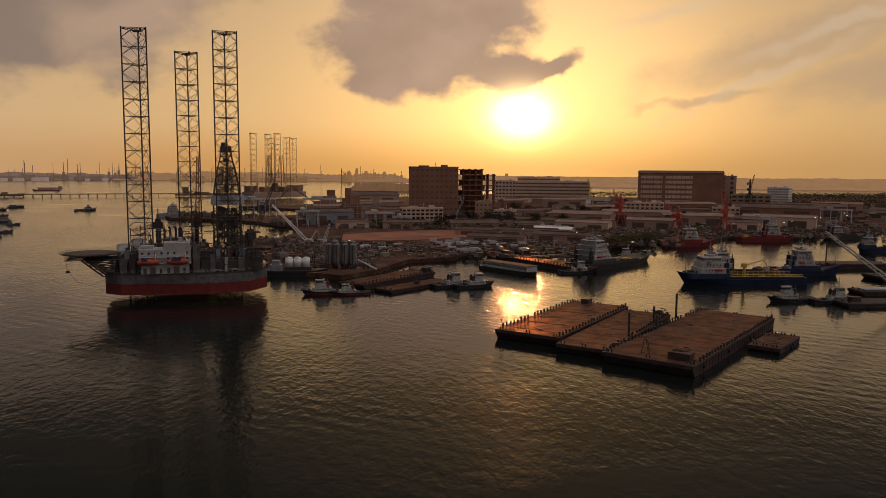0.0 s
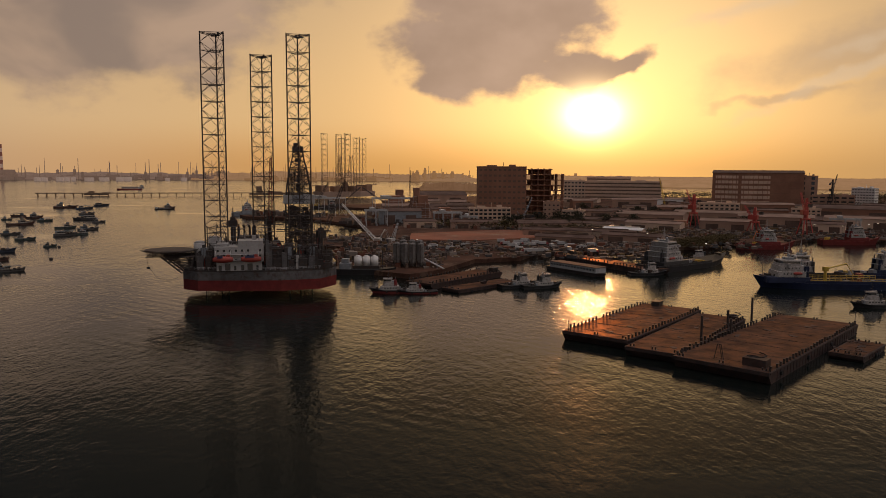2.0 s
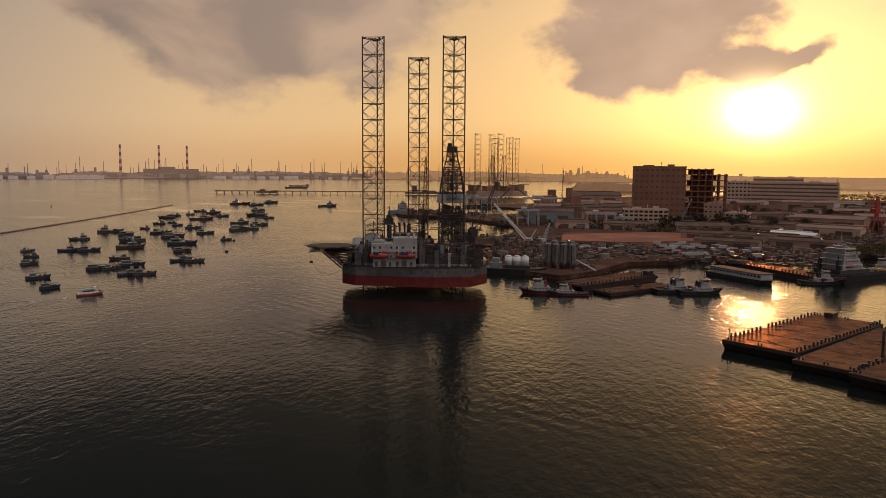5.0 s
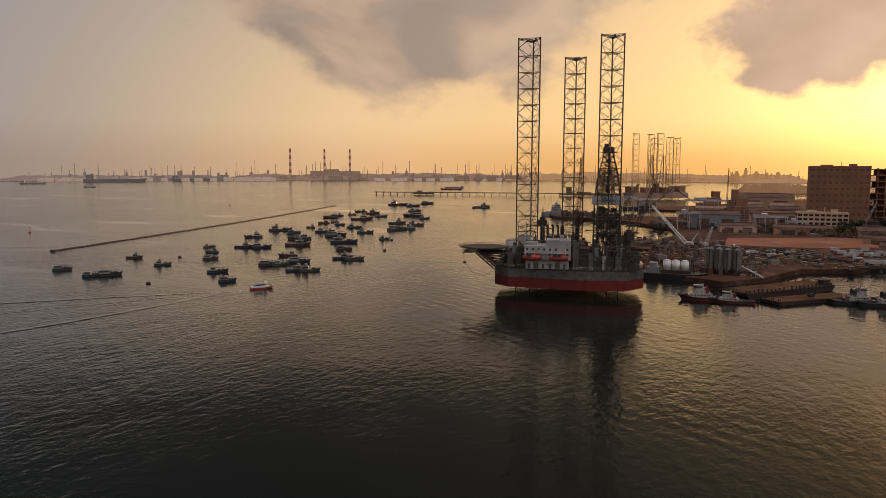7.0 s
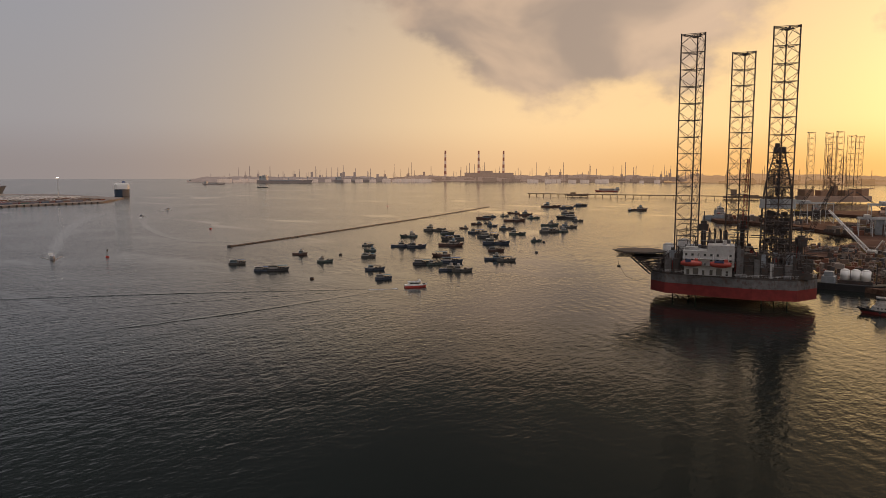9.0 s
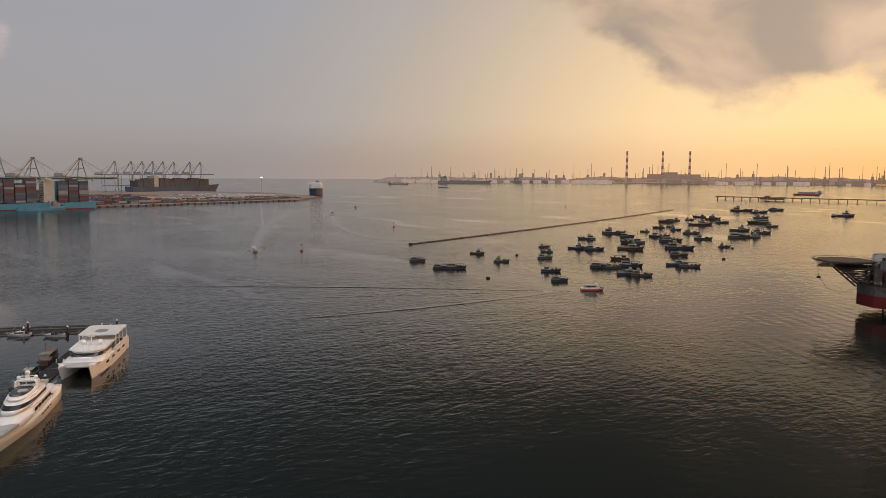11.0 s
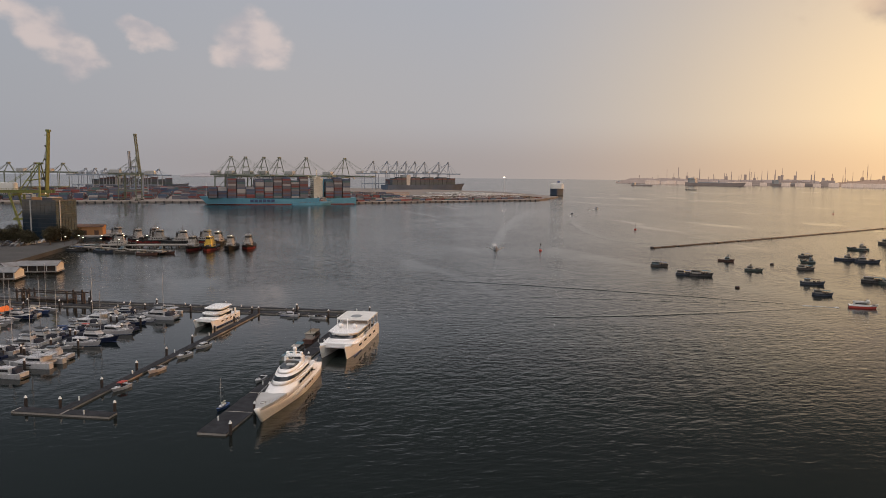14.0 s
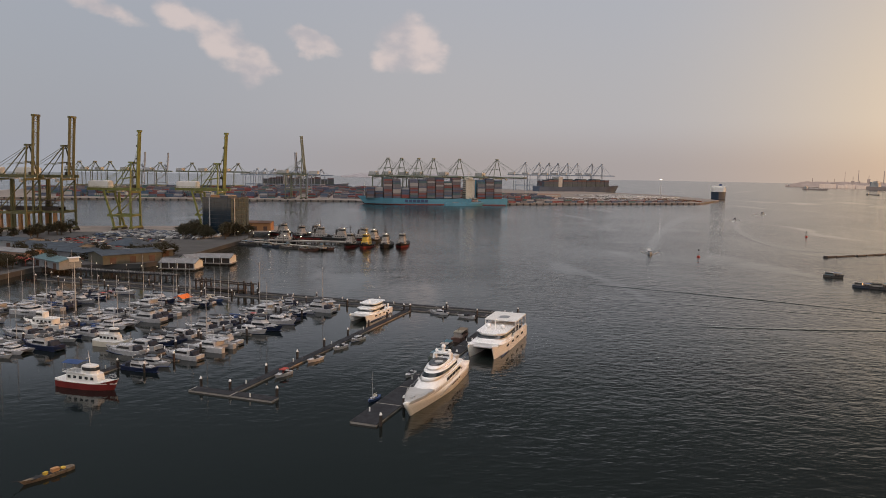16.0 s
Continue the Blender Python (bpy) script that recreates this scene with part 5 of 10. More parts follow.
    tagged(part("deck_clutter", Shape().box(-L * 0.16, -B * 0.2, 1.9, 1.6, 1.2, 1.5, 0, 0.2).box(-L * 0.2, B * 0.22, 1.9, 1.1, 1.4, 1.1, 12, 0.2).box(L * 0.26, B * 0.18, 2.3, 1.0, 1.0, 1.6).bar((L * 0.02, -B * 0.24, 4.4), (L * 0.02, -B * 0.24, 9.6), 0.12).bar((-L * 0.02, B * 0.24, 4.4), (-L * 0.06, B * 0.24, 10.4), 0.12).ball(L * 0.02, 0.9, 9.8, 0.45).ball(L * 0.02, -0.9, 9.7, 0.35).box(-L * 0.01, 0, 6.6, L * 0.06, B * 0.3, 1.2, 0, 0.2).bar((-L * 0.14, -B * 0.18, 1.9), (-L * 0.08, -B * 0.18, 4.6), 0.3), GREY, ob), kind="stuff")
    part("towing_winch", Shape().tube((L * 0.33, -1.1, 3.2), (L * 0.33, 1.1, 3.2), 0.7, n=10).box(L * 0.33, 0, 2.2, 1.8, 2.8, 0.5), STEEL, ob)
    part("tow_hook", Shape().box(-L * 0.24, 0, 1.9, 1.6, 1.2, 1.2, 0, 0.2).bar((-L * 0.3, -B * 0.3, 2.2), (-L * 0.3, B * 0.3, 2.2), 0.2).bar((-L * 0.3, -B * 0.3, 1.9), (-L * 0.3, -B * 0.3, 3.2), 0.2).bar((-L * 0.3, B * 0.3, 1.9), (-L * 0.3, B * 0.3, 3.2), 0.2).bar((-L * 0.3, -B * 0.3, 3.2), (-L * 0.3, B * 0.3, 3.2), 0.2), STEEL, ob)
    ty = Shape().tube((0, -0.16, 0), (0, 0.16, 0), 0.55, n=10).mesh("tyre_fender")
    for i in range(3):
        for v in (-1, 1):
            o = part("tyre_fender", ty, RUBBER, ob)
            o.location = (-L * 0.3 + i * L * 0.22, v * (B / 2 + 0.12), 1.1)
    part("deck_rail", rail_shape([(L * 0.2, -B * 0.33, 4.4), (-L * 0.12, -B * 0.33, 4.4), (-L * 0.12, B * 0.33, 4.4), (L * 0.2, B * 0.33, 4.4)], 1.0, 1.4, 0.035), house, ob)
    return ob


def supply_ship(L, hull, label, crane=None, deck_rail=None, house_l=0.2, tiers=3, name="supply_ship", cat="ship", hx=0.25):
    """An offshore supply ship: house forward, long low working deck aft."""
    ob = thing(name, label, cat)
    B = L * 0.23
    part("hull", hull_shape(L, B, 3.0, 0.2, 3.2, 0.9, 1.5, 0.1), hull, ob)
    part("working_deck", Shape().box(-L * 0.16, 0, 3.02, L * 0.6, B * 0.86, 0.12), RUSTDECK, ob)
    part("bulwark", Shape().box(-L * 0.16, B * 0.46, 3.0, L * 0.62, 0.25, 1.2).box(-L * 0.16, -B * 0.46, 3.0, L * 0.62, 0.25, 1.2), hull, ob)
    part("forecastle", house_shape(L * (hx + 0.02), 3.0, L * (house_l + 0.14), B * 0.88, 2.8, 0.1, 0.0), hull, ob)
    z, l, b = 5.8, L * (house_l + 0.04), B * 0.84
    for i in range(tiers):
        h = part("deck_house", house_shape(L * hx, z, l, b, 2.7, 0.12, 0.06), SHIPWHITE, ob)
        if i == tiers - 1:
            part("window_band", band_shape(L * hx, z, l, b, 2.7, 0.12, 0.06, z + 1.1, z + 2.1), DARKGLASS, h)
        else:
            n = max(4, int(l / 2.2))
            part("port_row", window_row(window_row(Shape(), L * hx - l * 0.4, L * hx + l * 0.3, -b * 0.497, z + 1.2, 0.7, n, 1.2, 0.12), L * hx - l * 0.4, L * hx + l * 0.3, b * 0.497, z + 1.2, 0.7, n, 1.2, 0.12), DARKGLASS, h)
        part("deck_rail", rail_shape([(L * hx - l / 2, -b / 2, z + 2.7), (L * hx + l * 0.36, -b / 2, z + 2.7)], 1.0, 1.6, 0.04), SHIPWHITE, h)
        z += 2.7
        l, b = l * 0.84, b * 0.9
    m = Shape().tube((L * (hx - 0.01), 0, z), (L * (hx - 0.01), 0, z + 8), 0.28, 0.1).bar((L * (hx - 0.01), -2.2, z + 4), (L * (hx - 0.01), 2.2, z + 4), 0.18).bar((L * (hx - 0.01), -1.5, z + 6), (L * (hx - 0.01), 1.5, z + 6), 0.14).box(L * (hx + 0.01), 0, z + 3, 0.4, 2.6, 0.25).ball(L * (hx - 0.05), 1.8, z + 1.1, 0.9)
    for u in (0.5, -0.5):
        m.bar((L * (hx - 0.01) + u, -1.1, z), (L * (hx - 0.01) + u * 0.5, -0.3, z + 5.5), 0.16).bar((L * (hx - 0.01) + u, 1.1, z), (L * (hx - 0.01) + u * 0.5, 0.3, z + 5.5), 0.16)
    part("mast", m, SHIPWHITE, ob)
    x0 = L * hx
    part("bridge_wing", Shape().box(x0 + l * 0.2, 0, z - 2.75, 2.0, B * 0.98, 0.2).box(x0 + l * 0.2, -B * 0.45, z - 2.6, 2.0, 1.5, 1.1, 0, 0.2).box(x0 + l * 0.2, B * 0.45, z - 2.6, 2.0, 1.5, 1.1, 0, 0.2), SHIPWHITE, ob)
    part("monkey_island", Shape().box(x0 - l * 0.05, 0, z, l * 0.45, b * 0.55, 1.0, 0, 0.2).ball(x0 - l * 0.2, -b * 0.25, z + 1.7, 0.8).bar((x0 + l * 0.1, -b * 0.2, z), (x0 + l * 0.1, -b * 0.2, z + 6), 0.08).bar((x0 + l * 0.1, b * 0.2, z), (x0 + l * 0.1, b * 0.2, z + 5), 0.08).box(x0 + l * 0.25, 0.8, z, 0.9, 0.9, 0.8), GREY, ob)
    st = Shape()
    for i in range(tiers):
        zz0, w0 = 5.8 + i * 2.7, L * (house_l + 0.04) * 0.84 ** i
        for v in (-1, 1):
            st.bar((x0 - w0 * 0.55, v * B * 0.25, zz0 - 2.4), (x0 - w0 * 0.38, v * B * 0.25, zz0 + 2.7), 0.3).bar((x0 - w0 * 0.5, v * B * 0.4 * 0.9 ** i, zz0), (x0 - w0 * 0.5, v * B * 0.4 * 0.9 ** i, zz0 + 3.6), 0.16)
        st.box(x0 - w0 * 0.54, 0, zz0 + 2.5, w0 * 0.14, B * 0.8 * 0.9 ** i, 0.14)
    part("aft_stairs", st, GREY, ob)
    for v in (-1, 1):
        part("lifeboat", Shape().loft([[(x0 - L * 0.045 + q * L * 0.022, v * (B * 0.44 + w * math.cos(g)), 7.7 + w * 0.9 * math.sin(g)) for g in [k * math.pi / 4 for k in range(8)]] for q, w in ((-1.5, 0.2), (-1, 0.7), (1, 0.7), (1.5, 0.2))]), LIFEBOAT, ob)
    part("bow_gear", Shape().box(L * 0.39, 0, 5.6, 2.6, 3.2, 1.2, 0, 0.3).tube((L * 0.43, 0, 5.6), (L * 0.43, 0, 11.0), 0.16, 0.08).box(L * 0.35, -B * 0.2, 5.5, 1.4, 1.4, 1.3, 0, 0.2).box(L * 0.35, B * 0.2, 5.5, 1.4, 1.4, 1.3, 0, 0.2), STEEL, ob)
    part("exhaust_stack", Shape().tube((L * (hx - 0.12), -B * 0.3, 11), (L * (hx - 0.125), -B * 0.3, 13), 0.3, n=8).tube((L * (hx - 0.12), B * 0.3, 11), (L * (hx - 0.125), B * 0.3, 13), 0.3, n=8), STEEL, ob)
    for v in (-1, 1):
        part("funnel", Shape().box(L * (hx - 0.12), v * B * 0.3, 5.0, 2.4, 1.5, 6, 0, 0.3, 0.9), hull, ob)
    rng = random.Random(int(L))
    for i in range(6):
        part("deck_cargo", Shape().box(rng.uniform(-0.42, 0.06) * L, rng.uniform(-0.3, 0.3) * B, 3.12, rng.uniform(1.5, 6), rng.uniform(1.2, 2.6), rng.uniform(0.8, 2.6), rng.choice((0, 90)), 0.08), rng.choice((STEEL, GREY, RED, YELLOW, PALEGREY)), ob)
    if crane:
        c = part("deck_crane", Shape().tube((0, B * 0.38, 3), (0, B * 0.38, 9), 0.8, 0.7, 10).box(0, B * 0.38, 9, 2.4, 2, 2, 0, 0.2), crane, ob)
        part("boom", Shape().bar((0, B * 0.38, 10), (-L * 0.16, B * 0.3, 12.5), 0.8).bar((-L * 0.16, B * 0.3, 12.5), (-L * 0.22, B * 0.25, 7), 0.5), crane, c)
    if deck_rail:
        for v in (-1, 1):
            part("cargo_rail", rail_shape([(-L * 0.46, v * B * 0.42, 3.2), (L * 0.1, v * B * 0.42, 3.2)], 2.2, 2.6, 0.13), deck_rail, ob)
    return ob


def motor_yacht(L=13.0, fly=True, top=WHITE, hullm=BOATWHITE):
    ob = thing("motor_yacht", "", "motor boat")
    B = L * 0.3
    part("hull", hull_shape(L, B, 1.15, 0.3, 0.7, 0.92, 0.5, 0.14), hullm, ob)
    part("boot_stripe", hull_shape(L * 0.985, B * 0.94, 0.12, 0.3, 0.0, 0.92, 0.05, 0.02), BLUE, ob)
    c = part("cabin", (lambda p, q: p.add(q.v, q.f))(house_shape(-L * 0.02, 1.1, L * 0.5, B * 0.76, 1.35, 1.1, 0.1), house_shape(L * 0.26, 1.2, L * 0.26, B * 0.5, 0.5, 1.2, 0.2)), BOATWHITE, ob)
    part("window_band", band_shape(-L * 0.02, 1.1, L * 0.5, B * 0.76, 1.35, 1.1, 0.1, 1.55, 2.15), DARKGLASS, c)
    if fly:
        f = part("flybridge", house_shape(-L * 0.06, 2.45, L * 0.34, B * 0.66, 0.7, 0.8, -0.2), BOATWHITE, ob)
        part("windscreen", band_shape(-L * 0.06, 2.45, L * 0.34, B * 0.62, 0.7, 0.8, -0.2, 3.1, 3.45), DARKGLASS, f)
        part("radar_arch", Shape().bar((-L * 0.14, -B * 0.3, 2.6), (-L * 0.2, -B * 0.26, 4.2), 0.16).bar((-L * 0.14, B * 0.3, 2.6), (-L * 0.2, B * 0.26, 4.2), 0.16).bar((-L * 0.2, -B * 0.26, 4.2), (-L * 0.2, B * 0.26, 4.2), 0.18).ball(-L * 0.2, 0, 4.5, 0.3), BOATWHITE, f)
        if top is not WHITE:
            part("bimini", Shape().box(-L * 0.06, 0, 4.3, L * 0.26, B * 0.62, 0.1, 0, 0.3), top, f)
    if top is not WHITE or not fly:
        part("cockpit_canopy", (lambda p: p.add(*(lambda q: (q.v, q.f))(house_shape(L * 0.3, 1.35, L * 0.2, B * 0.42, 0.2, 0.4, 0.2))))(house_shape(-L * 0.33, 1.2, L * 0.2, B * 0.72, 1.15, 0.2, 0.5)), CANVAS, ob, "dark canvas cockpit canopy")
    part("cockpit_sole", Shape().box(-L * 0.37, 0, 1.0, L * 0.2, B * 0.78, 0.2).box(-L * 0.52, 0, 0.25, L * 0.07, B * 0.8, 0.15, 0, 0.1), DECKWOOD, ob)
    part("bow_rail", rail_shape([(L * 0.1, -B * 0.42, 1.3), (L * 0.34, -B * 0.24, 1.55), (L * 0.46, 0, 1.75), (L * 0.34, B * 0.24, 1.55), (L * 0.1, B * 0.42, 1.3)], 0.6, 1.2, 0.025), PALEGREY, ob)
    return ob


def sailing_yacht(L=12.0, mast=16.0, cover=TEAL, hullm=BOATWHITE):
    ob = thing("sailing_yacht", "", "sailing boat")
    B = L * 0.29
    part("hull", hull_shape(L, B, 1.0, 0.36, 0.4, 0.7, 0.5, 0.1), hullm, ob)
    c = part("coach_roof", house_shape(L * 0.04, 1.0, L * 0.42, B * 0.6, 0.55, 1.0, 0.3), BOATWHITE, ob)
    part("window_band", band_shape(L * 0.04, 1.0, L * 0.42, B * 0.6, 0.55, 1.0, 0.3, 1.15, 1.4), DARKGLASS, c)
    part("cockpit", Shape().box(-L * 0.3, 0, 0.98, L * 0.2, B * 0.5, 0.1), DECKWOOD, ob)
    m = part("mast", Shape().tube((L * 0.08, 0, 1.2), (L * 0.08, 0, mast), 0.1, 0.07, 8), PALEGREY, ob)
    part("spreader", Shape().bar((L * 0.08, -1.0, mast * 0.42), (L * 0.08, 1.0, mast * 0.42), 0.08).bar((L * 0.08, -0.8, mast * 0.7), (L * 0.08, 0.8, mast * 0.7), 0.07), PALEGREY, m)
    st = Shape().bar((L * 0.08, 0, mast), (L * 0.49, 0, 1.5), 0.035).bar((L * 0.08, 0, mast), (-L * 0.48, 0, 1.2), 0.035)
    for v in (-1, 1):
        st.bar((L * 0.08, 0, mast), (L * 0.08, v * 1.0, mast * 0.42), 0.03).bar((L * 0.08, v * 1.0, mast * 0.42), (L * 0.06, v * B * 0.46, 1.1), 0.03)
    part("rigging", st, STEEL, m)
    part("boom", Shape().tube((L * 0.07, 0, 2.3), (-L * 0.3, 0, 2.4), 0.08), PALEGREY, ob)
    part("sail_cover", Shape().tube((L * 0.05, 0, 2.55), (-L * 0.29, 0, 2.6), 0.24, 0.16, 8), cover, ob)
    part("spray_hood", house_shape(-L * 0.14, 1.4, 1.6, B * 0.5, 0.7, 0.7, 0.0), cover, ob)
    return ob


def catamaran(L=13.0, B=7.0, mast=18.0):
    ob = thing("sailing_catamaran", "white sailing catamaran at its berth", "catamaran")
    for v in (-1, 1):
        h = part("hull", Shape().add(*(lambda s: ([(x, y + v * (B / 2 - 0.9), z) for x, y, z in s.v], s.f))(hull_shape(L, 1.8, 1.3, 0.36, 0.3, 0.9, 0.5, 0.08))), BOATWHITE, ob)
        part("hull_window", Shape().box(0, v * (B / 2 + 0.0), 0.75, L * 0.26, 0.1, 0.28), DARKGLASS, h)
    part("bridge_deck", Shape().box(-L * 0.06, 0, 0.75, L * 0.66, B - 1.6, 0.6, 0, 0.3), BOATWHITE, ob)
    c = part("saloon", house_shape(-L * 0.08, 1.35, L * 0.42, B * 0.66, 1.2, 0.9, 0.1), BOATWHITE, ob)
    part("window_band", band_shape(-L * 0.08, 1.35, L * 0.42, B * 0.66, 1.2, 0.9, 0.1, 1.7, 2.2), DARKGLASS, c)
    part("hard_top", Shape().box(-L * 0.3, 0, 2.9, L * 0.24, B * 0.6, 0.12, 0, 0.3), BOATWHITE, ob)
    part("trampoline", Shape().box(L * 0.33, 0, 1.1, L * 0.22, B - 2.2, 0.06), STEEL, ob)
    if mast:
        m = part("mast", Shape().tube((L * 0.05, 0, 2.5), (L * 0.05, 0, mast), 0.11, 0.07, 8), PALEGREY, ob)
        part("rigging", Shape().bar((L * 0.05, 0, mast * 0.95), (L * 0.46, 0, 1.5), 0.035).bar((L * 0.05, 0, mast * 0.95), (-L * 0.3, B * 0.45, 1.4), 0.035).bar((L * 0.05, 0, mast * 0.95), (-L * 0.3, -B * 0.45, 1.4), 0.035), STEEL, m)
        part("boom", Shape().tube((L * 0.04, 0, 3.6), (-L * 0.36, 0, 3.8), 0.1).tube((L * 0.02, 0, 3.9), (-L * 0.34, 0, 4.0), 0.25, 0.18), PALEGREY, ob)
    return ob


def runabout(L=6.5, canopy=None):
    ob = thing("speedboat", "", "speedboat")
    B = L * 0.34
    part("hull", hull_shape(L, B, 0.75, 0.34, 0.35, 0.95, 0.3, 0.14), BOATWHITE, ob)
    part("cockpit", Shape().box(-L * 0.14, 0, 0.72, L * 0.5, B * 0.62, 0.08, 0, 0.2).box(-L * 0.1, -B * 0.16, 0.78, 0.6, 0.5, 0.5).box(-L * 0.1, B * 0.16, 0.78, 0.6, 0.5, 0.5), DECKWOOD, ob)
    part("windscreen", band_shape(L * 0.06, 0.75, L * 0.22, B * 0.66, 0.6, 1.0, 0.0, 0.8, 1.25), DARKGLASS, ob)
    part("foredeck", house_shape(L * 0.2, 0.75, L * 0.24, B * 0.6, 0.3, 1.4, 0.2), BOATWHITE, ob)
    part("outboard", Shape().box(-L * 0.52, 0, 0.2, 0.5, 0.45, 1.1, 0, 0.12), BLACK, ob)
    if canopy:
        part("canopy", Shape().box(-L * 0.12, 0, 1.75, L * 0.4, B * 0.72, 0.1, 0, 0.3).bar((-L * 0.28, -B * 0.3, 0.8), (-L * 0.28, -B * 0.3, 1.75), 0.06).bar((-L * 0.28, B * 0.3, 0.8), (-L * 0.28, B * 0.3, 1.75), 0.06).bar((L * 0.06, -B * 0.3, 0.8), (L * 0.06, -B * 0.3, 1.75), 0.06).bar((L * 0.06, B * 0.3, 0.8), (L * 0.06, B * 0.3, 1.75), 0.06), canopy, ob)
    return ob


def sleek_shape(x0, x1, B, z, h, rake, aft=0.2, nf=2.1, lo=0.0, hi=1.0, out=0.0, n=28):
    """A streamlined deck house: rounded, raked front, boxy stern, soft roof edge. lo and hi cut a band out of it."""
    prof = [(0.0, 0.0), (0.45, 0.015), (0.8, 0.05), (0.94, 0.11), (1.0, 0.2)]
    at_k = lambda k: next(a[1] + (b[1] - a[1]) * (k - a[0]) / (b[0] - a[0]) for a, b in zip(prof, prof[1:]) if k <= b[0] + 1e-9)
    ks = [p[0] for p in prof] if (lo, hi) == (0.0, 1.0) else [lo, (lo + hi) / 2, hi]
    rings = []
    for k in ks:
        ins = at_k(k) * B * 0.5 - out
        a, b = x0 + aft * h * k + ins, x1 - rake * h * k - ins
        xm = a + (b - a) * 0.45
        ring = []
        for i in range(n):
            t = 2 * math.pi * i / n
            c, s = math.cos(t), math.sin(t)
            e = nf if c > 0 else 6.0
            ring.append((xm + (b - xm if c > 0 else xm - a) * math.copysign(abs(c) ** (2 / e), c), (B / 2 - ins) * math.copysign(abs(s) ** (2 / max(e, 2.6)), s), z + h * k))
        rings.append(ring)
    return Shape().loft(rings)


def super_yacht(m, L=45.0):
    ob = thing("superyacht", "long white superyacht with stepped decks and raked bow", "yacht", m)
    B = 8.8
    part("hull", hull_shape(L, B, 3.3, 0.32, 1.9, 0.9, 1.2, 0.2, 26, fine=1.8), GELCOAT, ob, "", True)
    part("rubbing_line", Shape().box(-5, B / 2 - 0.02, 2.5, L * 0.56, 0.14, 0.16).box(-5, -B / 2 + 0.02, 2.5, L * 0.56, 0.14, 0.16), PALEGREY, ob)
    part("foredeck", Shape().prism([(9, -3.3), (14.5, -2.5), (19, -1.1), (20.8, 0), (19, 1.1), (14.5, 2.5), (9, 3.3)], 4.0, 4.75), PALEGREY, ob, "grey teak foredeck")
    part("anchor_windlass", Shape().tube((17.2, -0.5, 4.9), (17.2, 0.5, 4.9), 0.3, n=10).box(15.8, 0, 4.7, 1.0, 1.2, 0.4, 0, 0.1), PALEGREY, ob)
    d1 = part("main_deck_house", sleek_shape(-15.5, 15.6, 7.9, 3.3, 2.4, 4.0, nf=1.7), GELCOAT, ob, "", True)
    for v in (-1, 1):
        for i in range(5):
            part("saloon_window", Shape().box(-11.5 + i * 2.6, v * 3.9, 4.3, 1.9, 0.14, 0.85, 0, 0.02), DARKGLASS, d1)
        for i in range(4):
            part("porthole", Shape().box(-10.5 + i * 2.1, v * 4.3, 1.9, 1.0, 0.14, 0.62, 0, 0.04), DARKGLASS, ob)
    part("upper_side_deck", sleek_shape(-18.5, 5.4, 7.8, 5.55, 0.3, 0.3), GELCOAT, ob, "", True)
    d2 = part("bridge_deck_house", sleek_shape(-13.5, 6.4, 6.8, 5.75, 2.0, 2.3), GELCOAT, ob, "", True)
    part("bridge_window_band", sleek_shape(-13.5, 6.4, 6.8, 5.75, 2.0, 2.3, lo=0.35, hi=0.7, out=0.07), DARKGLASS, d2)
    part("sun_deck", sleek_shape(-12.0, 1.6, 6.2, 7.68, 0.2, 0.2), GELCOAT, ob, "", True)
    s = part("sun_deck_coaming", sleek_shape(-9.6, 1.9, 5.2, 7.8, 0.9, 1.6), GELCOAT, ob, "", True)
    part("sun_deck_well", sleek_shape(-6.4, -0.6, 3.4, 8.62, 0.12, 0.0), DECKWOOD, s)
    part("sun_pad", Shape().box(-3.4, 0.4, 8.72, 2.2, 2.0, 0.25, 0, 0.3), PALEGREY, s)
    part("wind_screen", sleek_shape(-7.2, 0.6, 4.3, 8.55, 0.5, 0.6, lo=0.2, hi=0.8), DARKGLASS, s)
    part("sun_deck_floor", sleek_shape(-6.9, 0.2, 4.0, 8.4, 0.25, 0.5), GELCOAT, s)
    a = part("radar_arch", Shape().box(-8.4, 2.3, 8.3, 2.8, 0.6, 1.7, 0, 0.2, 0.82).box(-8.4, -2.3, 8.3, 2.8, 0.6, 1.7, 0, 0.2, 0.82).box(-8.6, 0, 9.9, 2.3, 4.6, 0.4, 0, 0.5), GELCOAT, ob)
    part("radar_mast", Shape().box(-8.8, 0, 10.2, 1.4, 1.0, 1.3, 0, 0.2, 0.7).bar((-8.8, -1.6, 11.1), (-8.8, 1.6, 11.1), 0.16), GELCOAT, a)
    for v in (-1.9, 1.9):
        part("satellite_dome", Shape().ball(-8.6, v, 10.8, 0.5, 1.1), GELCOAT, a, "", True)
    part("top_dome", Shape().ball(-8.8, 0, 12.0, 0.65, 1.1), GELCOAT, a, "", True)
    part("aft_deck", Shape().box(-18.6, 0, 3.32, 7, 7.2, 0.1), DECKWOOD, ob)
    part("swim_platform", Shape().box(-23.2, 0, 0.7, 2.6, 7.0, 0.35, 0, 0.5), DECKWOOD, ob)
    for v in (-1, 1):
        part("deck_rail", rail_shape([(-16, v * 4.1, 3.4), (2, v * 4.2, 3.5), (11, v * 3.2, 4.2), (18.5, v * 1.2, 5.0), (21, v * 0.3, 5.2)], 0.9, 1.5, 0.025), PALEGREY, ob)
        part("upper_rail", rail_shape([(-18.2, v * 3.8, 5.85), (-13.6, v * 3.8, 5.85)], 0.95, 1.0, 0.025), PALEGREY, ob)
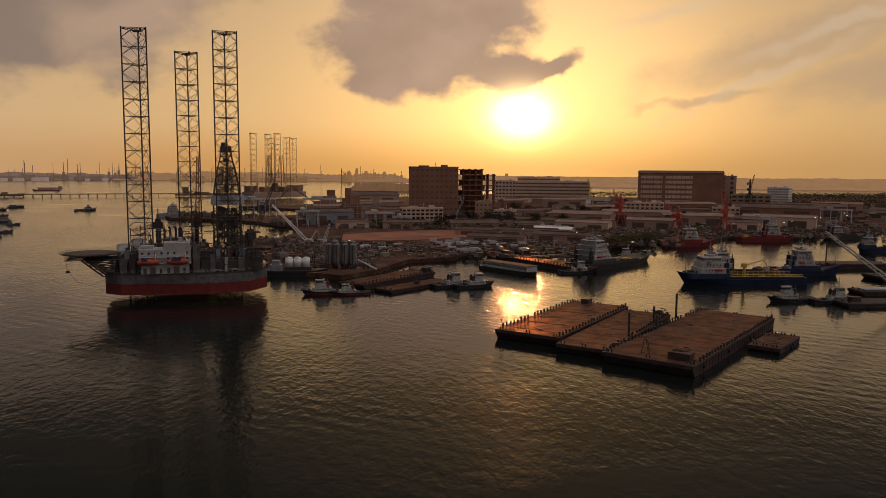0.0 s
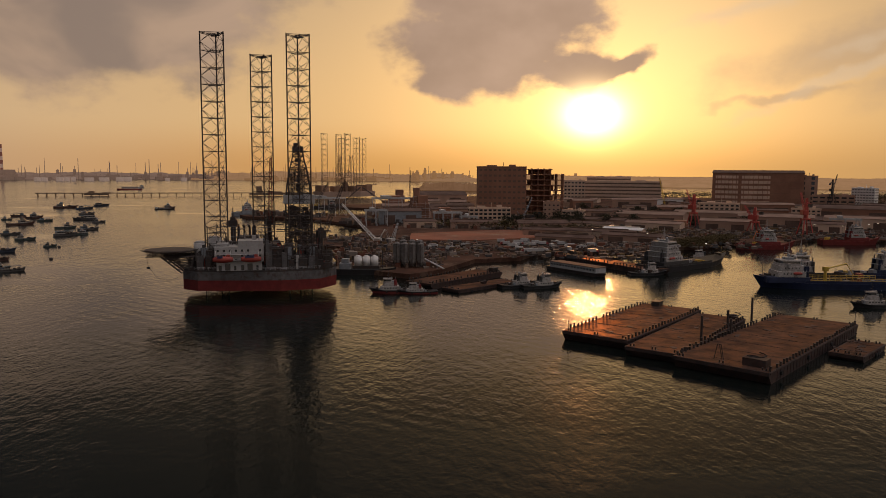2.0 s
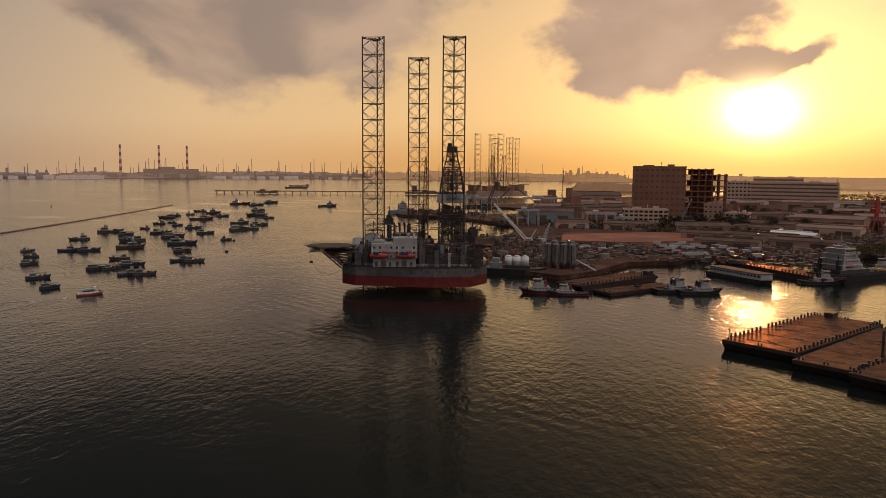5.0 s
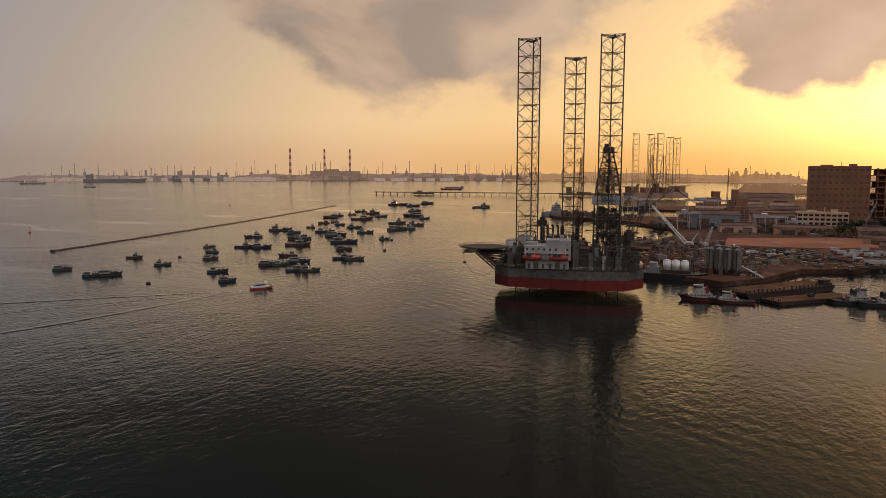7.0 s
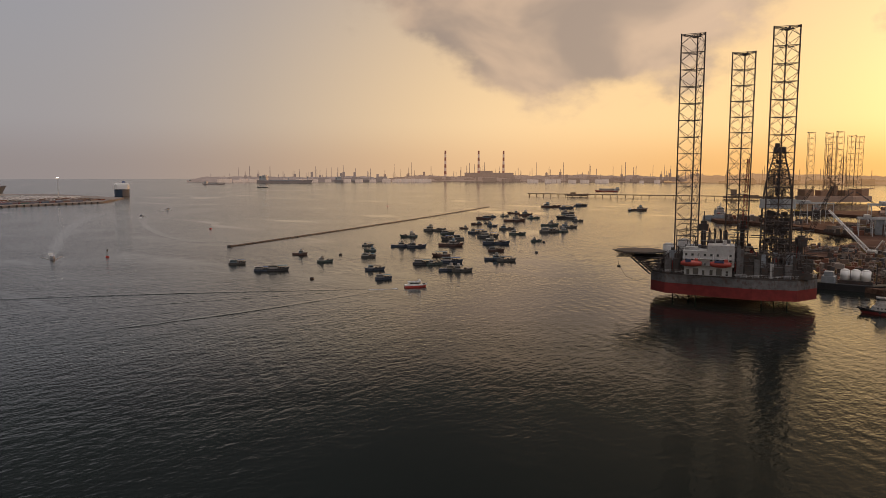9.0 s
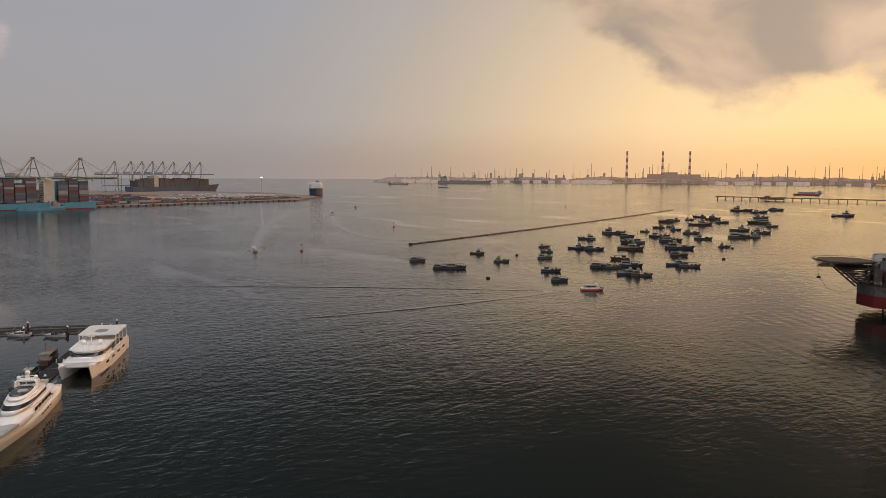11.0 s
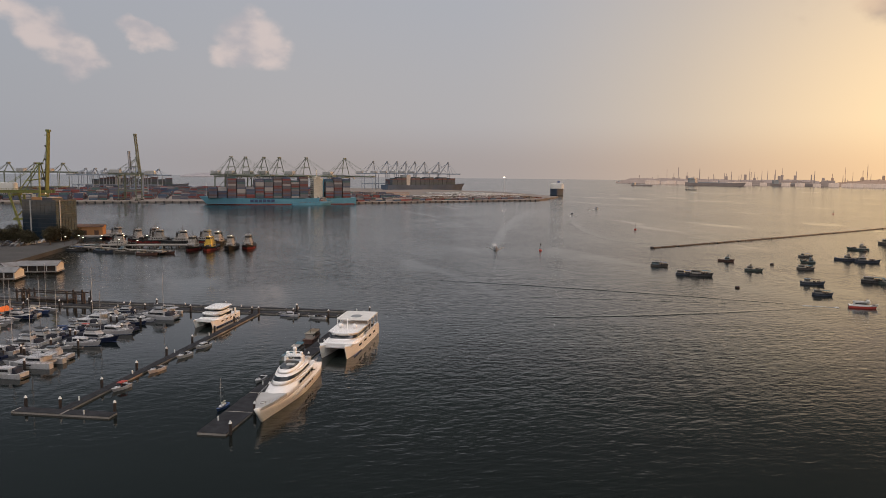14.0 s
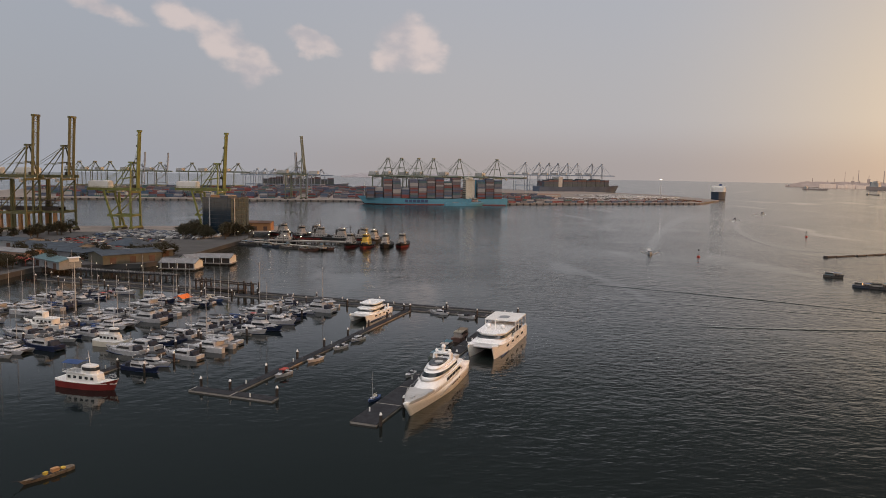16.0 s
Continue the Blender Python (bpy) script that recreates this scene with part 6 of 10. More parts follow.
    part("tender", hull_shape(4.4, 1.7, 0.8, 0.3, 0.3, 0.9, 0.3).box(-0.3, 0, 0.75, 1.8, 1.1, 0.45, 0, 0.2), PALEGREY, ob).location = (-16, 1.2, 6.2)
    return ob


def power_catamaran(m, L, B, decks, label):
    """A tall motor catamaran, bows towards +x."""
    ob = thing("power_catamaran", label, "catamaran", m)
    k = L / 38.0
    for v in (-1, 1):
        sh = hull_shape(L, 3.4 * k, 3.6 * k, 0.2, 1.2 * k, 0.95, 1.0, 0.05, 18)
        part("hull", Shape().add([(x, y + v * (B / 2 - 1.7 * k), z) for x, y, z in sh.v], sh.f), GELCOAT, ob, "", False)
        part("boot_stripe", Shape().box(-L * 0.04, v * (B / 2 - 0.12 * k), 0.05, L * 0.8, 0.14, 0.35), BLUE, ob)
        for i in range(4):
            part("hull_window", Shape().box(-L * 0.3 + i * L * 0.16, v * (B / 2 + 0.0), 2.3 * k, L * 0.07, 0.12, 0.7 * k, 0, 0.02), DARKGLASS, ob)
    part("bridge_deck", Shape().loft([[(x, -B / 2 + 1.2 * k, z), (x, B / 2 - 1.2 * k, z), (x, B / 2 - 0.4 * k, z + 1.7 * k), (x, -B / 2 + 0.4 * k, z + 1.7 * k)] for x, z in ((-L * 0.47, 2.0 * k), (L * 0.3, 2.2 * k), (L * 0.4, 3.2 * k))]), GELCOAT, ob)
    part("fore_coaming", sleek_shape(L * 0.05, L * 0.42, B * 0.9, 3.6 * k, 1.2 * k, 2.2, nf=3.5), GELCOAT, ob, "", True)
    d = part("saloon_house", sleek_shape(-L * 0.26, L * 0.31, B * 0.86, 3.7 * k, 2.9 * k, 1.2, nf=3.2), GELCOAT, ob, "", True)
    part("front_window_band", sleek_shape(-L * 0.1, L * 0.31, B * 0.86, 3.7 * k, 2.9 * k, 1.2, nf=3.2, lo=0.5, hi=0.78, out=0.08), DARKGLASS, d)
    part("brow", Shape().prism([(-L * 0.26, -B * 0.45), (L * 0.17, -B * 0.43), (L * 0.24, -B * 0.2), (L * 0.25, 0), (L * 0.24, B * 0.2), (L * 0.17, B * 0.43), (-L * 0.26, B * 0.45)], 6.55 * k, 6.85 * k), GELCOAT, d)
    for v in (-1, 1):
        part("side_opening", Shape().box(-L * 0.12, v * B * 0.435, 4.6 * k, L * 0.16, 0.14, 1.5 * k), DARKGLASS, d)
    if decks > 2:
        part("aft_deck_floor", Shape().box(-L * 0.28, 0, 3.7 * k, L * 0.36, B * 0.94, 0.25), DECKWOOD, ob)
        r = part("aft_canopy", Shape().box(-L * 0.29, 0, 8.4 * k, L * 0.36, B * 0.98, 0.35 * k, 0, 0.6), WHITE, ob, "flat white canopy over the aft deck")
        part("canopy_hatch", Shape().box(-L * 0.25, 0, 8.76 * k, L * 0.12, B * 0.3, 0.06, 0, 1.0), GREY, r)
        for x in (-0.455, -0.34, -0.22, -0.12):
            for v in (-1, 1):
                part("canopy_post", Shape().bar((x * L, v * B * 0.46, 3.8 * k), (x * L, v * B * 0.46, 8.4 * k), 0.3), GELCOAT, r)
        part("aft_bar", Shape().box(-L * 0.36, 0, 3.9 * k, L * 0.1, B * 0.5, 1.4 * k, 0, 0.2).box(-L * 0.2, 0, 3.9 * k, L * 0.08, B * 0.66, 2.6 * k, 0, 0.2), ORANGEWALL, r)
        part("deck_rail", rail_shape([(-L * 0.47, -B * 0.47, 3.9 * k), (-L * 0.47, B * 0.47, 3.9 * k)], 1.0, 1.4, 0.04), PALEGREY, ob)
        for v in (-1, 1):
            part("side_bulwark", Shape().box(-L * 0.25, v * B * 0.48, 3.6 * k, L * 0.44, 0.3, 1.2 * k), GELCOAT, ob)
    else:
        d2 = part("upper_house", sleek_shape(-L * 0.24, L * 0.17, B * 0.74, 6.85 * k, 2.4 * k, 1.1, nf=3.0), GELCOAT, ob, "", True)
        part("upper_window_band", sleek_shape(-L * 0.24, L * 0.17, B * 0.74, 6.85 * k, 2.4 * k, 1.1, nf=3.0, lo=0.35, hi=0.7, out=0.08), DARKGLASS, d2)
        part("upper_roof", Shape().box(-L * 0.08, 0, 9.25 * k, L * 0.46, B * 0.8, 0.25 * k, 0, 0.8), GELCOAT, d2)
        for v in (-1, 1):
            part("aft_column", Shape().box(-L * 0.38, v * B * 0.4, 2.2, 0.6, 0.5, 6.6 * k - 2.2), GELCOAT, ob)
    part("mast", Shape().tube((L * 0.05, 0, 6.8 * k), (L * 0.04, 0, 11.2 * k), 0.2, 0.1).bar((L * 0.04, -0.9, 9.6 * k), (L * 0.04, 0.9, 9.6 * k), 0.14), GELCOAT, ob)
    for v in (-2.2, 2.2):
        part("satellite_dome", Shape().ball(L * 0.04, v * k, 7.8 * k, 0.8 * k, 1.1), GELCOAT, ob)
    return ob

# ---------------------------------------------------------------- the anchorage
ANCHORED_1 = [(-381, 256, 8.7), (-345, 248, 7.9), (-340, 255, 10.5), (-393, 313, 8.5), (-350, 298, 8.4), (-401, 383, 6.8), (-375, 360, 6.4), (-348, 333, 8.1), (-300, 292, 9.6), (-271, 270, 6.4), (-430, 458, 12.5), (-379, 395, 11.7), (-367, 400, 12.3), (-456, 522, 17.8), (-425, 504, 11.0), (-386, 463, 16.3), (-355, 425, 15.8), (-317, 369, 10.3)]
ANCHORED_2 = [(-297, 329, 10.0), (-291, 333, 8.7), (-290, 348, 11.6), (-267, 318, 10.0), (-260, 321, 9.9), (-453, 561, 7.5), (-478, 613, 10.5), (-476, 630, 6.5), (-450, 604, 9.0), (-528, 690, 15.6), (-542, 722, 12.2), (-410, 528, 15.0), (-378, 502, 15.9), (-338, 459, 17.8), (-308, 418, 9.9), (-278, 376, 11.1), (-269, 376, 10.2), (-417, 583, 12.8)]
ANCHORED_3 = [(-376, 542, 12.6), (-538, 747, 8.9), (-566, 805, 13.9), (-531, 779, 19.5), (-488, 737, 13.0), (-479, 685, 21.1), (-327, 498, 5.6), (-625, 991, 26.0), (-585, 972, 20.0), (-607, 1053, 19.5), (-511, 853, 16.0), (-461, 764, 20.8), (-424, 729, 11.0), (-412, 652, 15.7), (-369, 583, 15.1), (-363, 592, 12.1), (-382, 639, 15.1), (-479, 995, 23.3)]
MODELS = [bumboat(18.0, v) for v in range(4)]
LABELS = ["dark low harbour work boat with a cabin aft", "dark wooden bumboat with an awning amidships", "work boat with a tall wheelhouse and cluttered deck", "old bumboat with a long cabin and faded tarpaulin"]
for ob, lab in zip(MODELS, LABELS):
    tagged(ob, lab, group="boats at anchor")
rng = random.Random(11)
used = set()
for i, (x, y, l) in enumerate(ANCHORED_1 + ANCHORED_2 + ANCHORED_3):
    v = rng.randrange(4)
    k = max(9.0, l * 1.2) / 18.0
    turn = 48 + rng.uniform(-14, 14) + (180 if rng.random() < 0.35 else 0)
    m = at(x, y, 0, turn) @ Matrix.Diagonal((k, k * rng.uniform(0.95, 1.15), k ** 0.6, 1))
    if v not in used:
        MODELS[v].matrix_basis = m
        used.add(v)
    else:
        copy_thing(MODELS[v], m).scale = (k, k * 1.05, k ** 0.6)

# a passenger launch under way, and its wake
def launch(m):
    ob = thing("passenger_launch", "red and white passenger launch with a long cabin", "boat", m)
    part("hull", hull_shape(14, 3.8, 1.2, 0.24, 0.9, 0.85, 0.5), BRIGHTRED, ob)
    part("white_band", hull_shape(14.1, 3.86, 1.26, 0.24, 0.9, 0.85, 0.5, low=0.9), WHITE, ob)
    c = part("cabin", house_shape(-1.2, 1.2, 7.5, 3.0, 1.9, 0.3, 0.1), WHITE, ob)
    part("window_band", band_shape(-1.2, 1.2, 7.5, 3.0, 1.9, 0.3, 0.1, 1.9, 2.6), DARKGLASS, c)
    part("roof", Shape().box(-1.2, 0, 3.1, 8, 3.3, 0.15, 0, 0.4), PALEGREY, c)
    part("wheelhouse", house_shape(2.2, 2.4, 2.2, 2.2, 1.7, 0.3, 0.0), WHITE, ob)
    part("mast", Shape().tube((1.5, 0, 3.2), (1.5, 0, 6.5), 0.07, 0.04).box(4.8, 0, 1.5, 1.2, 1.6, 0.5), STEEL, ob)


launch(at(-241.0, 262.0, 0, 56.0) @ Matrix.Diagonal((0.8, 0.8, 0.85, 1)))


def ridge(name, label, pts, w, h):
    """A low wake wave: a smooth ridge on the water."""
    s, rings = Shape(), []
    for i, (p, q) in enumerate(zip(pts, pts[1:] + [pts[-1]])):
        p, q = Vector((*p, 0)), Vector((*q, 0))
        d = (q - p).normalized() if (q - p).length else d
        side = Vector((-d.y, d.x, 0))
        k = math.sin(math.pi * min(1.0, (i + 0.3) / len(pts) * 1.1)) ** 0.5 if i < len(pts) - 1 else 0.0
        rings.append([p + side * (w * u) + Vector((0, 0, h * k * z - 0.02)) for u, z in ((-1.6, 0.0), (-0.8, 0.25), (-0.3, 0.85), (0, 1.0), (0.3, 0.8), (0.8, 0.1), (1.2, -0.05), (1.8, 0.0))])
    s.loft(rings, closed=False, caps=False)
    ob = solid(name, s, WATER, label, "wake", kind="structure")
    ob.data.polygons.foreach_set("use_smooth", [True] * len(ob.data.polygons))


def wake_arm(x0, y0, x1, y1, bend, w, h):
    n = 40
    dx, dy = x1 - x0, y1 - y0
    L = math.hypot(dx, dy)
    ridge("wake_wave", "low wake wave trailing behind a passing boat", [(x0 + dx * i / n - dy / L * bend * math.sin(math.pi * i / n), y0 + dy * i / n + dx / L * bend * math.sin(math.pi * i / n)) for i in range(n + 1)], w, h)


wake_arm(-246, 250, -390, 60, -6, 2.4, 0.2)
wake_arm(-247, 247, -262, 96, 6, 2.2, 0.16)
wake_arm(-250, 244, -330, 70, 0, 1.6, 0.1)
FOAM = mat("wake_foam", (0.62, 0.62, 0.6), 0.8, var=0.25, scale=0.6, fine=3, col2=(0.06, 0.06, 0.055), patch=(0.42, 0.6))
solid("wake_foam", Shape().prism([(-3, -0.5), (0, -1.6), (0, 1.6), (-3, 0.5)], -0.1, 0.12).prism([(-14, -0.9), (-3, -0.6), (-3, 0.6), (-14, 0.9)], -0.1, 0.07), FOAM, "white foam behind the passenger launch", "wake", at(-244, 252, 0, 56), kind="stuff")
RUN = motor_yacht(11, False)
tagged(RUN, "white motor launch running out to sea", group="running launches")
RUN.matrix_basis = at(-490, 193.7, 0, -20)
copy_thing(RUN, at(-864, 447, 0, 150))
copy_thing(RUN, at(-993, 554, 0, 140))
for x, y, a, k in ((-490, 193.7, -20, 1.0), (-864, 447, 150, 1.0), (-993, 554, 140, 1.4)):
    c, s = math.cos(radians(a)), math.sin(radians(a))
    sh = Shape()
    for v in (-1, 1):
        sh.prism([(4, v * 1.2), (-14, v * 5.2), (-15, v * 6.4), (3, v * 1.9)][::v], -0.1, 0.15)
    sh.prism([(-40, -1.6), (-5, -1.0), (-5, 1.0), (-40, 1.6)], -0.1, 0.06)
    solid("wake_foam", sh, FOAM, "white foam wake of a running launch", "wake", at(x, y, 0, a) @ Matrix.Diagonal((k, k, 1, 1)), kind="stuff")


TRAIL = mat("slick_wake_water", (0.035, 0.036, 0.036), 0.16, var=0.3, scale=0.05, fine=0.5, spec=0.6)


def wake_trail(pts, w0, w1):
    """A ribbon of churned, paler water along a smooth line."""
    line = []
    for i in range(len(pts) - 1):
        p0, p1, p2, p3 = (Vector(pts[max(0, min(len(pts) - 1, i + k))]) for k in (-1, 0, 1, 2))
        for j in range(10):
            t = j / 10
            line.append(0.5 * (2 * p1 + (p2 - p0) * t + (2 * p0 - 5 * p1 + 4 * p2 - p3) * t * t + (3 * p1 - p0 - 3 * p2 + p3) * t ** 3))
    rings = []
    for i, p in enumerate(line[:-1]):
        d = (line[i + 1] - p).normalized()
        k = i / len(line)
        w = (w0 + (w1 - w0) * k) * (0.8 + 0.5 * noise.noise(Vector((i * 0.31, w0, 0.0)))) * min(1.0, (1 - k) * 4)
        rings.append([(p.x - d.y * w * u, p.y + d.x * w * u, 0.05) for u in (-1, -0.3, 0.3, 1)])
    solid("wake_trail", Shape().loft(rings, closed=False, caps=False), TRAIL, "pale churned trail left by a fast launch", "wake", kind="structure")


wake_trail([(-500, 196), (-527, 209), (-620, 251), (-753, 318), (-889, 396), (-1024, 499), (-1134, 614)], 2.5, 12.0)
wake_trail([(-864, 447), (-834, 431), (-700, 367), (-604, 331), (-540, 317), (-509, 325), (-495, 355)], 3.0, 7.0)


def buoy(m, tall=True):
    ob = thing("navigation_buoy", "dark steel channel buoy floating upright", "buoy", m, "channel buoys")
    part("float", Shape().tube((0, 0, -0.5), (0, 0, 0.7), 1.1, 1.1, 12).tube((0, 0, 0.7), (0, 0, 1.0), 1.1, 0.5, 12), BRIGHTRED if tall else STEEL, ob)
    if tall:
        s = Shape()
        for a in range(3):
            u, w = math.cos(a * 2.1), math.sin(a * 2.1)
            s.bar((u * 0.8, w * 0.8, 0.9), (u * 0.25, w * 0.25, 4.2), 0.12)
        part("cage", s.box(0, 0, 4.2, 0.7, 0.7, 0.9, 0, 0.15), STEEL, ob)
    return ob


for x, y in ((-473.8, 221.1), (-631, 395), (-829, 835)):
    buoy(at(x, y))
for x, y in ((-299.5, 245.8), (-281.6, 428.9), (-318.7, 495.4), (-372, 330), (-420, 455)):
    buoy(at(x, y), False)

# floating boom: a chain of pipe floats
boom = thing("floating_boom", "long dark chain of floating boom pipes across the water", "floating boom")
seg_me = Shape().tube((-4.6, 0, 0.1), (4.6, 0, 0.1), 0.75, n=8).tube((4.4, 0, 0.1), (5.2, 0, 0.1), 0.3, n=6).mesh("boom_float")
a0, a1 = Vector((-472.8, 311.2, 0)), Vector((-700, 930, 0))
n = int((a1 - a0).length / 9.8)
rng = random.Random(4)
for i in range(n):
    k = (i + 0.5) / n
    p = a0.lerp(a1, k)
    off = 7 * math.sin(k * 3.1) + rng.uniform(-0.4, 0.4)
    o = part("boom_float", seg_me, STEEL, boom)
    o.matrix_basis = at(p.x + off * 0.94, p.y + off * 0.34, 0.0, math.degrees(math.atan2(a1.y - a0.y, a1.x - a0.x)) + rng.uniform(-2, 2))
part("end_float", Shape().tube((0, 0, -0.4), (0, 0, 1.2), 1.8, 1.6, 12), STEEL, boom).location = a0

# far craft lying off the oil terminal
# Ship colour with emission added to stand for haze over the water.
HAZESHIP = distant("ship_haze_glow", (0.16, 0.135, 0.125), (0.24, 0.185, 0.16), 0.2)


def tanker(m, L, material, label):
    ob = thing("tanker_ship", label, "ship", m, "far ships at anchor")
    B = L * 0.17
    part("hull", hull_shape(L, B, L * 0.045, 0.14, L * 0.02, 0.9, 2), material, ob)
    part("superstructure", Shape().box(-L * 0.38, 0, L * 0.045, L * 0.1, B * 0.8, L * 0.07, 0, 0.5).box(-L * 0.37, 0, L * 0.115, L * 0.06, B * 1.0, L * 0.02, 0, 0.5), PALEGREY, ob)
    part("funnel", Shape().box(-L * 0.45, 0, L * 0.045, L * 0.035, B * 0.3, L * 0.08, 0, 0.5), GREY, ob)
    part("deck_piping", Shape().box(0, 0, L * 0.045, L * 0.6, B * 0.1, L * 0.012).tube((L * 0.05, 0, L * 0.045), (L * 0.05, 0, L * 0.11), L * 0.006).tube((L * 0.4, 0, L * 0.05), (L * 0.4, 0, L * 0.12), L * 0.005), GREY, ob)
    return ob


for x, y, L, turn, ma in ((-2583, 1640, 92, 32, HAZESHIP), (-3200, 1930, 70, 30, HAZESHIP), (-2694, 2070, 250, 37, HAZESHIP), (-2712, 2504, 200, 47, HAZESHIP), (-2014, 1456, 36, 36, STEEL), (-1079, 2034, 62, 208, HAZESHIP), (-987, 1844, 62, 208, RED), (-473, 976, 26, 26, STEEL), (-2560, 3020, 150, 50, HAZESHIP), (-3050, 2300, 130, 40, HAZESHIP)):
    tanker(at(x, y, 0, turn), L, ma, "grey coastal tanker lying at anchor far off" if L < 100 else "long dark tanker alongside the far terminal")


# a low sampan near the marina, and small craft running out to sea
SAMPANWOOD = mat("weathered_boat_wood", (0.17, 0.13, 0.09), 0.8, var=0.3, scale=1.5, fine=8, col2=(0.07, 0.05, 0.04), patch=(0.45, 0.65))


def sampan(m):
    ob = thing("sampan", "narrow weathered wooden sampan with yellowish gear", "boat", m)
    part("hull", hull_shape(10, 1.7, 0.55, 0.3, 0.35, 0.6, 0.3), SAMPANWOOD, ob)
    part("hold", Shape().box(-0.2, 0, 0.5, 6.5, 1.2, 0.12), DECKWOOD, ob)
    part("engine_box", Shape().box(-1.5, 0, 0.6, 1.4, 0.9, 0.6, 0, 0.1), ORANGEWALL, ob)
    part("thwart", Shape().box(1.6, 0, 0.6, 0.3, 1.4, 0.1), DECKWOOD, ob)
    part("gear", Shape().box(0.3, 0.1, 0.6, 0.8, 0.7, 0.45, 20, 0.1).box(-3, 0, 0.6, 0.8, 0.8, 0.3, 0, 0.1), YELLOW, ob)
    part("bow_pole", Shape().bar((4.4, 0, 0.8), (6.2, 0, 1.3), 0.1), DECKWOOD, ob)


sampan(at(-134.3, -56.8, 0, -38))
# ---------------------------------------------------------------- the marina
def berth(s, n, turn=0.0, z=0.0):
    """A pose in the marina's grid: s outwards along the pontoons, n across them."""
    c, k = math.cos(radians(155)), math.sin(radians(155))
    c2, k2 = math.cos(radians(65)), math.sin(radians(65))
    return at(s * c + n * c2, s * k + n * k2, z, 155 + turn)


def pile_mesh():
    return Shape().tube((0, 0, -3), (0, 0, 2.5), 0.36, n=10).mesh("pile"), Shape().tube((0, 0, 2.5), (0, 0, 3.1), 0.4, 0.1, 10).mesh("pile_cap")


PILE, CAP = pile_mesh()


def pontoon(s0, s1, n, width, label="floating grey pontoon walkway with mooring piles", across=False, piles=16.0, side=1):
    """A floating walkway; along s, or across it."""
    L = abs(s1 - s0)
    mid = (s0 + s1) / 2
    m = berth(n, mid, 90) if across else berth(mid, n, 0)
    ob = thing("pontoon", label, "pontoon", m, "marina pontoons")
    k = max(1, round(L / 12))
    fl = Shape().box(0, 0, -0.5, L / k - 0.12, width, 0.95).mesh("float")
    dk = Shape()
    for j in range(int((L / k - 0.2) / 0.6)):
        dk.box(-L / k / 2 + 0.35 + j * 0.6, 0, 0.45, 0.55, width + 0.06, 0.07)
    dk = dk.mesh("decking")
    for i in range(k):
        x = -L / 2 + (i + 0.5) * L / k
        f = part("float", fl, CONCRETE, ob)
        f.location.x = x
        part("decking", dk, DECKWOOD, f)
        if i % 2 == 0:
            part("service_post", Shape().box(0.5, width * 0.3, 0.5, 0.3, 0.3, 1.0, 0, 0.05), WHITE, f)
    np_ = max(2, round(L / piles))
    for i in range(np_):
        p = part("pile", PILE, STEEL, ob)
        p.location = (-L / 2 + 1 + i * (L - 2) / (np_ - 1), side * (width / 2 + 0.6), 0)
        part("pile_cap", CAP, WHITE, p, "white conical pile cap")
    return ob


pontoon(172, 268, -68.6, 4.2, "floating pontoon with dark decking", piles=14, side=-1)
pontoon(143, 171.8, -67.4, 6.4, "broad pontoon head with dark decking", piles=11, side=-1)
pontoon(152.4, 269, -107, 2.4, piles=15)
pontoon(-118, -94, 150.6, 3.2, "pontoon cross head with tall piles", True, 14, -1)
pontoon(150, 268, -150, 2.4, piles=20)
pontoon(150, 262, -197, 2.4, piles=20)
pontoon(165, 258, -243, 2.4, piles=22)
# breakwater walkway along the harbour side
pontoon(-300, -64, 271, 3.8, "long dark floating breakwater walkway with a double rail of piles", True, 13, 1)
pontoon(-300, -64, 279.5, 2.6, "outer floating breakwater beam", True, 26, 1)
for k in range(9):
    pontoon(-150 + 0, -139, 160 + k * 12.0, 0.9, "narrow finger pontoon between berths", True, 30)

super_yacht(berth(170.4, -61.0, 183) @ Matrix.Diagonal((1, 0.93, 0.84, 1)), 45)
power_catamaran(berth(226, -59.6, 180) @ Matrix.Diagonal((1, 1, 0.84, 1)), 39, 11.0, 3, "large white motor catamaran with a canopied aft deck")
power_catamaran(berth(251.5, -115.6, 180), 23, 8.4, 2, "white double-deck motor catamaran beside a pontoon")

YACHTS = [motor_yacht(13, True), motor_yacht(12, False), motor_yacht(14, True, BLACK), motor_yacht(13, True, BLACK, NAVY)]
for ob, lab in zip(YACHTS, ("white motor yacht with a flybridge, berthed", "low white sports cruiser with dark windows, berthed", "white motor yacht with a black bimini, berthed", "dark-hulled motor yacht with a black bimini, berthed")):
    tagged(ob, lab, group="marina boats")
SAILS = [sailing_yacht(12, 17), sailing_yacht(13, 20, BLACK), sailing_yacht(10.5, 13.5, CREAM, BLUE)]
for ob, lab in zip(SAILS, ("white sailing yacht with a blue sail cover", "white sailing yacht with a tall mast and black sail cover", "dark blue sailing yacht with a cream sail cover")):
    tagged(ob, lab, group="marina boats")
CAT = tagged(catamaran(), group="marina boats")
RUNS = [runabout(6.5), runabout(6.5, BRIGHTRED)]
tagged(RUNS[0], "small white open speedboat at a pontoon", group="marina boats")
tagged(RUNS[1], "small white speedboat under a red canopy", group="marina boats")
placed = {}


def moor(model, s, n, turn, k=1.0):
    """Puts a model at its berth, and copies of it at all later ones."""
    m = berth(s, n, turn)
    if model.name in placed:
        ob = copy_thing(model, m)
        ob.scale = (k, k, k)
        return ob
    placed[model.name] = 1
    model.matrix_basis = m @ Matrix.Diagonal((k, k, k, 1))
    return model


rng = random.Random(21)
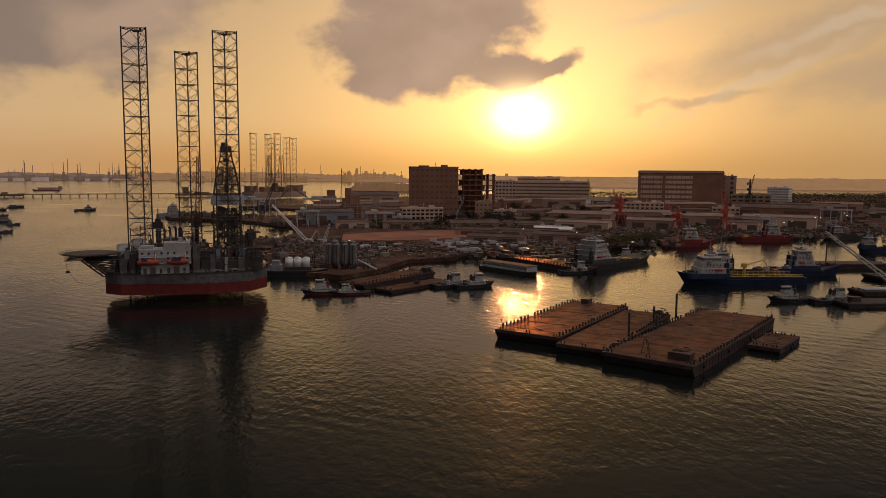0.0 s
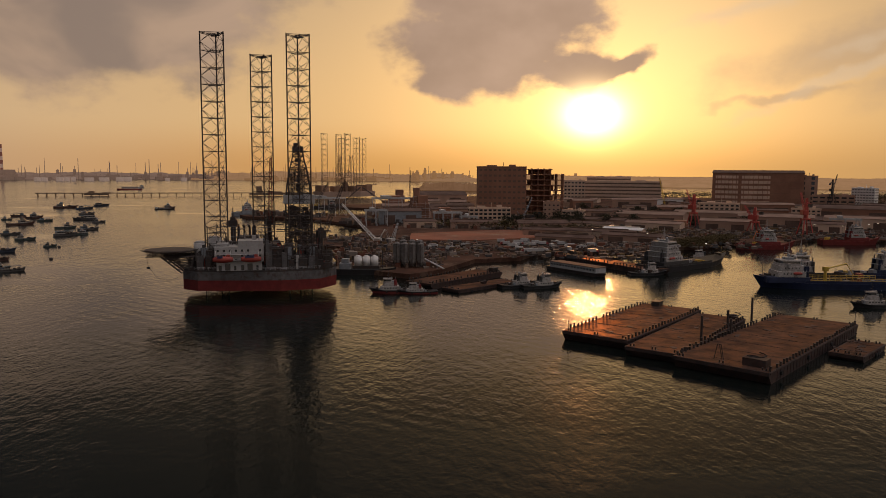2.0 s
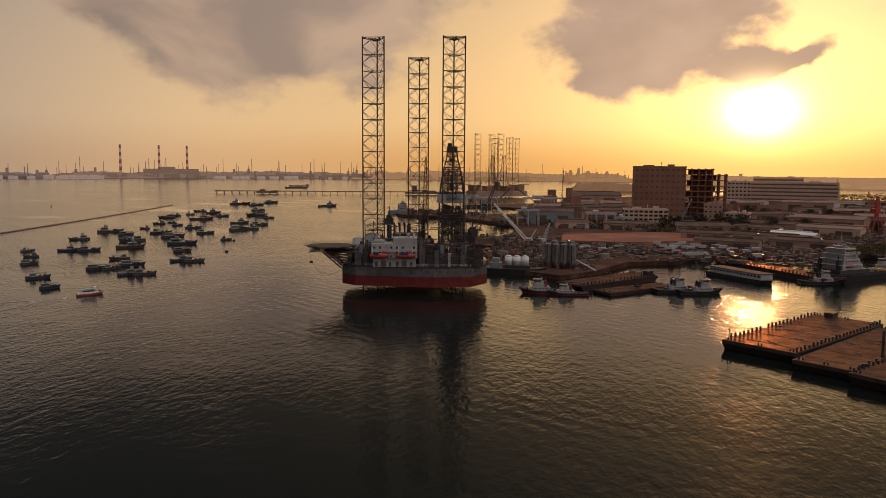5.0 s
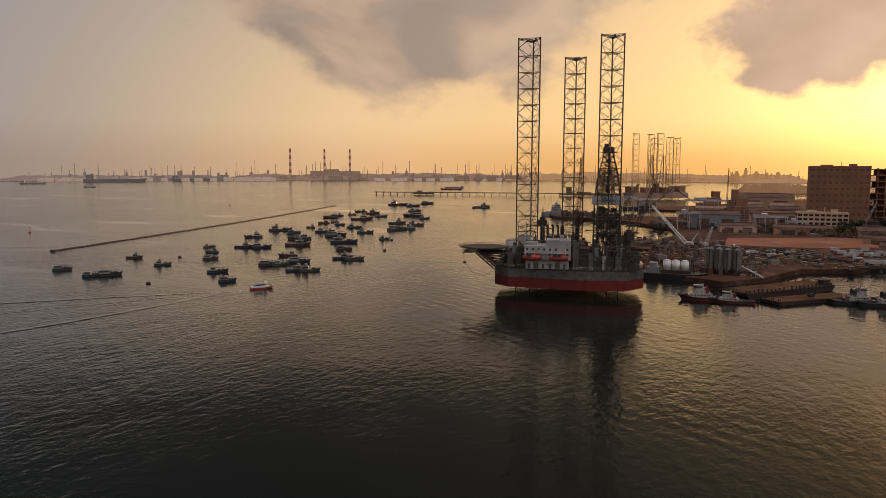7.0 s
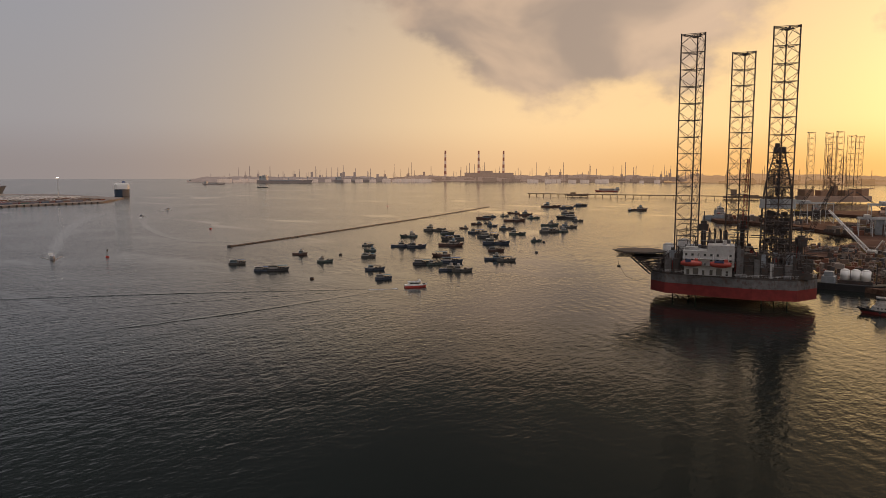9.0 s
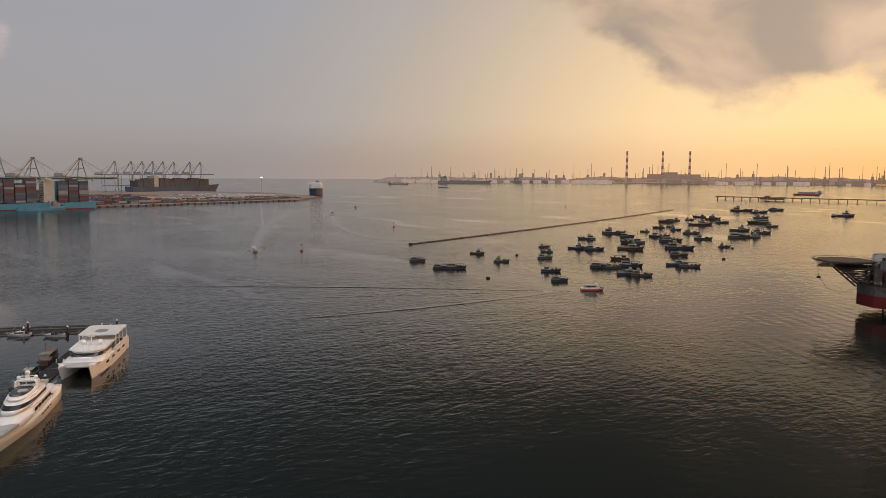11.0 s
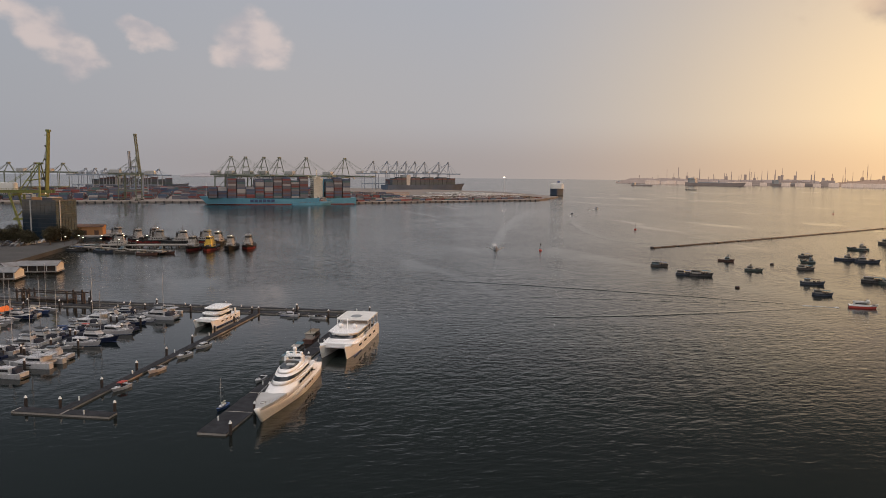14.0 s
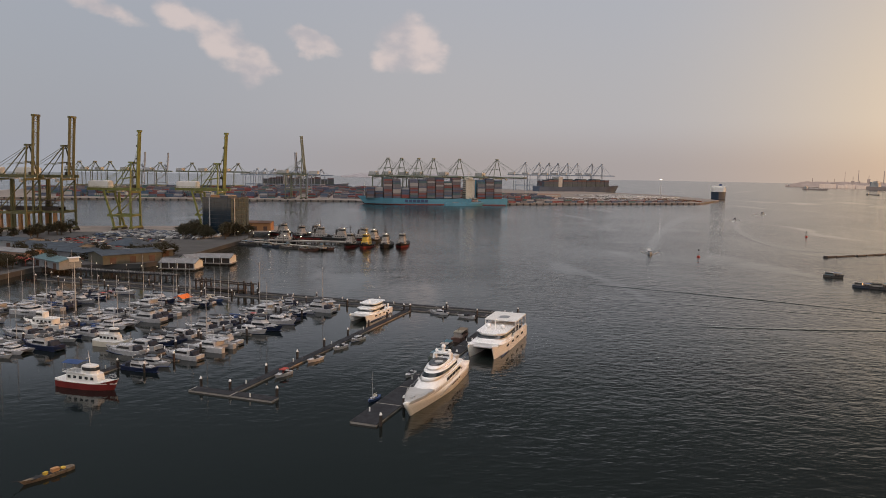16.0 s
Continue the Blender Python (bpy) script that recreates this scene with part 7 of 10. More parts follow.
# berths by pontoon: bows out, sterns in; +90 degrees points along n
ROWS = [(-150, 158, 262, 1), (-150, 166, 262, -1), (-197, 150, 258, 1), (-197, 160, 258, -1), (-243, 178, 256, 1), (-243, 172, 256, -1)]
for n0, s0, s1, side in ROWS:
    s = s0
    while s < s1:
        r = rng.random()
        if n0 == -150 and side == 1 and 196 < s < 203:
            s += 6
            continue
        if r < 0.50:
            ob, L, w = rng.choice(YACHTS + YACHTS[2:]), 13, 5.0
        elif r < 0.72:
            ob, L, w = rng.choice(SAILS[:2] * 2 + SAILS), 12, 4.4
        elif r < 0.80:
            ob, L, w = CAT, 13, 8.0
        elif r < 0.9:
            ob, L, w = rng.choice(RUNS), 6.5, 3.2
        else:
            s += 4.5
            continue
        k = rng.uniform(0.72, 1.18) if L > 8 else 1.0
        moor(ob, s + w * k / 2, n0 + side * (2.2 + L * k / 2), (-90 if side > 0 else 90) + rng.uniform(-3, 3) + (180 if rng.random() < 0.25 else 0), k)
        s += w * k + rng.uniform(0.3, 1.4)
# boats along the outer pontoon and the breakwater
for s, n, turn, ob, k in ((215, -103.6, 170, YACHTS[1], 0.6), (203, -103.8, 172, RUNS[0], 1.05), (187, -103.8, 170, RUNS[0], 1.0), (170, -104, 172, RUNS[1], 1.0), (268, -94, 92, YACHTS[1], 0.65), (265, -82, 92, RUNS[0], 1.1),
                          (160, -72.6, 178, SAILS[2], 0.55), (183, -72.4, 178, RUNS[0], 0.9), (262, -141, 90, CAT, 0.9)):
    moor(ob, s, n, turn, k)
# dark tender and covered workboats between the yacht and the catamaran
for s, n, k in ((205, -72.6, 0.5), (216, -73.0, 0.6), (232, -73.4, 0.75)):
    o = copy_thing(MODELS[1], berth(s, n, 2))
    o.scale = (k, k, k)
# the red trawler yacht
def trawler(m, hullm, label, L=18.0, canopy=None):
    ob = thing("trawler_yacht", label, "motor boat", m, "marina boats")
    B = L * 0.29
    part("hull", hull_shape(L, B, 1.6, 0.24, 1.3, 0.85, 0.8, 0.08), hullm, ob)
    part("white_sheer", hull_shape(L * 1.005, B * 1.01, 1.72, 0.24, 1.32, 0.85, 0.8, 0.08, low=1.58), WHITE, ob)
    c = part("deck_house", house_shape(-L * 0.05, 1.7, L * 0.56, B * 0.74, 2.1, 0.2, 0.05), WHITE, ob)
    for v in (-1, 1):
        for i in range(5):
            part("window", Shape().box(-L * 0.26 + i * L * 0.1, v * B * 0.368, 2.5, 0.9, 0.1, 0.7, 0, 0.02), DARKGLASS, c)
    w = part("wheelhouse", house_shape(L * 0.04, 3.8, L * 0.24, B * 0.56, 2.0, 0.1, 0.0), WHITE, ob)
    part("window_band", band_shape(L * 0.04, 3.8, L * 0.24, B * 0.56, 2.0, 0.1, 0.0, 4.6, 5.4), DARKGLASS, w)
    part("boat_deck", Shape().box(-L * 0.18, 0, 3.8, L * 0.4, B * 0.8, 0.14, 0, 0.3), WHITE, ob)
    part("boat_deck_rail", rail_shape([(-L * 0.37, -B * 0.39, 3.9), (L * 0.0, -B * 0.39, 3.9)], 0.9, 1.2, 0.03), PALEGREY, ob)
    if canopy:
        k = part("canopy", Shape().gable(-L * 0.24, 0, 6.2, L * 0.28, B * 0.7, 0.35, 0, 0.1, 0.08), canopy, ob, "blue canvas canopy")
        for x in (-0.36, -0.12):
            for v in (-1, 1):
                part("canopy_pole", Shape().bar((x * L, v * B * 0.33, 3.9), (x * L, v * B * 0.33, 6.2), 0.07), PALEGREY, k)
    part("mast", Shape().tube((L * 0.02, 0, 5.8), (-L * 0.01, 0, 9.4), 0.12, 0.06).bar((0, -0.8, 7.6), (0, 0.8, 7.6), 0.08), WHITE, ob)
    part("bow_rail", rail_shape([(L * 0.24, -B * 0.4, 2.3), (L * 0.4, -B * 0.22, 2.8), (L * 0.48, 0, 3.05), (L * 0.4, B * 0.22, 2.8), (L * 0.24, B * 0.4, 2.3)], 0.8, 1.3, 0.03), PALEGREY, ob)
    return ob


trawler(berth(143, -143, -88), SHIPRED, "red-hulled trawler yacht with white upper works and blue canopy", 17.5, TEAL)
trawler(berth(179, -169, -86), CREAM, "cream trawler yacht with a long deck house", 13.0)
trawler(berth(190, -209, 92), WHITE, "tall white trawler yacht with three decks", 17.0)
# orange awning over a moored boat, and covered boats
solid("boat_awning", Shape().gable(0, 0, 3.2, 6.0, 4.6, 1.3, 0, 0.1, 0.08), ORANGE, "bright orange tarpaulin awning over a berth", "awning", berth(243, -194, 0))
for s, n in ((193, -160), (200, -163)):
    solid("boat_cover", hull_shape(11, 3.4, 1.9, 0.4, 0.3, 0.5, 0.4), BLACK, "black fitted cover over a berthed boat", "boat cover", berth(s, n, 90))


def light_mast(m, h):
    ob = thing("light_mast", "tall slim light mast with a floodlight panel on top", "light mast", m)
    part("pole", Shape().tube((0, 0, -1), (0, 0, h), 0.28, 0.16, 10), PALEGREY, ob)
    part("floodlight_panel", Shape().box(0, 0, h, 0.8, 3.4, 1.4, 0, 0.1).box(0, 0, h + 1.4, 3.0, 4.4, 0.25, 0, 0.2), WHITE, ob)


light_mast(at(-291, -110, 0, 30), 19)

# ---- shore behind the marina
def shed(m, L, W, h, rise, wall, roof, label, doors=0, name="shed", cat="shed", overhang=0.8):
    ob = thing(name, label, cat, m)
    part("wall", Shape().box(0, 0, 0, L, W, h), wall, ob)
    part("roof", Shape().gable(0, 0, h + 0.05, L, W, rise, 0, overhang), roof, ob)
    part("gable_wall", Shape().loft([[(x, -W / 2, h), (x, 0, h + rise * 0.94), (x, W / 2, h)] for x in (-L / 2, L / 2)]), wall, ob)
    rib = Shape().bar((0, -W / 2 - overhang, 0.06), (0, 0, rise + 0.12), 0.14).bar((0, W / 2 + overhang, 0.06), (0, 0, rise + 0.12), 0.14).mesh("roof_rib")
    for i in range(max(2, int(L / 10))):
        o = part("roof_rib", rib, roof, ob)
        o.location = (-L / 2 + 1 + i * (L - 2) / max(1, int(L / 10) - 1), 0, h)
    dm = Shape().box(0, 0, 0, 3.2, 0.16, min(h * 0.75, 3.6)).mesh("door")
    for i in range(doors):
        for v in (-1, 1):
            o = part("door", dm, ROOFDARK, ob)
            o.location = (-L / 2 + (i + 0.5) * L / doors, v * (W / 2 + 0.04), 0)
    return ob


def boat_shed(m, L, W, h, rise, label):
    """An open-sided waterside shed on piles: a dark block for the shade inside, white gable ends, sheet roof."""
    ob = thing("boat_shed", label, "shed", m, "waterside boat sheds")
    part("deck", Shape().box(0, 0, -0.5, L + 1, W + 1, 0.5), CONCRETE, ob)
    # Dark solid block imitates the shade under the roof.
    part("interior_shade_block", Shape().box(0, 0, 0, L - 1.2, W - 2.2, h), STEEL, ob)
    for i in range(5):
        for v in (-1, 1):
            part("post", Shape().box(-L / 2 + 0.4 + i * (L - 0.8) / 4, v * (W / 2 - 0.3), 0, 0.35, 0.35, h), WHITE, ob)
    for u in (-1, 1):
        part("gable_wall", Shape().loft([[(u * (L / 2 - q), -W / 2, 0), (u * (L / 2 - q), -W / 2, h), (u * (L / 2 - q), 0, h + rise * 0.94), (u * (L / 2 - q), W / 2, h), (u * (L / 2 - q), W / 2, 0)] for q in (0.0, 0.25)]), WHITE, ob, "white gable end")
    part("roof", Shape().gable(0, 0, h + 0.05, L, W, rise, 0, 0.7), ROOFPALE, ob)
    rib = Shape().bar((0, -W / 2 - 0.7, 0.06), (0, 0, rise + 0.12), 0.14).bar((0, W / 2 + 0.7, 0.06), (0, 0, rise + 0.12), 0.14).mesh("roof_rib")
    for i in range(5):
        part("roof_rib", rib, ROOFPALE, ob).location = (-L / 2 + 1 + i * (L - 2) / 4, 0, h)
    pm = Shape().tube((0, 0, -4.5), (0, 0, -0.5), 0.3, n=8).mesh("pile")
    for i in range(4):
        for v in (-1, 1):
            part("pile", pm, STEEL, ob).location = (-L / 2 + 1 + i * (L - 2) / 3, v * W * 0.42, 0)


ROOFPALE = mat("pale_weathered_sheet_roof", (0.21, 0.215, 0.225), 0.85, var=0.2, scale=0.3, fine=2, col2=(0.14, 0.13, 0.125), patch=(0.5, 0.75), spec=0.15)
ROOFNAVY = mat("dark_blue_sheet_roof", (0.055, 0.07, 0.09), 0.8, var=0.25, scale=0.2, fine=2, col2=(0.11, 0.12, 0.13), patch=(0.5, 0.75), spec=0.15)
OLIVEWALL = mat("olive_cladding", (0.11, 0.105, 0.08), 0.8, var=0.2, scale=0.3, fine=2, col2=(0.2, 0.17, 0.12), patch=(0.55, 0.75))
boat_shed(at(-408, -99, QUAY - 1.2, 80), 19, 11, 3.0, 1.9, "white-gabled boat shed with grey pitched roof over the water")
boat_shed(at(-431, -85, QUAY - 1.2, 82), 19, 11, 3.0, 1.9, "boat shed with grey pitched roof at the water's end")
boat_shed(at(-430, -97, QUAY - 1.2, 130), 13, 9, 3.0, 1.7, "short link shed between two boat sheds")
# low buildings between the car park and the water
for x, y, a, L, W, h, rise, wall, roof, lab in (
        (-447, -171, 62, 62, 20, 4.0, 1.4, GREY, ROOFNAVY, "long dark workshop with a dark blue roof"),
        (-474, -190, 62, 50, 16, 4.0, 1.4, GREY, ROOFNAVY, "dark low shed with a blue-black roof"),
        (-437, -196, 62, 30, 14, 4.5, 1.2, GREYWALL, ROOFPALE, "low clubhouse with a pale flat-pitched roof"),
        (-401, -160, 45, 30, 11, 4.0, 1.5, GREY, ROOFTEAL, "low marina building with a blue-green roof"),
        (-424, -133, 130, 32, 20, 5.0, 1.6, OLIVEWALL, ROOFNAVY, "olive-clad workshop with a dark roof"),
        (-446, -128, 130, 26, 14, 4.0, 1.4, OLIVEWALL, ROOFPALE, "small olive-clad workshop with pale roof"),
        (-421, -214, 62, 36, 16, 4.5, 1.4, GREY, ROOFNAVY, "dark low building beside the boat yard"),
        (-380, -206, 55, 30, 12, 4.0, 1.5, GREYWALL, ROOFDARK, "low grey shore building with dark roof"),
        (-352, -222, 50, 30, 14, 4.0, 1.5, GREYWALL, ROOFNAVY, "low shore building with dark blue roof"),
        (-500, -236, 66, 60, 18, 5.0, 1.4, GREY, ROOFNAVY, "long dark store behind the car park"),
        (-634, -92, 85, 26, 12, 6.5, 1.5, ORANGEWALL, ROOFDARK, "ochre harbour office near the tug pier")):
    shed(at(x, y, QUAY, a), L, W, h, rise, wall, roof, lab, 3, "low_building", "building")
solid("marquee_roof", Shape().loft([[(-11, -9, 4.0), (11, -9, 4.0), (11, 9, 4.0), (-11, 9, 4.0)], [(-11, -9, 4.3), (11, -9, 4.3), (11, 9, 4.3), (-11, 9, 4.3)], [(-2, -0.5, 8.0), (2, -0.5, 8.0), (2, 0.5, 8.0), (-2, 0.5, 8.0)]]).box(-10, -8, 0, 0.4, 0.4, 4).box(10, -8, 0, 0.4, 0.4, 4).box(10, 8, 0, 0.4, 0.4, 4).box(-10, 8, 0, 0.4, 0.4, 4), ROOFNAVY, "dark blue hipped canopy on posts by the car park", "canopy", at(-474, -146, QUAY, 66))
solid("shop_awning", Shape().gable(0, 0, 3.2, 14, 5, 1.0, 0, 0.1, 0.1).box(-6, 2, 0, 0.2, 0.2, 3.2).box(6, 2, 0, 0.2, 0.2, 3.2).box(-6, -2, 0, 0.2, 0.2, 3.2).box(6, -2, 0, 0.2, 0.2, 3.2), ROOFRED, "faded red awning in front of a low building", "awning", at(-406, -178, QUAY, 45))
solid("quay_apron", Shape().box(0, 0, 0, 60, 330, 0.1), APRON, "pale concrete apron along the crane quay", "pavement", at(-634, -240, QUAY, 4), kind="structure")

# piled wharf in front of the shore
wharf = thing("piled_wharf", "old dark timber wharf on piles in front of the shore", "wharf", None)
wa, wb = Vector((-399, -166, 0)), Vector((-370, -92, 0))
ang = math.degrees(math.atan2(wb.y - wa.y, wb.x - wa.x))
wl = (wb - wa).length
wharf.matrix_basis = at((wa.x + wb.x) / 2, (wa.y + wb.y) / 2, 0, ang)
part("deck", Shape().box(0, 0, 2.2, wl, 5, 0.5), DECKWOOD, wharf)
pm = Shape().tube((0, 0, -2), (0, 0, 2.2), 0.3, n=8).mesh("pile")
for i in range(24):
    for v in (-2, 2):
        part("pile", pm, STEEL, wharf).location = (-wl / 2 + 1 + i * (wl - 2) / 23, v, 0)
part("railing", rail_shape([(-wl / 2, -2.4, 2.7), (wl / 2, -2.4, 2.7)], 1.0, 2.0, 0.04), PALEGREY, wharf)
for i in range(9):
    lp = part("lamp_post", Shape().tube((0, 0, 2.7), (0, 0, 5.6), 0.08, n=6), STEEL, wharf)
    lp.location = (-wl / 2 + 4 + i * (wl - 8) / 8, 2.2, 0)
    part("lamp_head", Shape().ball(0, 0, 5.7, 0.15), BULB, lp, "small lit lamp globe")
gan = thing("dolphin_gantry", "dark steel loading frame on mooring dolphins in the water", "jetty", at(-334, -62, 0, 62))
for x in (-15, -12.5, -10, 8, 12, 16):
    for v in (-2, 2):
        part("column", Shape().tube((x, v, -2), (x, v, 5.4), 0.4, n=8), STEEL, gan)
part("beam", Shape().box(-1, 2, 4.2, 32, 0.4, 0.5).box(-1, -2, 4.2, 32, 0.4, 0.5).box(-1, 0, 1.4, 20, 4.5, 0.4), STEEL, gan)

# glass office tower
TOWERFRAME = mat("dark_slate_cladding", (0.07, 0.075, 0.085), 0.6, var=0.2, scale=0.2)


def glass_tower(m, W, D, h):
    ob = thing("office_tower", "blue-grey glass office block with a pale service core", "office building", m)
    part("core", Shape().box(0, 0, 0, W - 0.6, D - 0.6, h).box(0, 0, h, W * 0.5, D * 0.5, 2.2), TOWERFRAME, ob)
    part("corner_fin", Shape().box(W / 2, -D / 2 + 4, 0, 0.9, 0.9, h + 0.8).box(-W / 2 + 7, -D / 2, 0, 0.9, 0.9, h + 0.8), PALEGREY, ob)
    pan = Shape().box(0, 0, 0, 2.84, 0.16, 2.95).mesh("glass_pane")
    nf = int(h / 3.1)
    for f in range(nf):
        for side, ln, off, rz in ((0, W, -D / 2, 0), (1, W, D / 2, 0), (2, D, -W / 2, 90), (3, D, W / 2, 90)):
            n = int(ln / 2.9)
            if side in (1, 2) and f % 2:
                continue
            for i in range(n):
                o = part("glass_pane", pan, BLUEGLASS, ob)
                u = -ln / 2 + (i + 0.5) * ln / n
                o.matrix_basis = at(u, off, f * 3.1 + 0.3, 0) if rz == 0 else at(off, u, f * 3.1 + 0.3, 90)
    part("roof_plant", Shape().box(2, 3, h, 8, 5, 2.6, 0, 0.2).box(-5, -4, h, 5, 4, 2.0, 0, 0.2), PALEWALL, ob)
    part("roof_sign_board", Shape().box(-W * 0.1, -D * 0.42, h, 8, 0.5, 2.8), ORANGEWALL, ob)
    part("parapet", Shape().box(0, -D / 2, h, W, 0.4, 1.0).box(0, D / 2, h, W, 0.4, 1.0).box(-W / 2, 0, h, 0.4, D, 1.0).box(W / 2, 0, h, 0.4, D, 1.0), TOWERFRAME, ob)


glass_tower(at(-596, -110, QUAY, 62), 27, 22, 28)


# trees
def tree_meshes(seed, h, spread, clumps=210):
    rng = random.Random(seed)
    tr = Shape().tube((0, 0, -0.3), (0.2, 0.1, h * 0.35), h * 0.035, h * 0.025, 7)
    tips = []
    for i in range(9):
        a = i * 0.7 + rng.uniform(-0.3, 0.3)
        tip = (math.cos(a) * spread * rng.uniform(0.35, 0.6), math.sin(a) * spread * rng.uniform(0.35, 0.6), h * rng.uniform(0.3, 0.82))
        tr.tube((0.2, 0.1, h * rng.uniform(0.14, 0.3)), tip, h * 0.018, h * 0.006, 5)
        tips.append(Vector(tip))
    tips.append(Vector((0, 0, h * 0.85)))
    cr = Shape()
    for i in range(clumps):
        t = rng.choice(tips)
        d = Vector((rng.gauss(0, 1), rng.gauss(0, 1), rng.gauss(0, 0.65)))
        c = t + d * spread * 0.21
        for k in range(6):
            p = c + Vector((rng.gauss(0, 1), rng.gauss(0, 1), rng.gauss(0, 0.8))) * h * 0.035
            q = Euler((rng.uniform(-1.2, 1.2), rng.uniform(-1.2, 1.2), rng.uniform(0, 6.3))).to_matrix()
            w = h * rng.uniform(0.025, 0.05)
            cr.add([p + q @ Vector(v) * w for v in ((-1, 0, 0), (0, -0.6, 0.1), (1, 0, 0), (0, 0.6, 0.1))], [(0, 1, 2, 3)])
    return tr.mesh("trunk"), cr.mesh("crown")


TREES = [tree_meshes(s, 10.0, 5.0) for s in (1, 2, 3)]


def tree(x, y, z, k, v, turn, label="leafy dark green tree", group="shore trees"):
    ob = thing("tree", label, "tree", at(x, y, z, turn) @ Matrix.Diagonal((k, k, k * 0.95, 1)), group)
    part("trunk", TREES[v][0], BARK, ob)
    part("crown", TREES[v][1], LEAF, ob)
    return ob


rng = random.Random(8)
for i in range(34):
    tree(-575 + rng.uniform(-22, 22), -105 + rng.uniform(-42, 16), QUAY, rng.uniform(0.7, 1.25), i % 3, rng.uniform(0, 360))
for i in range(12):
    k = i / 11
    tree(-530 - 70 * k + rng.uniform(-6, 6), -246 + 16 * k + rng.uniform(-8, 8), QUAY, rng.uniform(0.8, 1.2), i % 3, rng.uniform(0, 360))
for x, y, k in ((-440, -117, 1.0), (-447, -121, 0.9), (-452, -114, 0.8), (-436, -124, 0.7), (-392, -178, 0.7), (-386, -184, 0.8), (-378, -188, 0.7), (-398, -186, 0.6), (-412, -184, 0.6), (-404, -192, 0.7), (-370, -186, 0.6)):
    tree(x, y, QUAY, k, int(k * 10) % 3, x * 7)
for i in range(8):
    tree(-430 + rng.uniform(-50, 45), -170 + rng.uniform(-55, 25), QUAY, rng.uniform(0.5, 1.0), i % 3, rng.uniform(0, 360))
for i in range(26):
    tree(-340 + rng.uniform(-40, 20), -235 + rng.uniform(-40, 60), QUAY, rng.uniform(0.5, 1.0), i % 3, rng.uniform(0, 360))


for i in range(34):
    k = i / 33
    tree(-392 - 62 * k + rng.uniform(-16, 16), -196 + 66 * k + rng.uniform(-34, 30), QUAY, rng.uniform(0.45, 0.85), i % 3, rng.uniform(0, 360))


# parked cars
def car_model():
    ob = thing("parked_car", "parked car in rows on the shore car park", "car", None, "parked cars")
    rings = [[(x, -0.88, z0), (x, 0.88, z0), (x, 0.82, z1), (x, -0.82, z1)] for x, z0, z1 in ((-2.1, 0.35, 0.85), (-1.9, 0.3, 0.95), (1.2, 0.3, 0.92), (2.0, 0.35, 0.75), (2.15, 0.4, 0.6))]
    part("body", Shape().loft(rings), CARS, ob)
    part("cabin", Shape().loft([[(x0, -0.75, 0.9), (x0, 0.75, 0.9), (x1, 0.62, 1.42), (x1, -0.62, 1.42)] for x0, x1 in ((-1.8, -1.4), (1.0, 0.35))]), DARKGLASS, ob)
    return ob


CAR = car_model()
CAR.matrix_basis = at(-531, -171, QUAY - 0.22, 158)
rng = random.Random(31)
solid("car_park", Shape().box(0, 0, 0, 92, 60, 0.06), ASPHALT, "asphalt car park full of cars", "car park", at(-530, -176, QUAY, 68), kind="structure")
for r in range(6):
    for i in range(26):
        if rng.random() < 0.42 or (r == 0 and i == 0):
            continue
        p = at(-530, -176, 0, 68) @ Vector((-42 + i * 3.0, -24 + r * 9.5, 0))
        copy_thing(CAR, at(p.x, p.y, QUAY - 0.22, 68 + 90 + rng.uniform(-2, 2)))

# the fuller far half of the car park
lot = Shape()
for r in range(9):
    for i in range(30):
        if rng.random() < 0.12:
            continue
        x, y, w = -44 + i * 3.05 + rng.uniform(-0.2, 0.2), 36 + r * 5.6, rng.uniform(0.92, 1.05)
        lot.loft([[(x - w * 0.88, y + yy, z0), (x + w * 0.88, y + yy, z0), (x + w * 0.84, y + yy, z1), (x - w * 0.84, y + yy, z1)] for yy, z0, z1 in ((-2.1, 0.2, 0.8), (-1.8, 0.1, 0.95), (-1.3, 0.1, 1.45), (0.4, 0.1, 1.45), (1.2, 0.1, 0.95), (2.1, 0.2, 0.7))])
LOTCARS = palette("parked_car_paint", [(0.28, 0.28, 0.29), (0.04, 0.04, 0.045), (0.12, 0.125, 0.13), (0.36, 0.36, 0.36), (0.08, 0.08, 0.09), (0.42, 0.42, 0.42), (0.05, 0.08, 0.14)], 0.35, dull=0.0)
solid("parked_cars", lot, LOTCARS, "dense rows of small parked cars", "cars", at(-530, -176, QUAY, 68), kind="stuff")
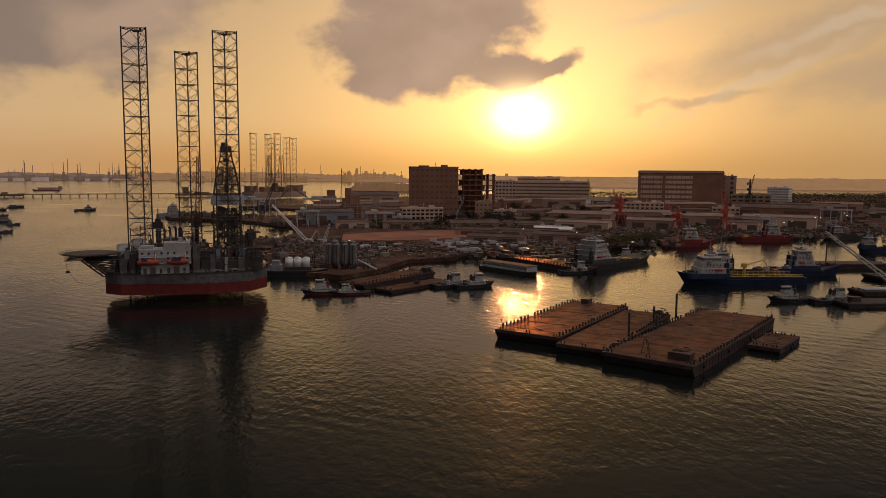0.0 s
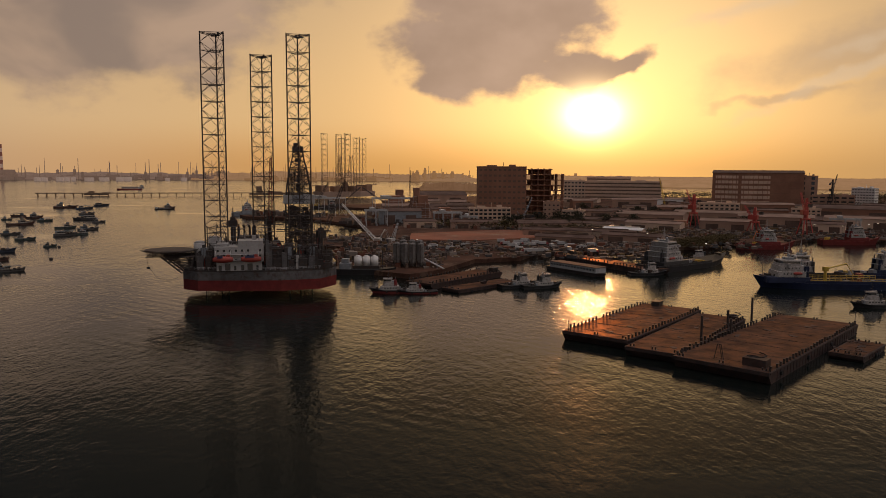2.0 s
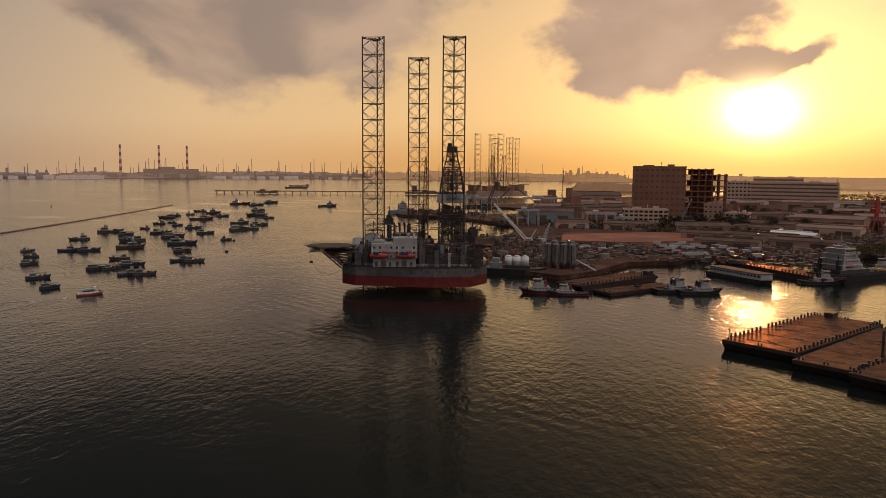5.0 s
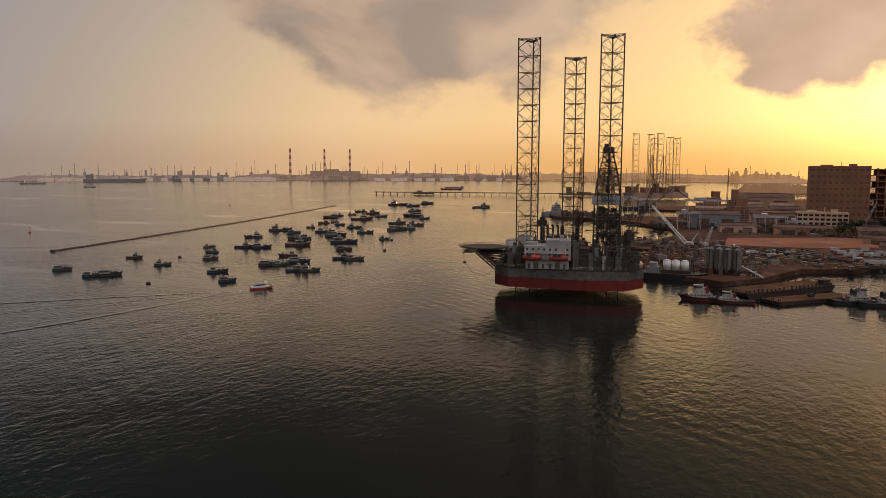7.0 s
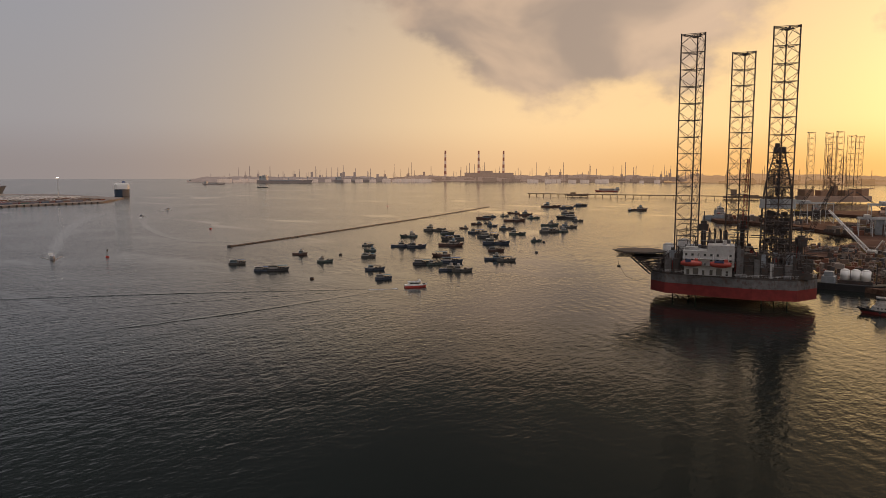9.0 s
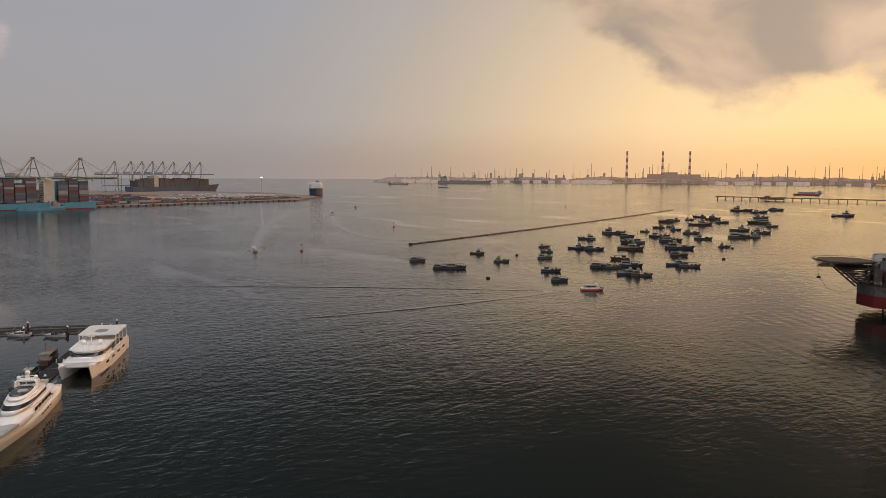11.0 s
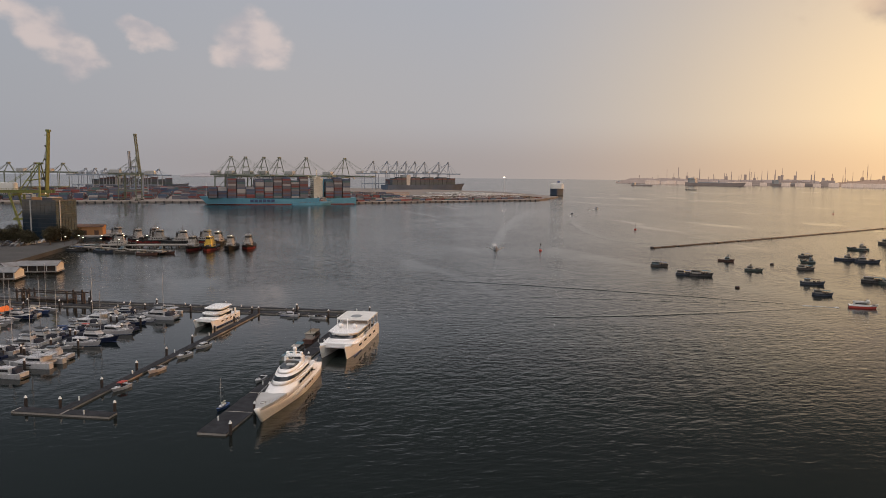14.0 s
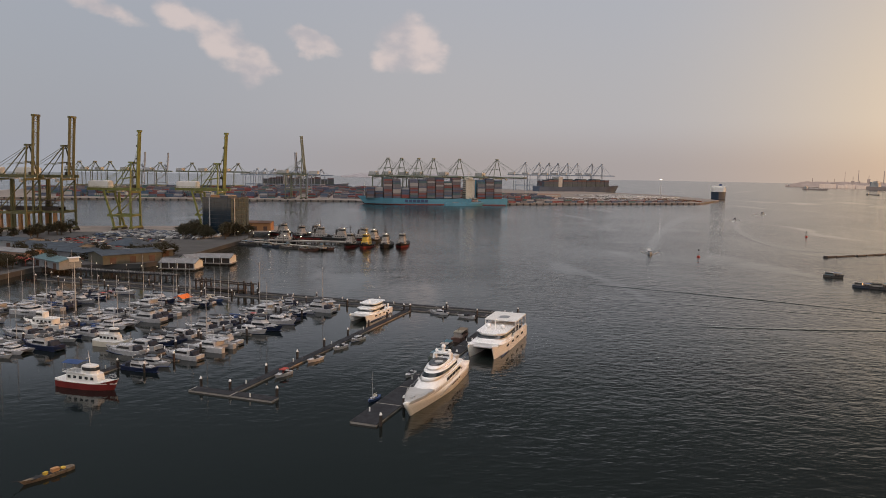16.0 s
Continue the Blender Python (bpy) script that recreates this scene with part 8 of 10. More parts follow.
# ---------------------------------------------------------------- cranes and the container terminal
def sts_crane(label, paint, boom_up, deck=38.0, apex=70.0, gauge=26.0, base=18.0, reach=52.0, house=PALEGREY, wide=3.0, lean=1.0, tilt=0.06):
    """A ship-to-shore gantry crane; +x is the water side."""
    ob = thing("gantry_crane", label, "gantry crane", None, "quay cranes")
    g, b = gauge / 2, base / 2
    for u in (-1, 1):
        for v in (-1, 1):
            lg = part("leg", Shape().loft([[(u * g * k + dx, v * b * kk + dy, z) for dx, dy in ((-w, -w), (w, -w), (w, w), (-w, w))] for z, k, kk, w in ((1.6, lean if u < 0 else 1, 1, 0.75), (deck * 0.35, lean + (1 - lean) * 0.4 if u < 0 else 1, 1, 0.75), (deck, (0.95 if lean == 1 else 1.25) if u < 0 else 1, 1, 0.65))]), paint, ob)
            part("bogie", Shape().box(u * g * (lean if u < 0 else 1), v * b, 0.0, 1.6, 7.5, 1.6, 0, 0.2), STEEL, lg)
        part("sill_beam", Shape().box(u * g * (lean if u < 0 else 1), 0, 1.6, 1.4, base + 5, 1.5), paint, ob)
        part("portal_tie", Shape().box(u * g * (lean + (1 - lean) * 0.4 if u < 0 else 1), 0, deck * 0.35, 1.2, base, 1.5), paint, ob)
        part("top_tie", Shape().box(u * g, 0, deck - 2, 1.2, base, 1.6), paint, ob)
    for v in (-1, 1):
        part("portal_beam", Shape().box(0, v * b, deck * 0.35, gauge, 1.2, 1.6), paint, ob)
        part("side_brace", Shape().bar((-g, v * b, deck * 0.37), (g, v * b, deck - 2), 0.9), paint, ob)
        part("girder", Shape().box(-6, v * 3.2, deck, gauge + 26, 1.3, 2.2), paint, ob)
    part("machinery_house", Shape().box(-g - 9, 0, deck + 2.2, 17, 8.5, 5.2, 0, 0.3).box(-g - 9, 0, deck + 7.4, 15, 7, 0.4), house, ob, "white machinery house")
    part("walkway", rail_shape([(-g - 19, -4.6, deck + 2.3), (g, -4.6, deck + 2.3)], 1.1, 3.0, 0.07), paint, ob)
    af = Shape()
    for v in (-1, 1):
        af.bar((g, v * b * 0.95, deck), (g - 2, v * 1.6, apex), 1.3)
        af.bar((-g + 4, v * b * 0.6, deck + 2), (g - 3, v * 1.6, apex - 1), 0.8)
        af.bar((g - 1, v * b * 0.55, (deck + apex) / 2), (-g * 0.35, v * b * 0.6, (deck + apex) / 2 - 2), 0.5)
    af.bar((g - 0.8, -b * 0.6, (deck + apex) / 2), (g - 0.8, b * 0.6, (deck + apex) / 2), 0.7)
    af.box(g - 2, 0, apex, 3.4, 5.0, 1.4)
    part("a_frame", af, paint, ob)
    part("backstay", Shape().bar((g - 2, -1.6, apex), (-g - 14, -3, deck + 2), 0.35).bar((g - 2, 1.6, apex), (-g - 14, 3, deck + 2), 0.35), paint, ob)
    hinge = Vector((g + 2.5, 0, deck + 1.0))
    if boom_up:
        tip = hinge + Vector((reach * tilt, 0, reach * 0.99))
    else:
        tip = hinge + Vector((reach, 0, 0))
    q = (tip - hinge).normalized()
    side = Vector((-q.z, 0, q.x))
    for v in (-1, 1):
        s = Shape().bar(hinge + Vector((0, v * wide, 0)), tip + Vector((0, v * wide, 0)), 2.4 if lean == 1 else 1.9)
        part("boom", s, paint, ob)
    tr = Shape()
    n = 11
    for i in range(n + 1):
        p = hinge.lerp(tip, i / n)
        tr.bar(p + Vector((0, -wide, 0)), p + Vector((0, wide, 0)), 0.5)
        if i < n:
            p2 = hinge.lerp(tip, (i + 1) / n)
            tr.bar(p + Vector((0, wide, 0)), p2 + Vector((0, -wide, 0)), 0.3)
            tr.bar(p + Vector((0, -wide, 0)), p2 + Vector((0, wide, 0)), 0.3)
    tr.box(tip.x, 0, tip.z - 0.5, 2.6, 2 * wide + 1.6, 1.6)
    tagged(part("boom_bracing", tr, paint, ob), kind="stuff")
    st = Shape()
    for v in (-1.8, 1.8):
        if boom_up:
            mid = hinge.lerp(tip, 0.45) + side * 4.0
            st.bar((g - 2, v, apex), mid, 0.3).bar(mid, hinge.lerp(tip, 0.75) + Vector((0, v, 0)), 0.3)
        else:
            st.bar((g - 2, v, apex), hinge.lerp(tip, 0.48) + Vector((0, v, 0.8)), 0.35).bar((g - 2, v, apex), hinge.lerp(tip, 0.93) + Vector((0, v, 0.8)), 0.35)
    part("forestay", st, paint, ob)
    if boom_up:
        part("boom_hoist", Shape().box(hinge.x - 2.4, 0, hinge.z, 3.0, 4.2, 3.4, 0, 0.3).box(hinge.x - 1.6, 0, hinge.z + 9, 2.2, 3.2, 2.0, 0, 0.2).bar(hinge.lerp(tip, 0.08) - Vector((1.5, 0, 0)), hinge.lerp(tip, 0.8) - Vector((1.3, 0, 0)), 0.8), STEEL, ob)
        for k in (0.3, 0.52, 0.74, 0.92):
            p = hinge.lerp(tip, k)
            part("boom_fitting", Shape().box(p.x - 1.6, 0, p.z, 1.3, 2.2, 1.2, 0, 0.2), house if k > 0.9 else STEEL, ob)
    cx = -2 if boom_up else reach * 0.5
    part("trolley", Shape().box(cx, 0, deck - 0.9, 5, 6, 1.2).box(cx + 3.6, 2.0, deck - 3.6, 2.4, 2.2, 2.6, 0, 0.2), house, ob)
    lp = Shape()
    for i in range(8):
        x = -g - 4 - i * 1.6
        lp.bar((x, 4.4, deck - 0.4), (x - 0.5, 4.4, deck - 4 - (i % 3)), 0.22).bar((x - 0.5, 4.4, deck - 4 - (i % 3)), (x - 1.4, 4.4, deck - 0.4), 0.22)
    part("festoon_cable", lp, RUBBER, ob)
    part("stair_tower", Shape().box(-g + 1.6, b + 0.9, 3, 1.6, 1.4, deck - 3), paint, ob)
    part("operator_lamp", Shape().box(g, 3.2, deck - 0.5, 0.6, 0.6, 0.4), BULB, ob)
    return ob


NEAR_CRANE = sts_crane("olive-yellow quay crane with its boom raised upright", OLIVE, True, 32.0, 54.0, 20.0, 15.0, 47.0, WHITE, 1.2, 0.4)
BIG_CRANE = sts_crane("large dark olive quay crane with its boom raised", mat("dark_olive_crane_paint", (0.12, 0.115, 0.05), 0.5, var=0.25, col2=(0.05, 0.045, 0.03), patch=(0.5, 0.75)), True, 42.0, 66.0, 24.0, 17.0, 46.0, WHITE)
NEAR_CRANE.matrix_basis = at(-628, -197, QUAY, 78)
copy_thing(NEAR_CRANE, at(-645, -132, QUAY, 78))
BIG_CRANE.matrix_basis = at(-614, -245, QUAY, 78)
copy_thing(BIG_CRANE, at(-600, -266, QUAY, 78))
copy_thing(NEAR_CRANE, at(-590, -330, QUAY, 78))

def far_sts_crane(label, paint, deck=40.0, apex=72.0, gauge=30.0, base=20.0, reach=26.0):
    """The same kind of crane, kilometres away, in fewer parts."""
    ob = thing("gantry_crane", label, "gantry crane", None, "far quay cranes")
    g, b = gauge / 2, base / 2
    for u in (-1, 1):
        for v in (-1, 1):
            part("leg", Shape().bar((u * g, v * b, 0), (u * g, v * b, deck), 1.5), paint, ob)
    part("portal_frame", Shape().box(0, b, deck * 0.35, gauge, 1.2, 1.8).box(0, -b, deck * 0.35, gauge, 1.2, 1.8).box(g, 0, deck * 0.35, 1.2, base, 1.8).box(-g, 0, deck * 0.35, 1.2, base, 1.8), paint, ob)
    part("girder", Shape().box(-6 + reach * 0.5, 3, deck, gauge + 26 + reach, 1.4, 2.4).box(-6 + reach * 0.5, -3, deck, gauge + 26 + reach, 1.4, 2.4), paint, ob)
    part("machinery_house", Shape().box(-g - 9, 0, deck + 2.2, 17, 8.5, 5.2, 0, 0.3), PALEGREY, ob)
    part("a_frame", Shape().bar((g, b, deck), (g - 2, 1.6, apex), 1.6).bar((g, -b, deck), (g - 2, -1.6, apex), 1.6).bar((-g + 4, b * 0.6, deck), (g - 3, 1.6, apex), 1.1).bar((-g + 4, -b * 0.6, deck), (g - 3, -1.6, apex), 1.1).box(g - 2, 0, apex, 3.6, 6, 2), paint, ob)
    part("stay", Shape().bar((g - 2, 0, apex), (g + reach * 0.9, 0, deck + 2), 0.6).bar((g - 2, 0, apex), (g + reach * 0.45, 0, deck + 2), 0.6).bar((g - 2, 0, apex), (-g - 14, 0, deck + 2), 0.6), paint, ob)
    return ob


EXPORT = palette("far_car_paint", [(0.6, 0.6, 0.6), (0.7, 0.7, 0.7), (0.4, 0.4, 0.41), (0.15, 0.15, 0.15)], 0.45, dull=0.0)
# Hull blue-grey has the haze of distance mixed into its colour.
HAZEHULL = mat("haze_tinted_hull_paint", (0.065, 0.095, 0.15), 0.7, var=0.2, scale=0.05, col2=(0.11, 0.125, 0.165), patch=(0.5, 0.7))
# Pale blue-grey carries the haze of distance in the base colour.
PORTGREY = mat("haze_tinted_crane_grey", (0.27, 0.31, 0.37), 0.9, var=0.15, spec=0.1)
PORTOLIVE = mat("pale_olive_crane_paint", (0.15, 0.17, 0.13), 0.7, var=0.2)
DOWN = sts_crane("tall olive container crane with its boom lowered over a ship", PORTOLIVE, False, 40.0, 69.0, 30.0, 20.0, 56.0)
DOWN.matrix_basis = at(-1235, 26, QUAY, 38)
for x, y in ((-1232, 48), (-1230, 76), (-1226, 100), (-1222, 142), (-1216, 203)):
    copy_thing(DOWN, at(x, y, QUAY, 38))
UP = sts_crane("olive container crane with its boom raised", PORTOLIVE, True, 40.0, 66.0, 28.0, 20.0, 62.0, PALEGREY, 3.0, 1.0, -0.1)
UP.matrix_basis = at(-1260, -118, QUAY, 70)
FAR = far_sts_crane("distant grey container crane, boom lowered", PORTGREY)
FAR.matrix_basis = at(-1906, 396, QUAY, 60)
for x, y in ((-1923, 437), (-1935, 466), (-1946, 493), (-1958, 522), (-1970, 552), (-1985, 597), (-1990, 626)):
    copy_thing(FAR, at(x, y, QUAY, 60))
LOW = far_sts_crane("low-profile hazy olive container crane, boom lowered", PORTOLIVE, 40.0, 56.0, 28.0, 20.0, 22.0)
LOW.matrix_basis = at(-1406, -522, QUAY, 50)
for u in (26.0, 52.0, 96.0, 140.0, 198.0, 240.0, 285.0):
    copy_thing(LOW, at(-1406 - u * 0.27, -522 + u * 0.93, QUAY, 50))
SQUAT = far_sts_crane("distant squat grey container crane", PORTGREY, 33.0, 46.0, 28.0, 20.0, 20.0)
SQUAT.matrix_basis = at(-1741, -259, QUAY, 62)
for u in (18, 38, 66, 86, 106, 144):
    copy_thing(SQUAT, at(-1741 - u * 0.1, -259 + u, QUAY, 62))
UP_FAR = sts_crane("distant hazy crane with its boom raised", PORTGREY, True, 38.0, 52.0, 24.0, 18.0, 40.0)
UP_FAR.matrix_basis = at(-1679, -496, QUAY, 95)
copy_thing(UP_FAR, at(-1720, -458, QUAY, 95))
copy_thing(UP_FAR, at(-1420, -118, QUAY, 250))

# elevated frame on ochre columns by the big cranes
fr = thing("elevated_conveyor_frame", "dark elevated walkway frame on ochre concrete columns", "gantry", at(-622, -268, QUAY, 82))
for x in (-36, -20, -4, 12, 24):
    for v in (-5, 5):
        part("column", Shape().box(x, v, 0, 2.6, 2.6, 16, 0, 0.3), ORANGEWALL, fr)
part("deck_beam", Shape().box(-6, -5, 16, 66, 1.2, 2.2).box(-6, 5, 16, 66, 1.2, 2.2).box(-6, 0, 18.2, 66, 11, 0.6), STEEL, fr)
part("upper_frame", rail_shape([(-39, -5.4, 18.8), (27, -5.4, 18.8)], 5.0, 5.0, 0.25), STEEL, fr)
part("upper_roof", Shape().box(-6, 0, 23.6, 66, 11, 0.5), ROOFDARK, fr)


def stacks(shape, x0, x1, y0, y1, rng, tiers, fill=0.8, gap=3.0, cl=12.2, cw=2.5, ch=2.6):
    """Rows of freight containers on a rectangle, long side along y."""
    y = y0
    while y + cl < y1:
        x = x0
        while x + cw < x1:
            if rng.random() < fill:
                for k in range(rng.randint(1, tiers)):
                    shape.box(x + cw / 2, y + cl / 2, k * ch, cw - 0.05, cl - 0.1, ch - 0.04)
            x += cw + (0.25 if rng.random() < 0.8 else gap)
        y += cl + (0.5 if rng.random() < 0.7 else 9)
    return shape


rng = random.Random(3)
for i, (x, y, a, w, l, t) in enumerate(((-1300, -330, 2, 70, 420, 4), (-1400, -350, 2, 70, 480, 5), (-1320, 20, -2, 60, 240, 3), (-1430, 40, -2, 90, 280, 4), (-1540, -200, 4, 90, 560, 5), (-1310, 300, -12, 60, 120, 2), (-1700, 20, 0, 160, 500, 4))):
    sh = stacks(Shape(), -w / 2, w / 2, -l / 2, l / 2, rng, t)
    solid("container_yard", sh, BOXES, "stacked freight containers in many dull colours", "containers", at(x, y, QUAY, a), "container stacks", "stuff")
rng = random.Random(13)
sh = Shape()
for i in range(420):
    x, y = rng.uniform(-60, 60), rng.uniform(-190, 190)
    sh.box(x, y, 0, rng.uniform(2, 5), rng.uniform(5, 14), rng.uniform(0.8, 2.6), rng.choice((0, 0, 90)))
solid("stored_goods", sh, CLUTTER, "rows of low stored goods on the terminal edge", "goods", at(-1330, 430, QUAY, 14), kind="stuff")
sh = Shape()
for r in range(18):
    for i in range(60):
        sh.box(-85 + r * 10 + rng.uniform(-0.3, 0.3), -75 + i * 2.5, 0, 4.3, 1.8, 1.4)
solid("export_cars", sh, EXPORT, "tight rows of pale new cars awaiting shipment", "cars", at(-1560, 560, QUAY, 20), kind="stuff")
shed(at(-1390, 330, QUAY, 88), 70, 30, 8, 2, PALEWALL, ROOFGREY, "pale terminal warehouse with open floor slabs", 8, "warehouse", "warehouse")
for k in range(3):
    part("floor_slab", Shape().box(0, -15.3, 1.0 + k * 2.6, 68, 0.4, 0.9), WHITE, bpy.data.objects["warehouse"])
# quay fenders along the terminal edge
fe = Shape()
for (xa, ya), (xb, yb) in zip(TERMINAL_EDGE[:4], TERMINAL_EDGE[1:5]):
    n = int(math.hypot(xb - xa, yb - ya) / 12)
    for i in range(n):
        fe.box(xa + (xb - xa) * i / n + 0.8, ya + (yb - ya) * i / n, 0.2, 1.0, 2.4, 2.2)
solid("quay_fender_row", fe, RUBBER, "row of black rubber fenders on the quay face", "fenders", kind="stuff")


# low stacks, trailers and goods that fill the spit
rng = random.Random(44)
for x, y, a, w, l, tt, fl in ((-1232, 290, 14, 40, 130, 2, 0.55), (-1262, 400, 14, 40, 150, 1, 0.5), (-1290, 500, 14, 36, 130, 1, 0.45), (-1300, 250, 14, 50, 150, 3, 0.7), (-1250, 170, 6, 50, 100, 4, 0.75), (-1360, 250, 14, 50, 160, 4, 0.7)):
    solid("container_yard", stacks(Shape(), -w / 2, w / 2, -l / 2, l / 2, rng, tt, fl), BOXES, "low stacks of freight containers and trailers", "containers", at(x, y, QUAY, a), "container stacks", "stuff")
for x, y, L2 in ((-1330, 380, 90), (-1350, 470, 90), (-1372, 560, 90), (-1420, 420, 90), (-1440, 510, 90)):
    sh = Shape()
    for r in range(7):
        for i in range(int(L2 / 2.6)):
            if rng.random() < 0.93:
                sh.box(-18 + r * 6.2 + rng.uniform(-0.3, 0.3), -L2 / 2 + i * 2.6, 0, 4.4, 1.85, rng.uniform(1.4, 1.7))
    solid("export_cars", sh, EXPORT, "tight rows of pale new cars awaiting shipment", "cars", at(x, y, QUAY, 14), kind="stuff")
# a second, dark container ship behind the far cranes
def far_container_ship(m, L, label, paint, cargo, tall):
    ob = thing("container_ship", label, "container ship", m)
    part("hull", hull_shape(L, 36, 14, 0.14, 4, 0.9, 3, 0.1), paint, ob)
    n = int((L - 46) / 15)
    for k in range(n):
        if k == 3:
            continue
        bay = Shape()
        for j in range(tall + (k * 7) % 3):
            for v in (-11, 0, 11):
                bay.box(-L / 2 + 21 + k * 15, v, 14 + j * 2.6, 14.2, 10.8, 2.55)
        part("container_bay", bay, cargo, ob)
    part("bridge_house", Shape().box(-L / 2 + 66, 0, 14, 13, 30, 2.6 * tall + 11, 0, 0.5), PALEGREY, ob)


# Container colours dulled towards blue-grey to imitate haze.
HAZEBOXES = palette("haze_dulled_container_paint", [(0.08, 0.09, 0.12), (0.11, 0.07, 0.08), (0.06, 0.09, 0.12), (0.13, 0.13, 0.14), (0.07, 0.10, 0.11)], 0.8)
far_container_ship(at(-1935, 560, 0, 111), 270, "distant dark-hulled container ship under far cranes", HAZEHULL, HAZEBOXES, 6)
far_container_ship(at(-1800, -150, 0, 94), 215, "hazy grey-green container ship behind squat cranes", HAZEHULL, HAZEBOXES, 5)


def high_mast(x, y, h):
    ob = thing("high_mast_light", "tall terminal floodlight mast", "light mast", at(x, y, QUAY))
    part("pole", Shape().tube((0, 0, 0), (0, 0, h), 0.7, 0.3, 10), PALEGREY, ob)
    part("lamp_ring", Shape().tube((0, 0, h), (0, 0, h + 1.4), 2.4, 2.4, 12), BULB, ob, "lit lamp ring")


high_mast(-1500, 610, 38)


# container ship
def container_ship(m, L=236.0, B=33.0):
    ob = thing("container_ship", "light blue container ship stacked high with coloured containers", "container ship", m)
    part("hull", hull_shape(L, B, 9.2, 0.16, 3.6, 0.9, 3.0, 0.12, 22), SKYBLUE, ob, "", False)
    part("boot_topping", hull_shape(L * 0.975, B * 0.985, 1.2, 0.16, 0.0, 0.9, 0.2, 0.02, 22), RED, ob)
    bars = [(-2, 5.0), (4.2, 5.0), (10.4, 5.0), (16.6, 5.0), (22.8, 5.0), (29.0, 5.0)]
    for x, w in bars:
        part("name_bar", Shape().box(x + 14, -B / 2 - 0.06, 3.8, w, 0.16, 4.2).box(x + 14, B / 2 + 0.06, 3.8, w, 0.16, 4.2), BLUE, ob, "dark blue bar of the painted name")
    rng = random.Random(9)
    x = -L * 0.46
    bay = 0
    while x < L * 0.4:
        if -L * 0.30 < x < -L * 0.19:
            x += 13.2
            continue
        tiers = rng.randint(10, 12) if x < L * 0.3 else rng.randint(6, 9)
        if rng.random() < 0.1:
            tiers = 6
        sh = Shape()
        n = int(B * (0.94 if x < L * 0.32 else 0.7) / 2.55)
        for j in range(n):
            for k in range(max(1, tiers - (rng.random() < 0.3))):
                sh.box(x + 6.2, (j - (n - 1) / 2) * 2.55, 10.4 + k * 2.62, 12.1, 2.46, 2.56)
        part("container_bay", sh, BOXES, ob, "stack of freight containers")
        part("lashing_bridge", Shape().box(x + 12.8, 0, 10, 0.5, B * 0.94, 9).box(x + 12.8, 0, 19, 0.9, B * 0.94, 0.4), STEEL, ob)
        x += 13.4
        bay += 1
    h = part("bridge_house", Shape().box(-L * 0.245, 0, 10, 14, B * 0.86, 30, 0, 0.5), CREAM, ob, "cream bridge house")
    for k in range(8):
        part("window_row", Shape().box(-L * 0.245, 0, 15.6 + k * 3.1, 14.2, B * 0.8, 1.0), DARKGLASS, h)
    part("bridge_wing", Shape().box(-L * 0.243, 0, 40, 7, B * 1.02, 3.2, 0, 0.4), CREAM, h)
    part("radar_mast", Shape().tube((-L * 0.245, 0, 43), (-L * 0.245, 0, 53), 0.6, 0.3).bar((-L * 0.245, -3, 49), (-L * 0.245, 3, 49), 0.4), CREAM, h)
    part("funnel", Shape().box(-L * 0.29, 0, 10, 9, 8, 29, 0, 1.0, 0.9), SKYBLUE, ob)
    part("fore_mast", Shape().tube((L * 0.455, 0, 13), (L * 0.455, 0, 33), 0.5, 0.25), CREAM, ob)
    return ob


container_ship(at(-1169, 103, 0, -86.5))
supply_ship(62, SKYBLUE, "small light blue bunker tanker lying alongside the container ship", None, None, 0.12, 2, "bunker_tanker").matrix_basis = at(-1136, 150, 0, 93)


def car_carrier(m):
    ob = thing("car_carrier", "tall slab-sided car carrier with navy hull and white upper works", "ship", m)
    part("hull", hull_shape(150, 31, 15, 0.12, 0.5, 0.95, 3, 0.05), HAZEHULL, ob)
    part("upper_works", Shape().box(-2, 0, 15, 142, 30.4, 10, 0, 5), WHITE, ob)
    part("bridge", Shape().box(52, 0, 25, 14, 26, 3.4, 0, 1), WHITE, ob)
    part("funnel", Shape().box(-48, 4, 25, 8, 6, 6, 0, 0.6), BLUE, ob)
    part("stern_ramp", Shape().box(-75.4, -6, 4, 0.8, 10, 14), GREY, ob)


car_carrier(at(-1620, 795, 0, -26))

# ---- tug pier
def finger_pier(xa, ya, xb, yb, w, label):
    L = math.hypot(xb - xa, yb - ya)
    ob = thing("pier", label, "pier", at((xa + xb) / 2, (ya + yb) / 2, 0, math.degrees(math.atan2(yb - ya, xb - xa))))
    part("deck", Shape().box(0, 0, 1.3, L, w, 0.9), CONCRETE, ob)
    me = Shape().tube((0, 0, -2), (0, 0, 1.3), 0.45, n=8).mesh("pile")
    for i in range(int(L / 5)):
        for v in (-1, 1):
            part("pile", me, CONCRETE, ob).location = (-L / 2 + 2 + i * 5, v * (w / 2 - 0.5), 0)
    for i in range(max(2, int(L / 16))):
        lp = part("lamp_post", Shape().tube((0, 0, 2.2), (0, 0, 8), 0.12, n=6).bar((0, 0, 8), (1.2, 0, 8.2), 0.1), STEEL, ob)
        lp.location = (-L / 2 + 5 + i * 15, 0, 0)
        part("lamp_head", Shape().box(1.2, 0, 8.0, 0.9, 0.5, 0.25), BULB, lp)
    return ob


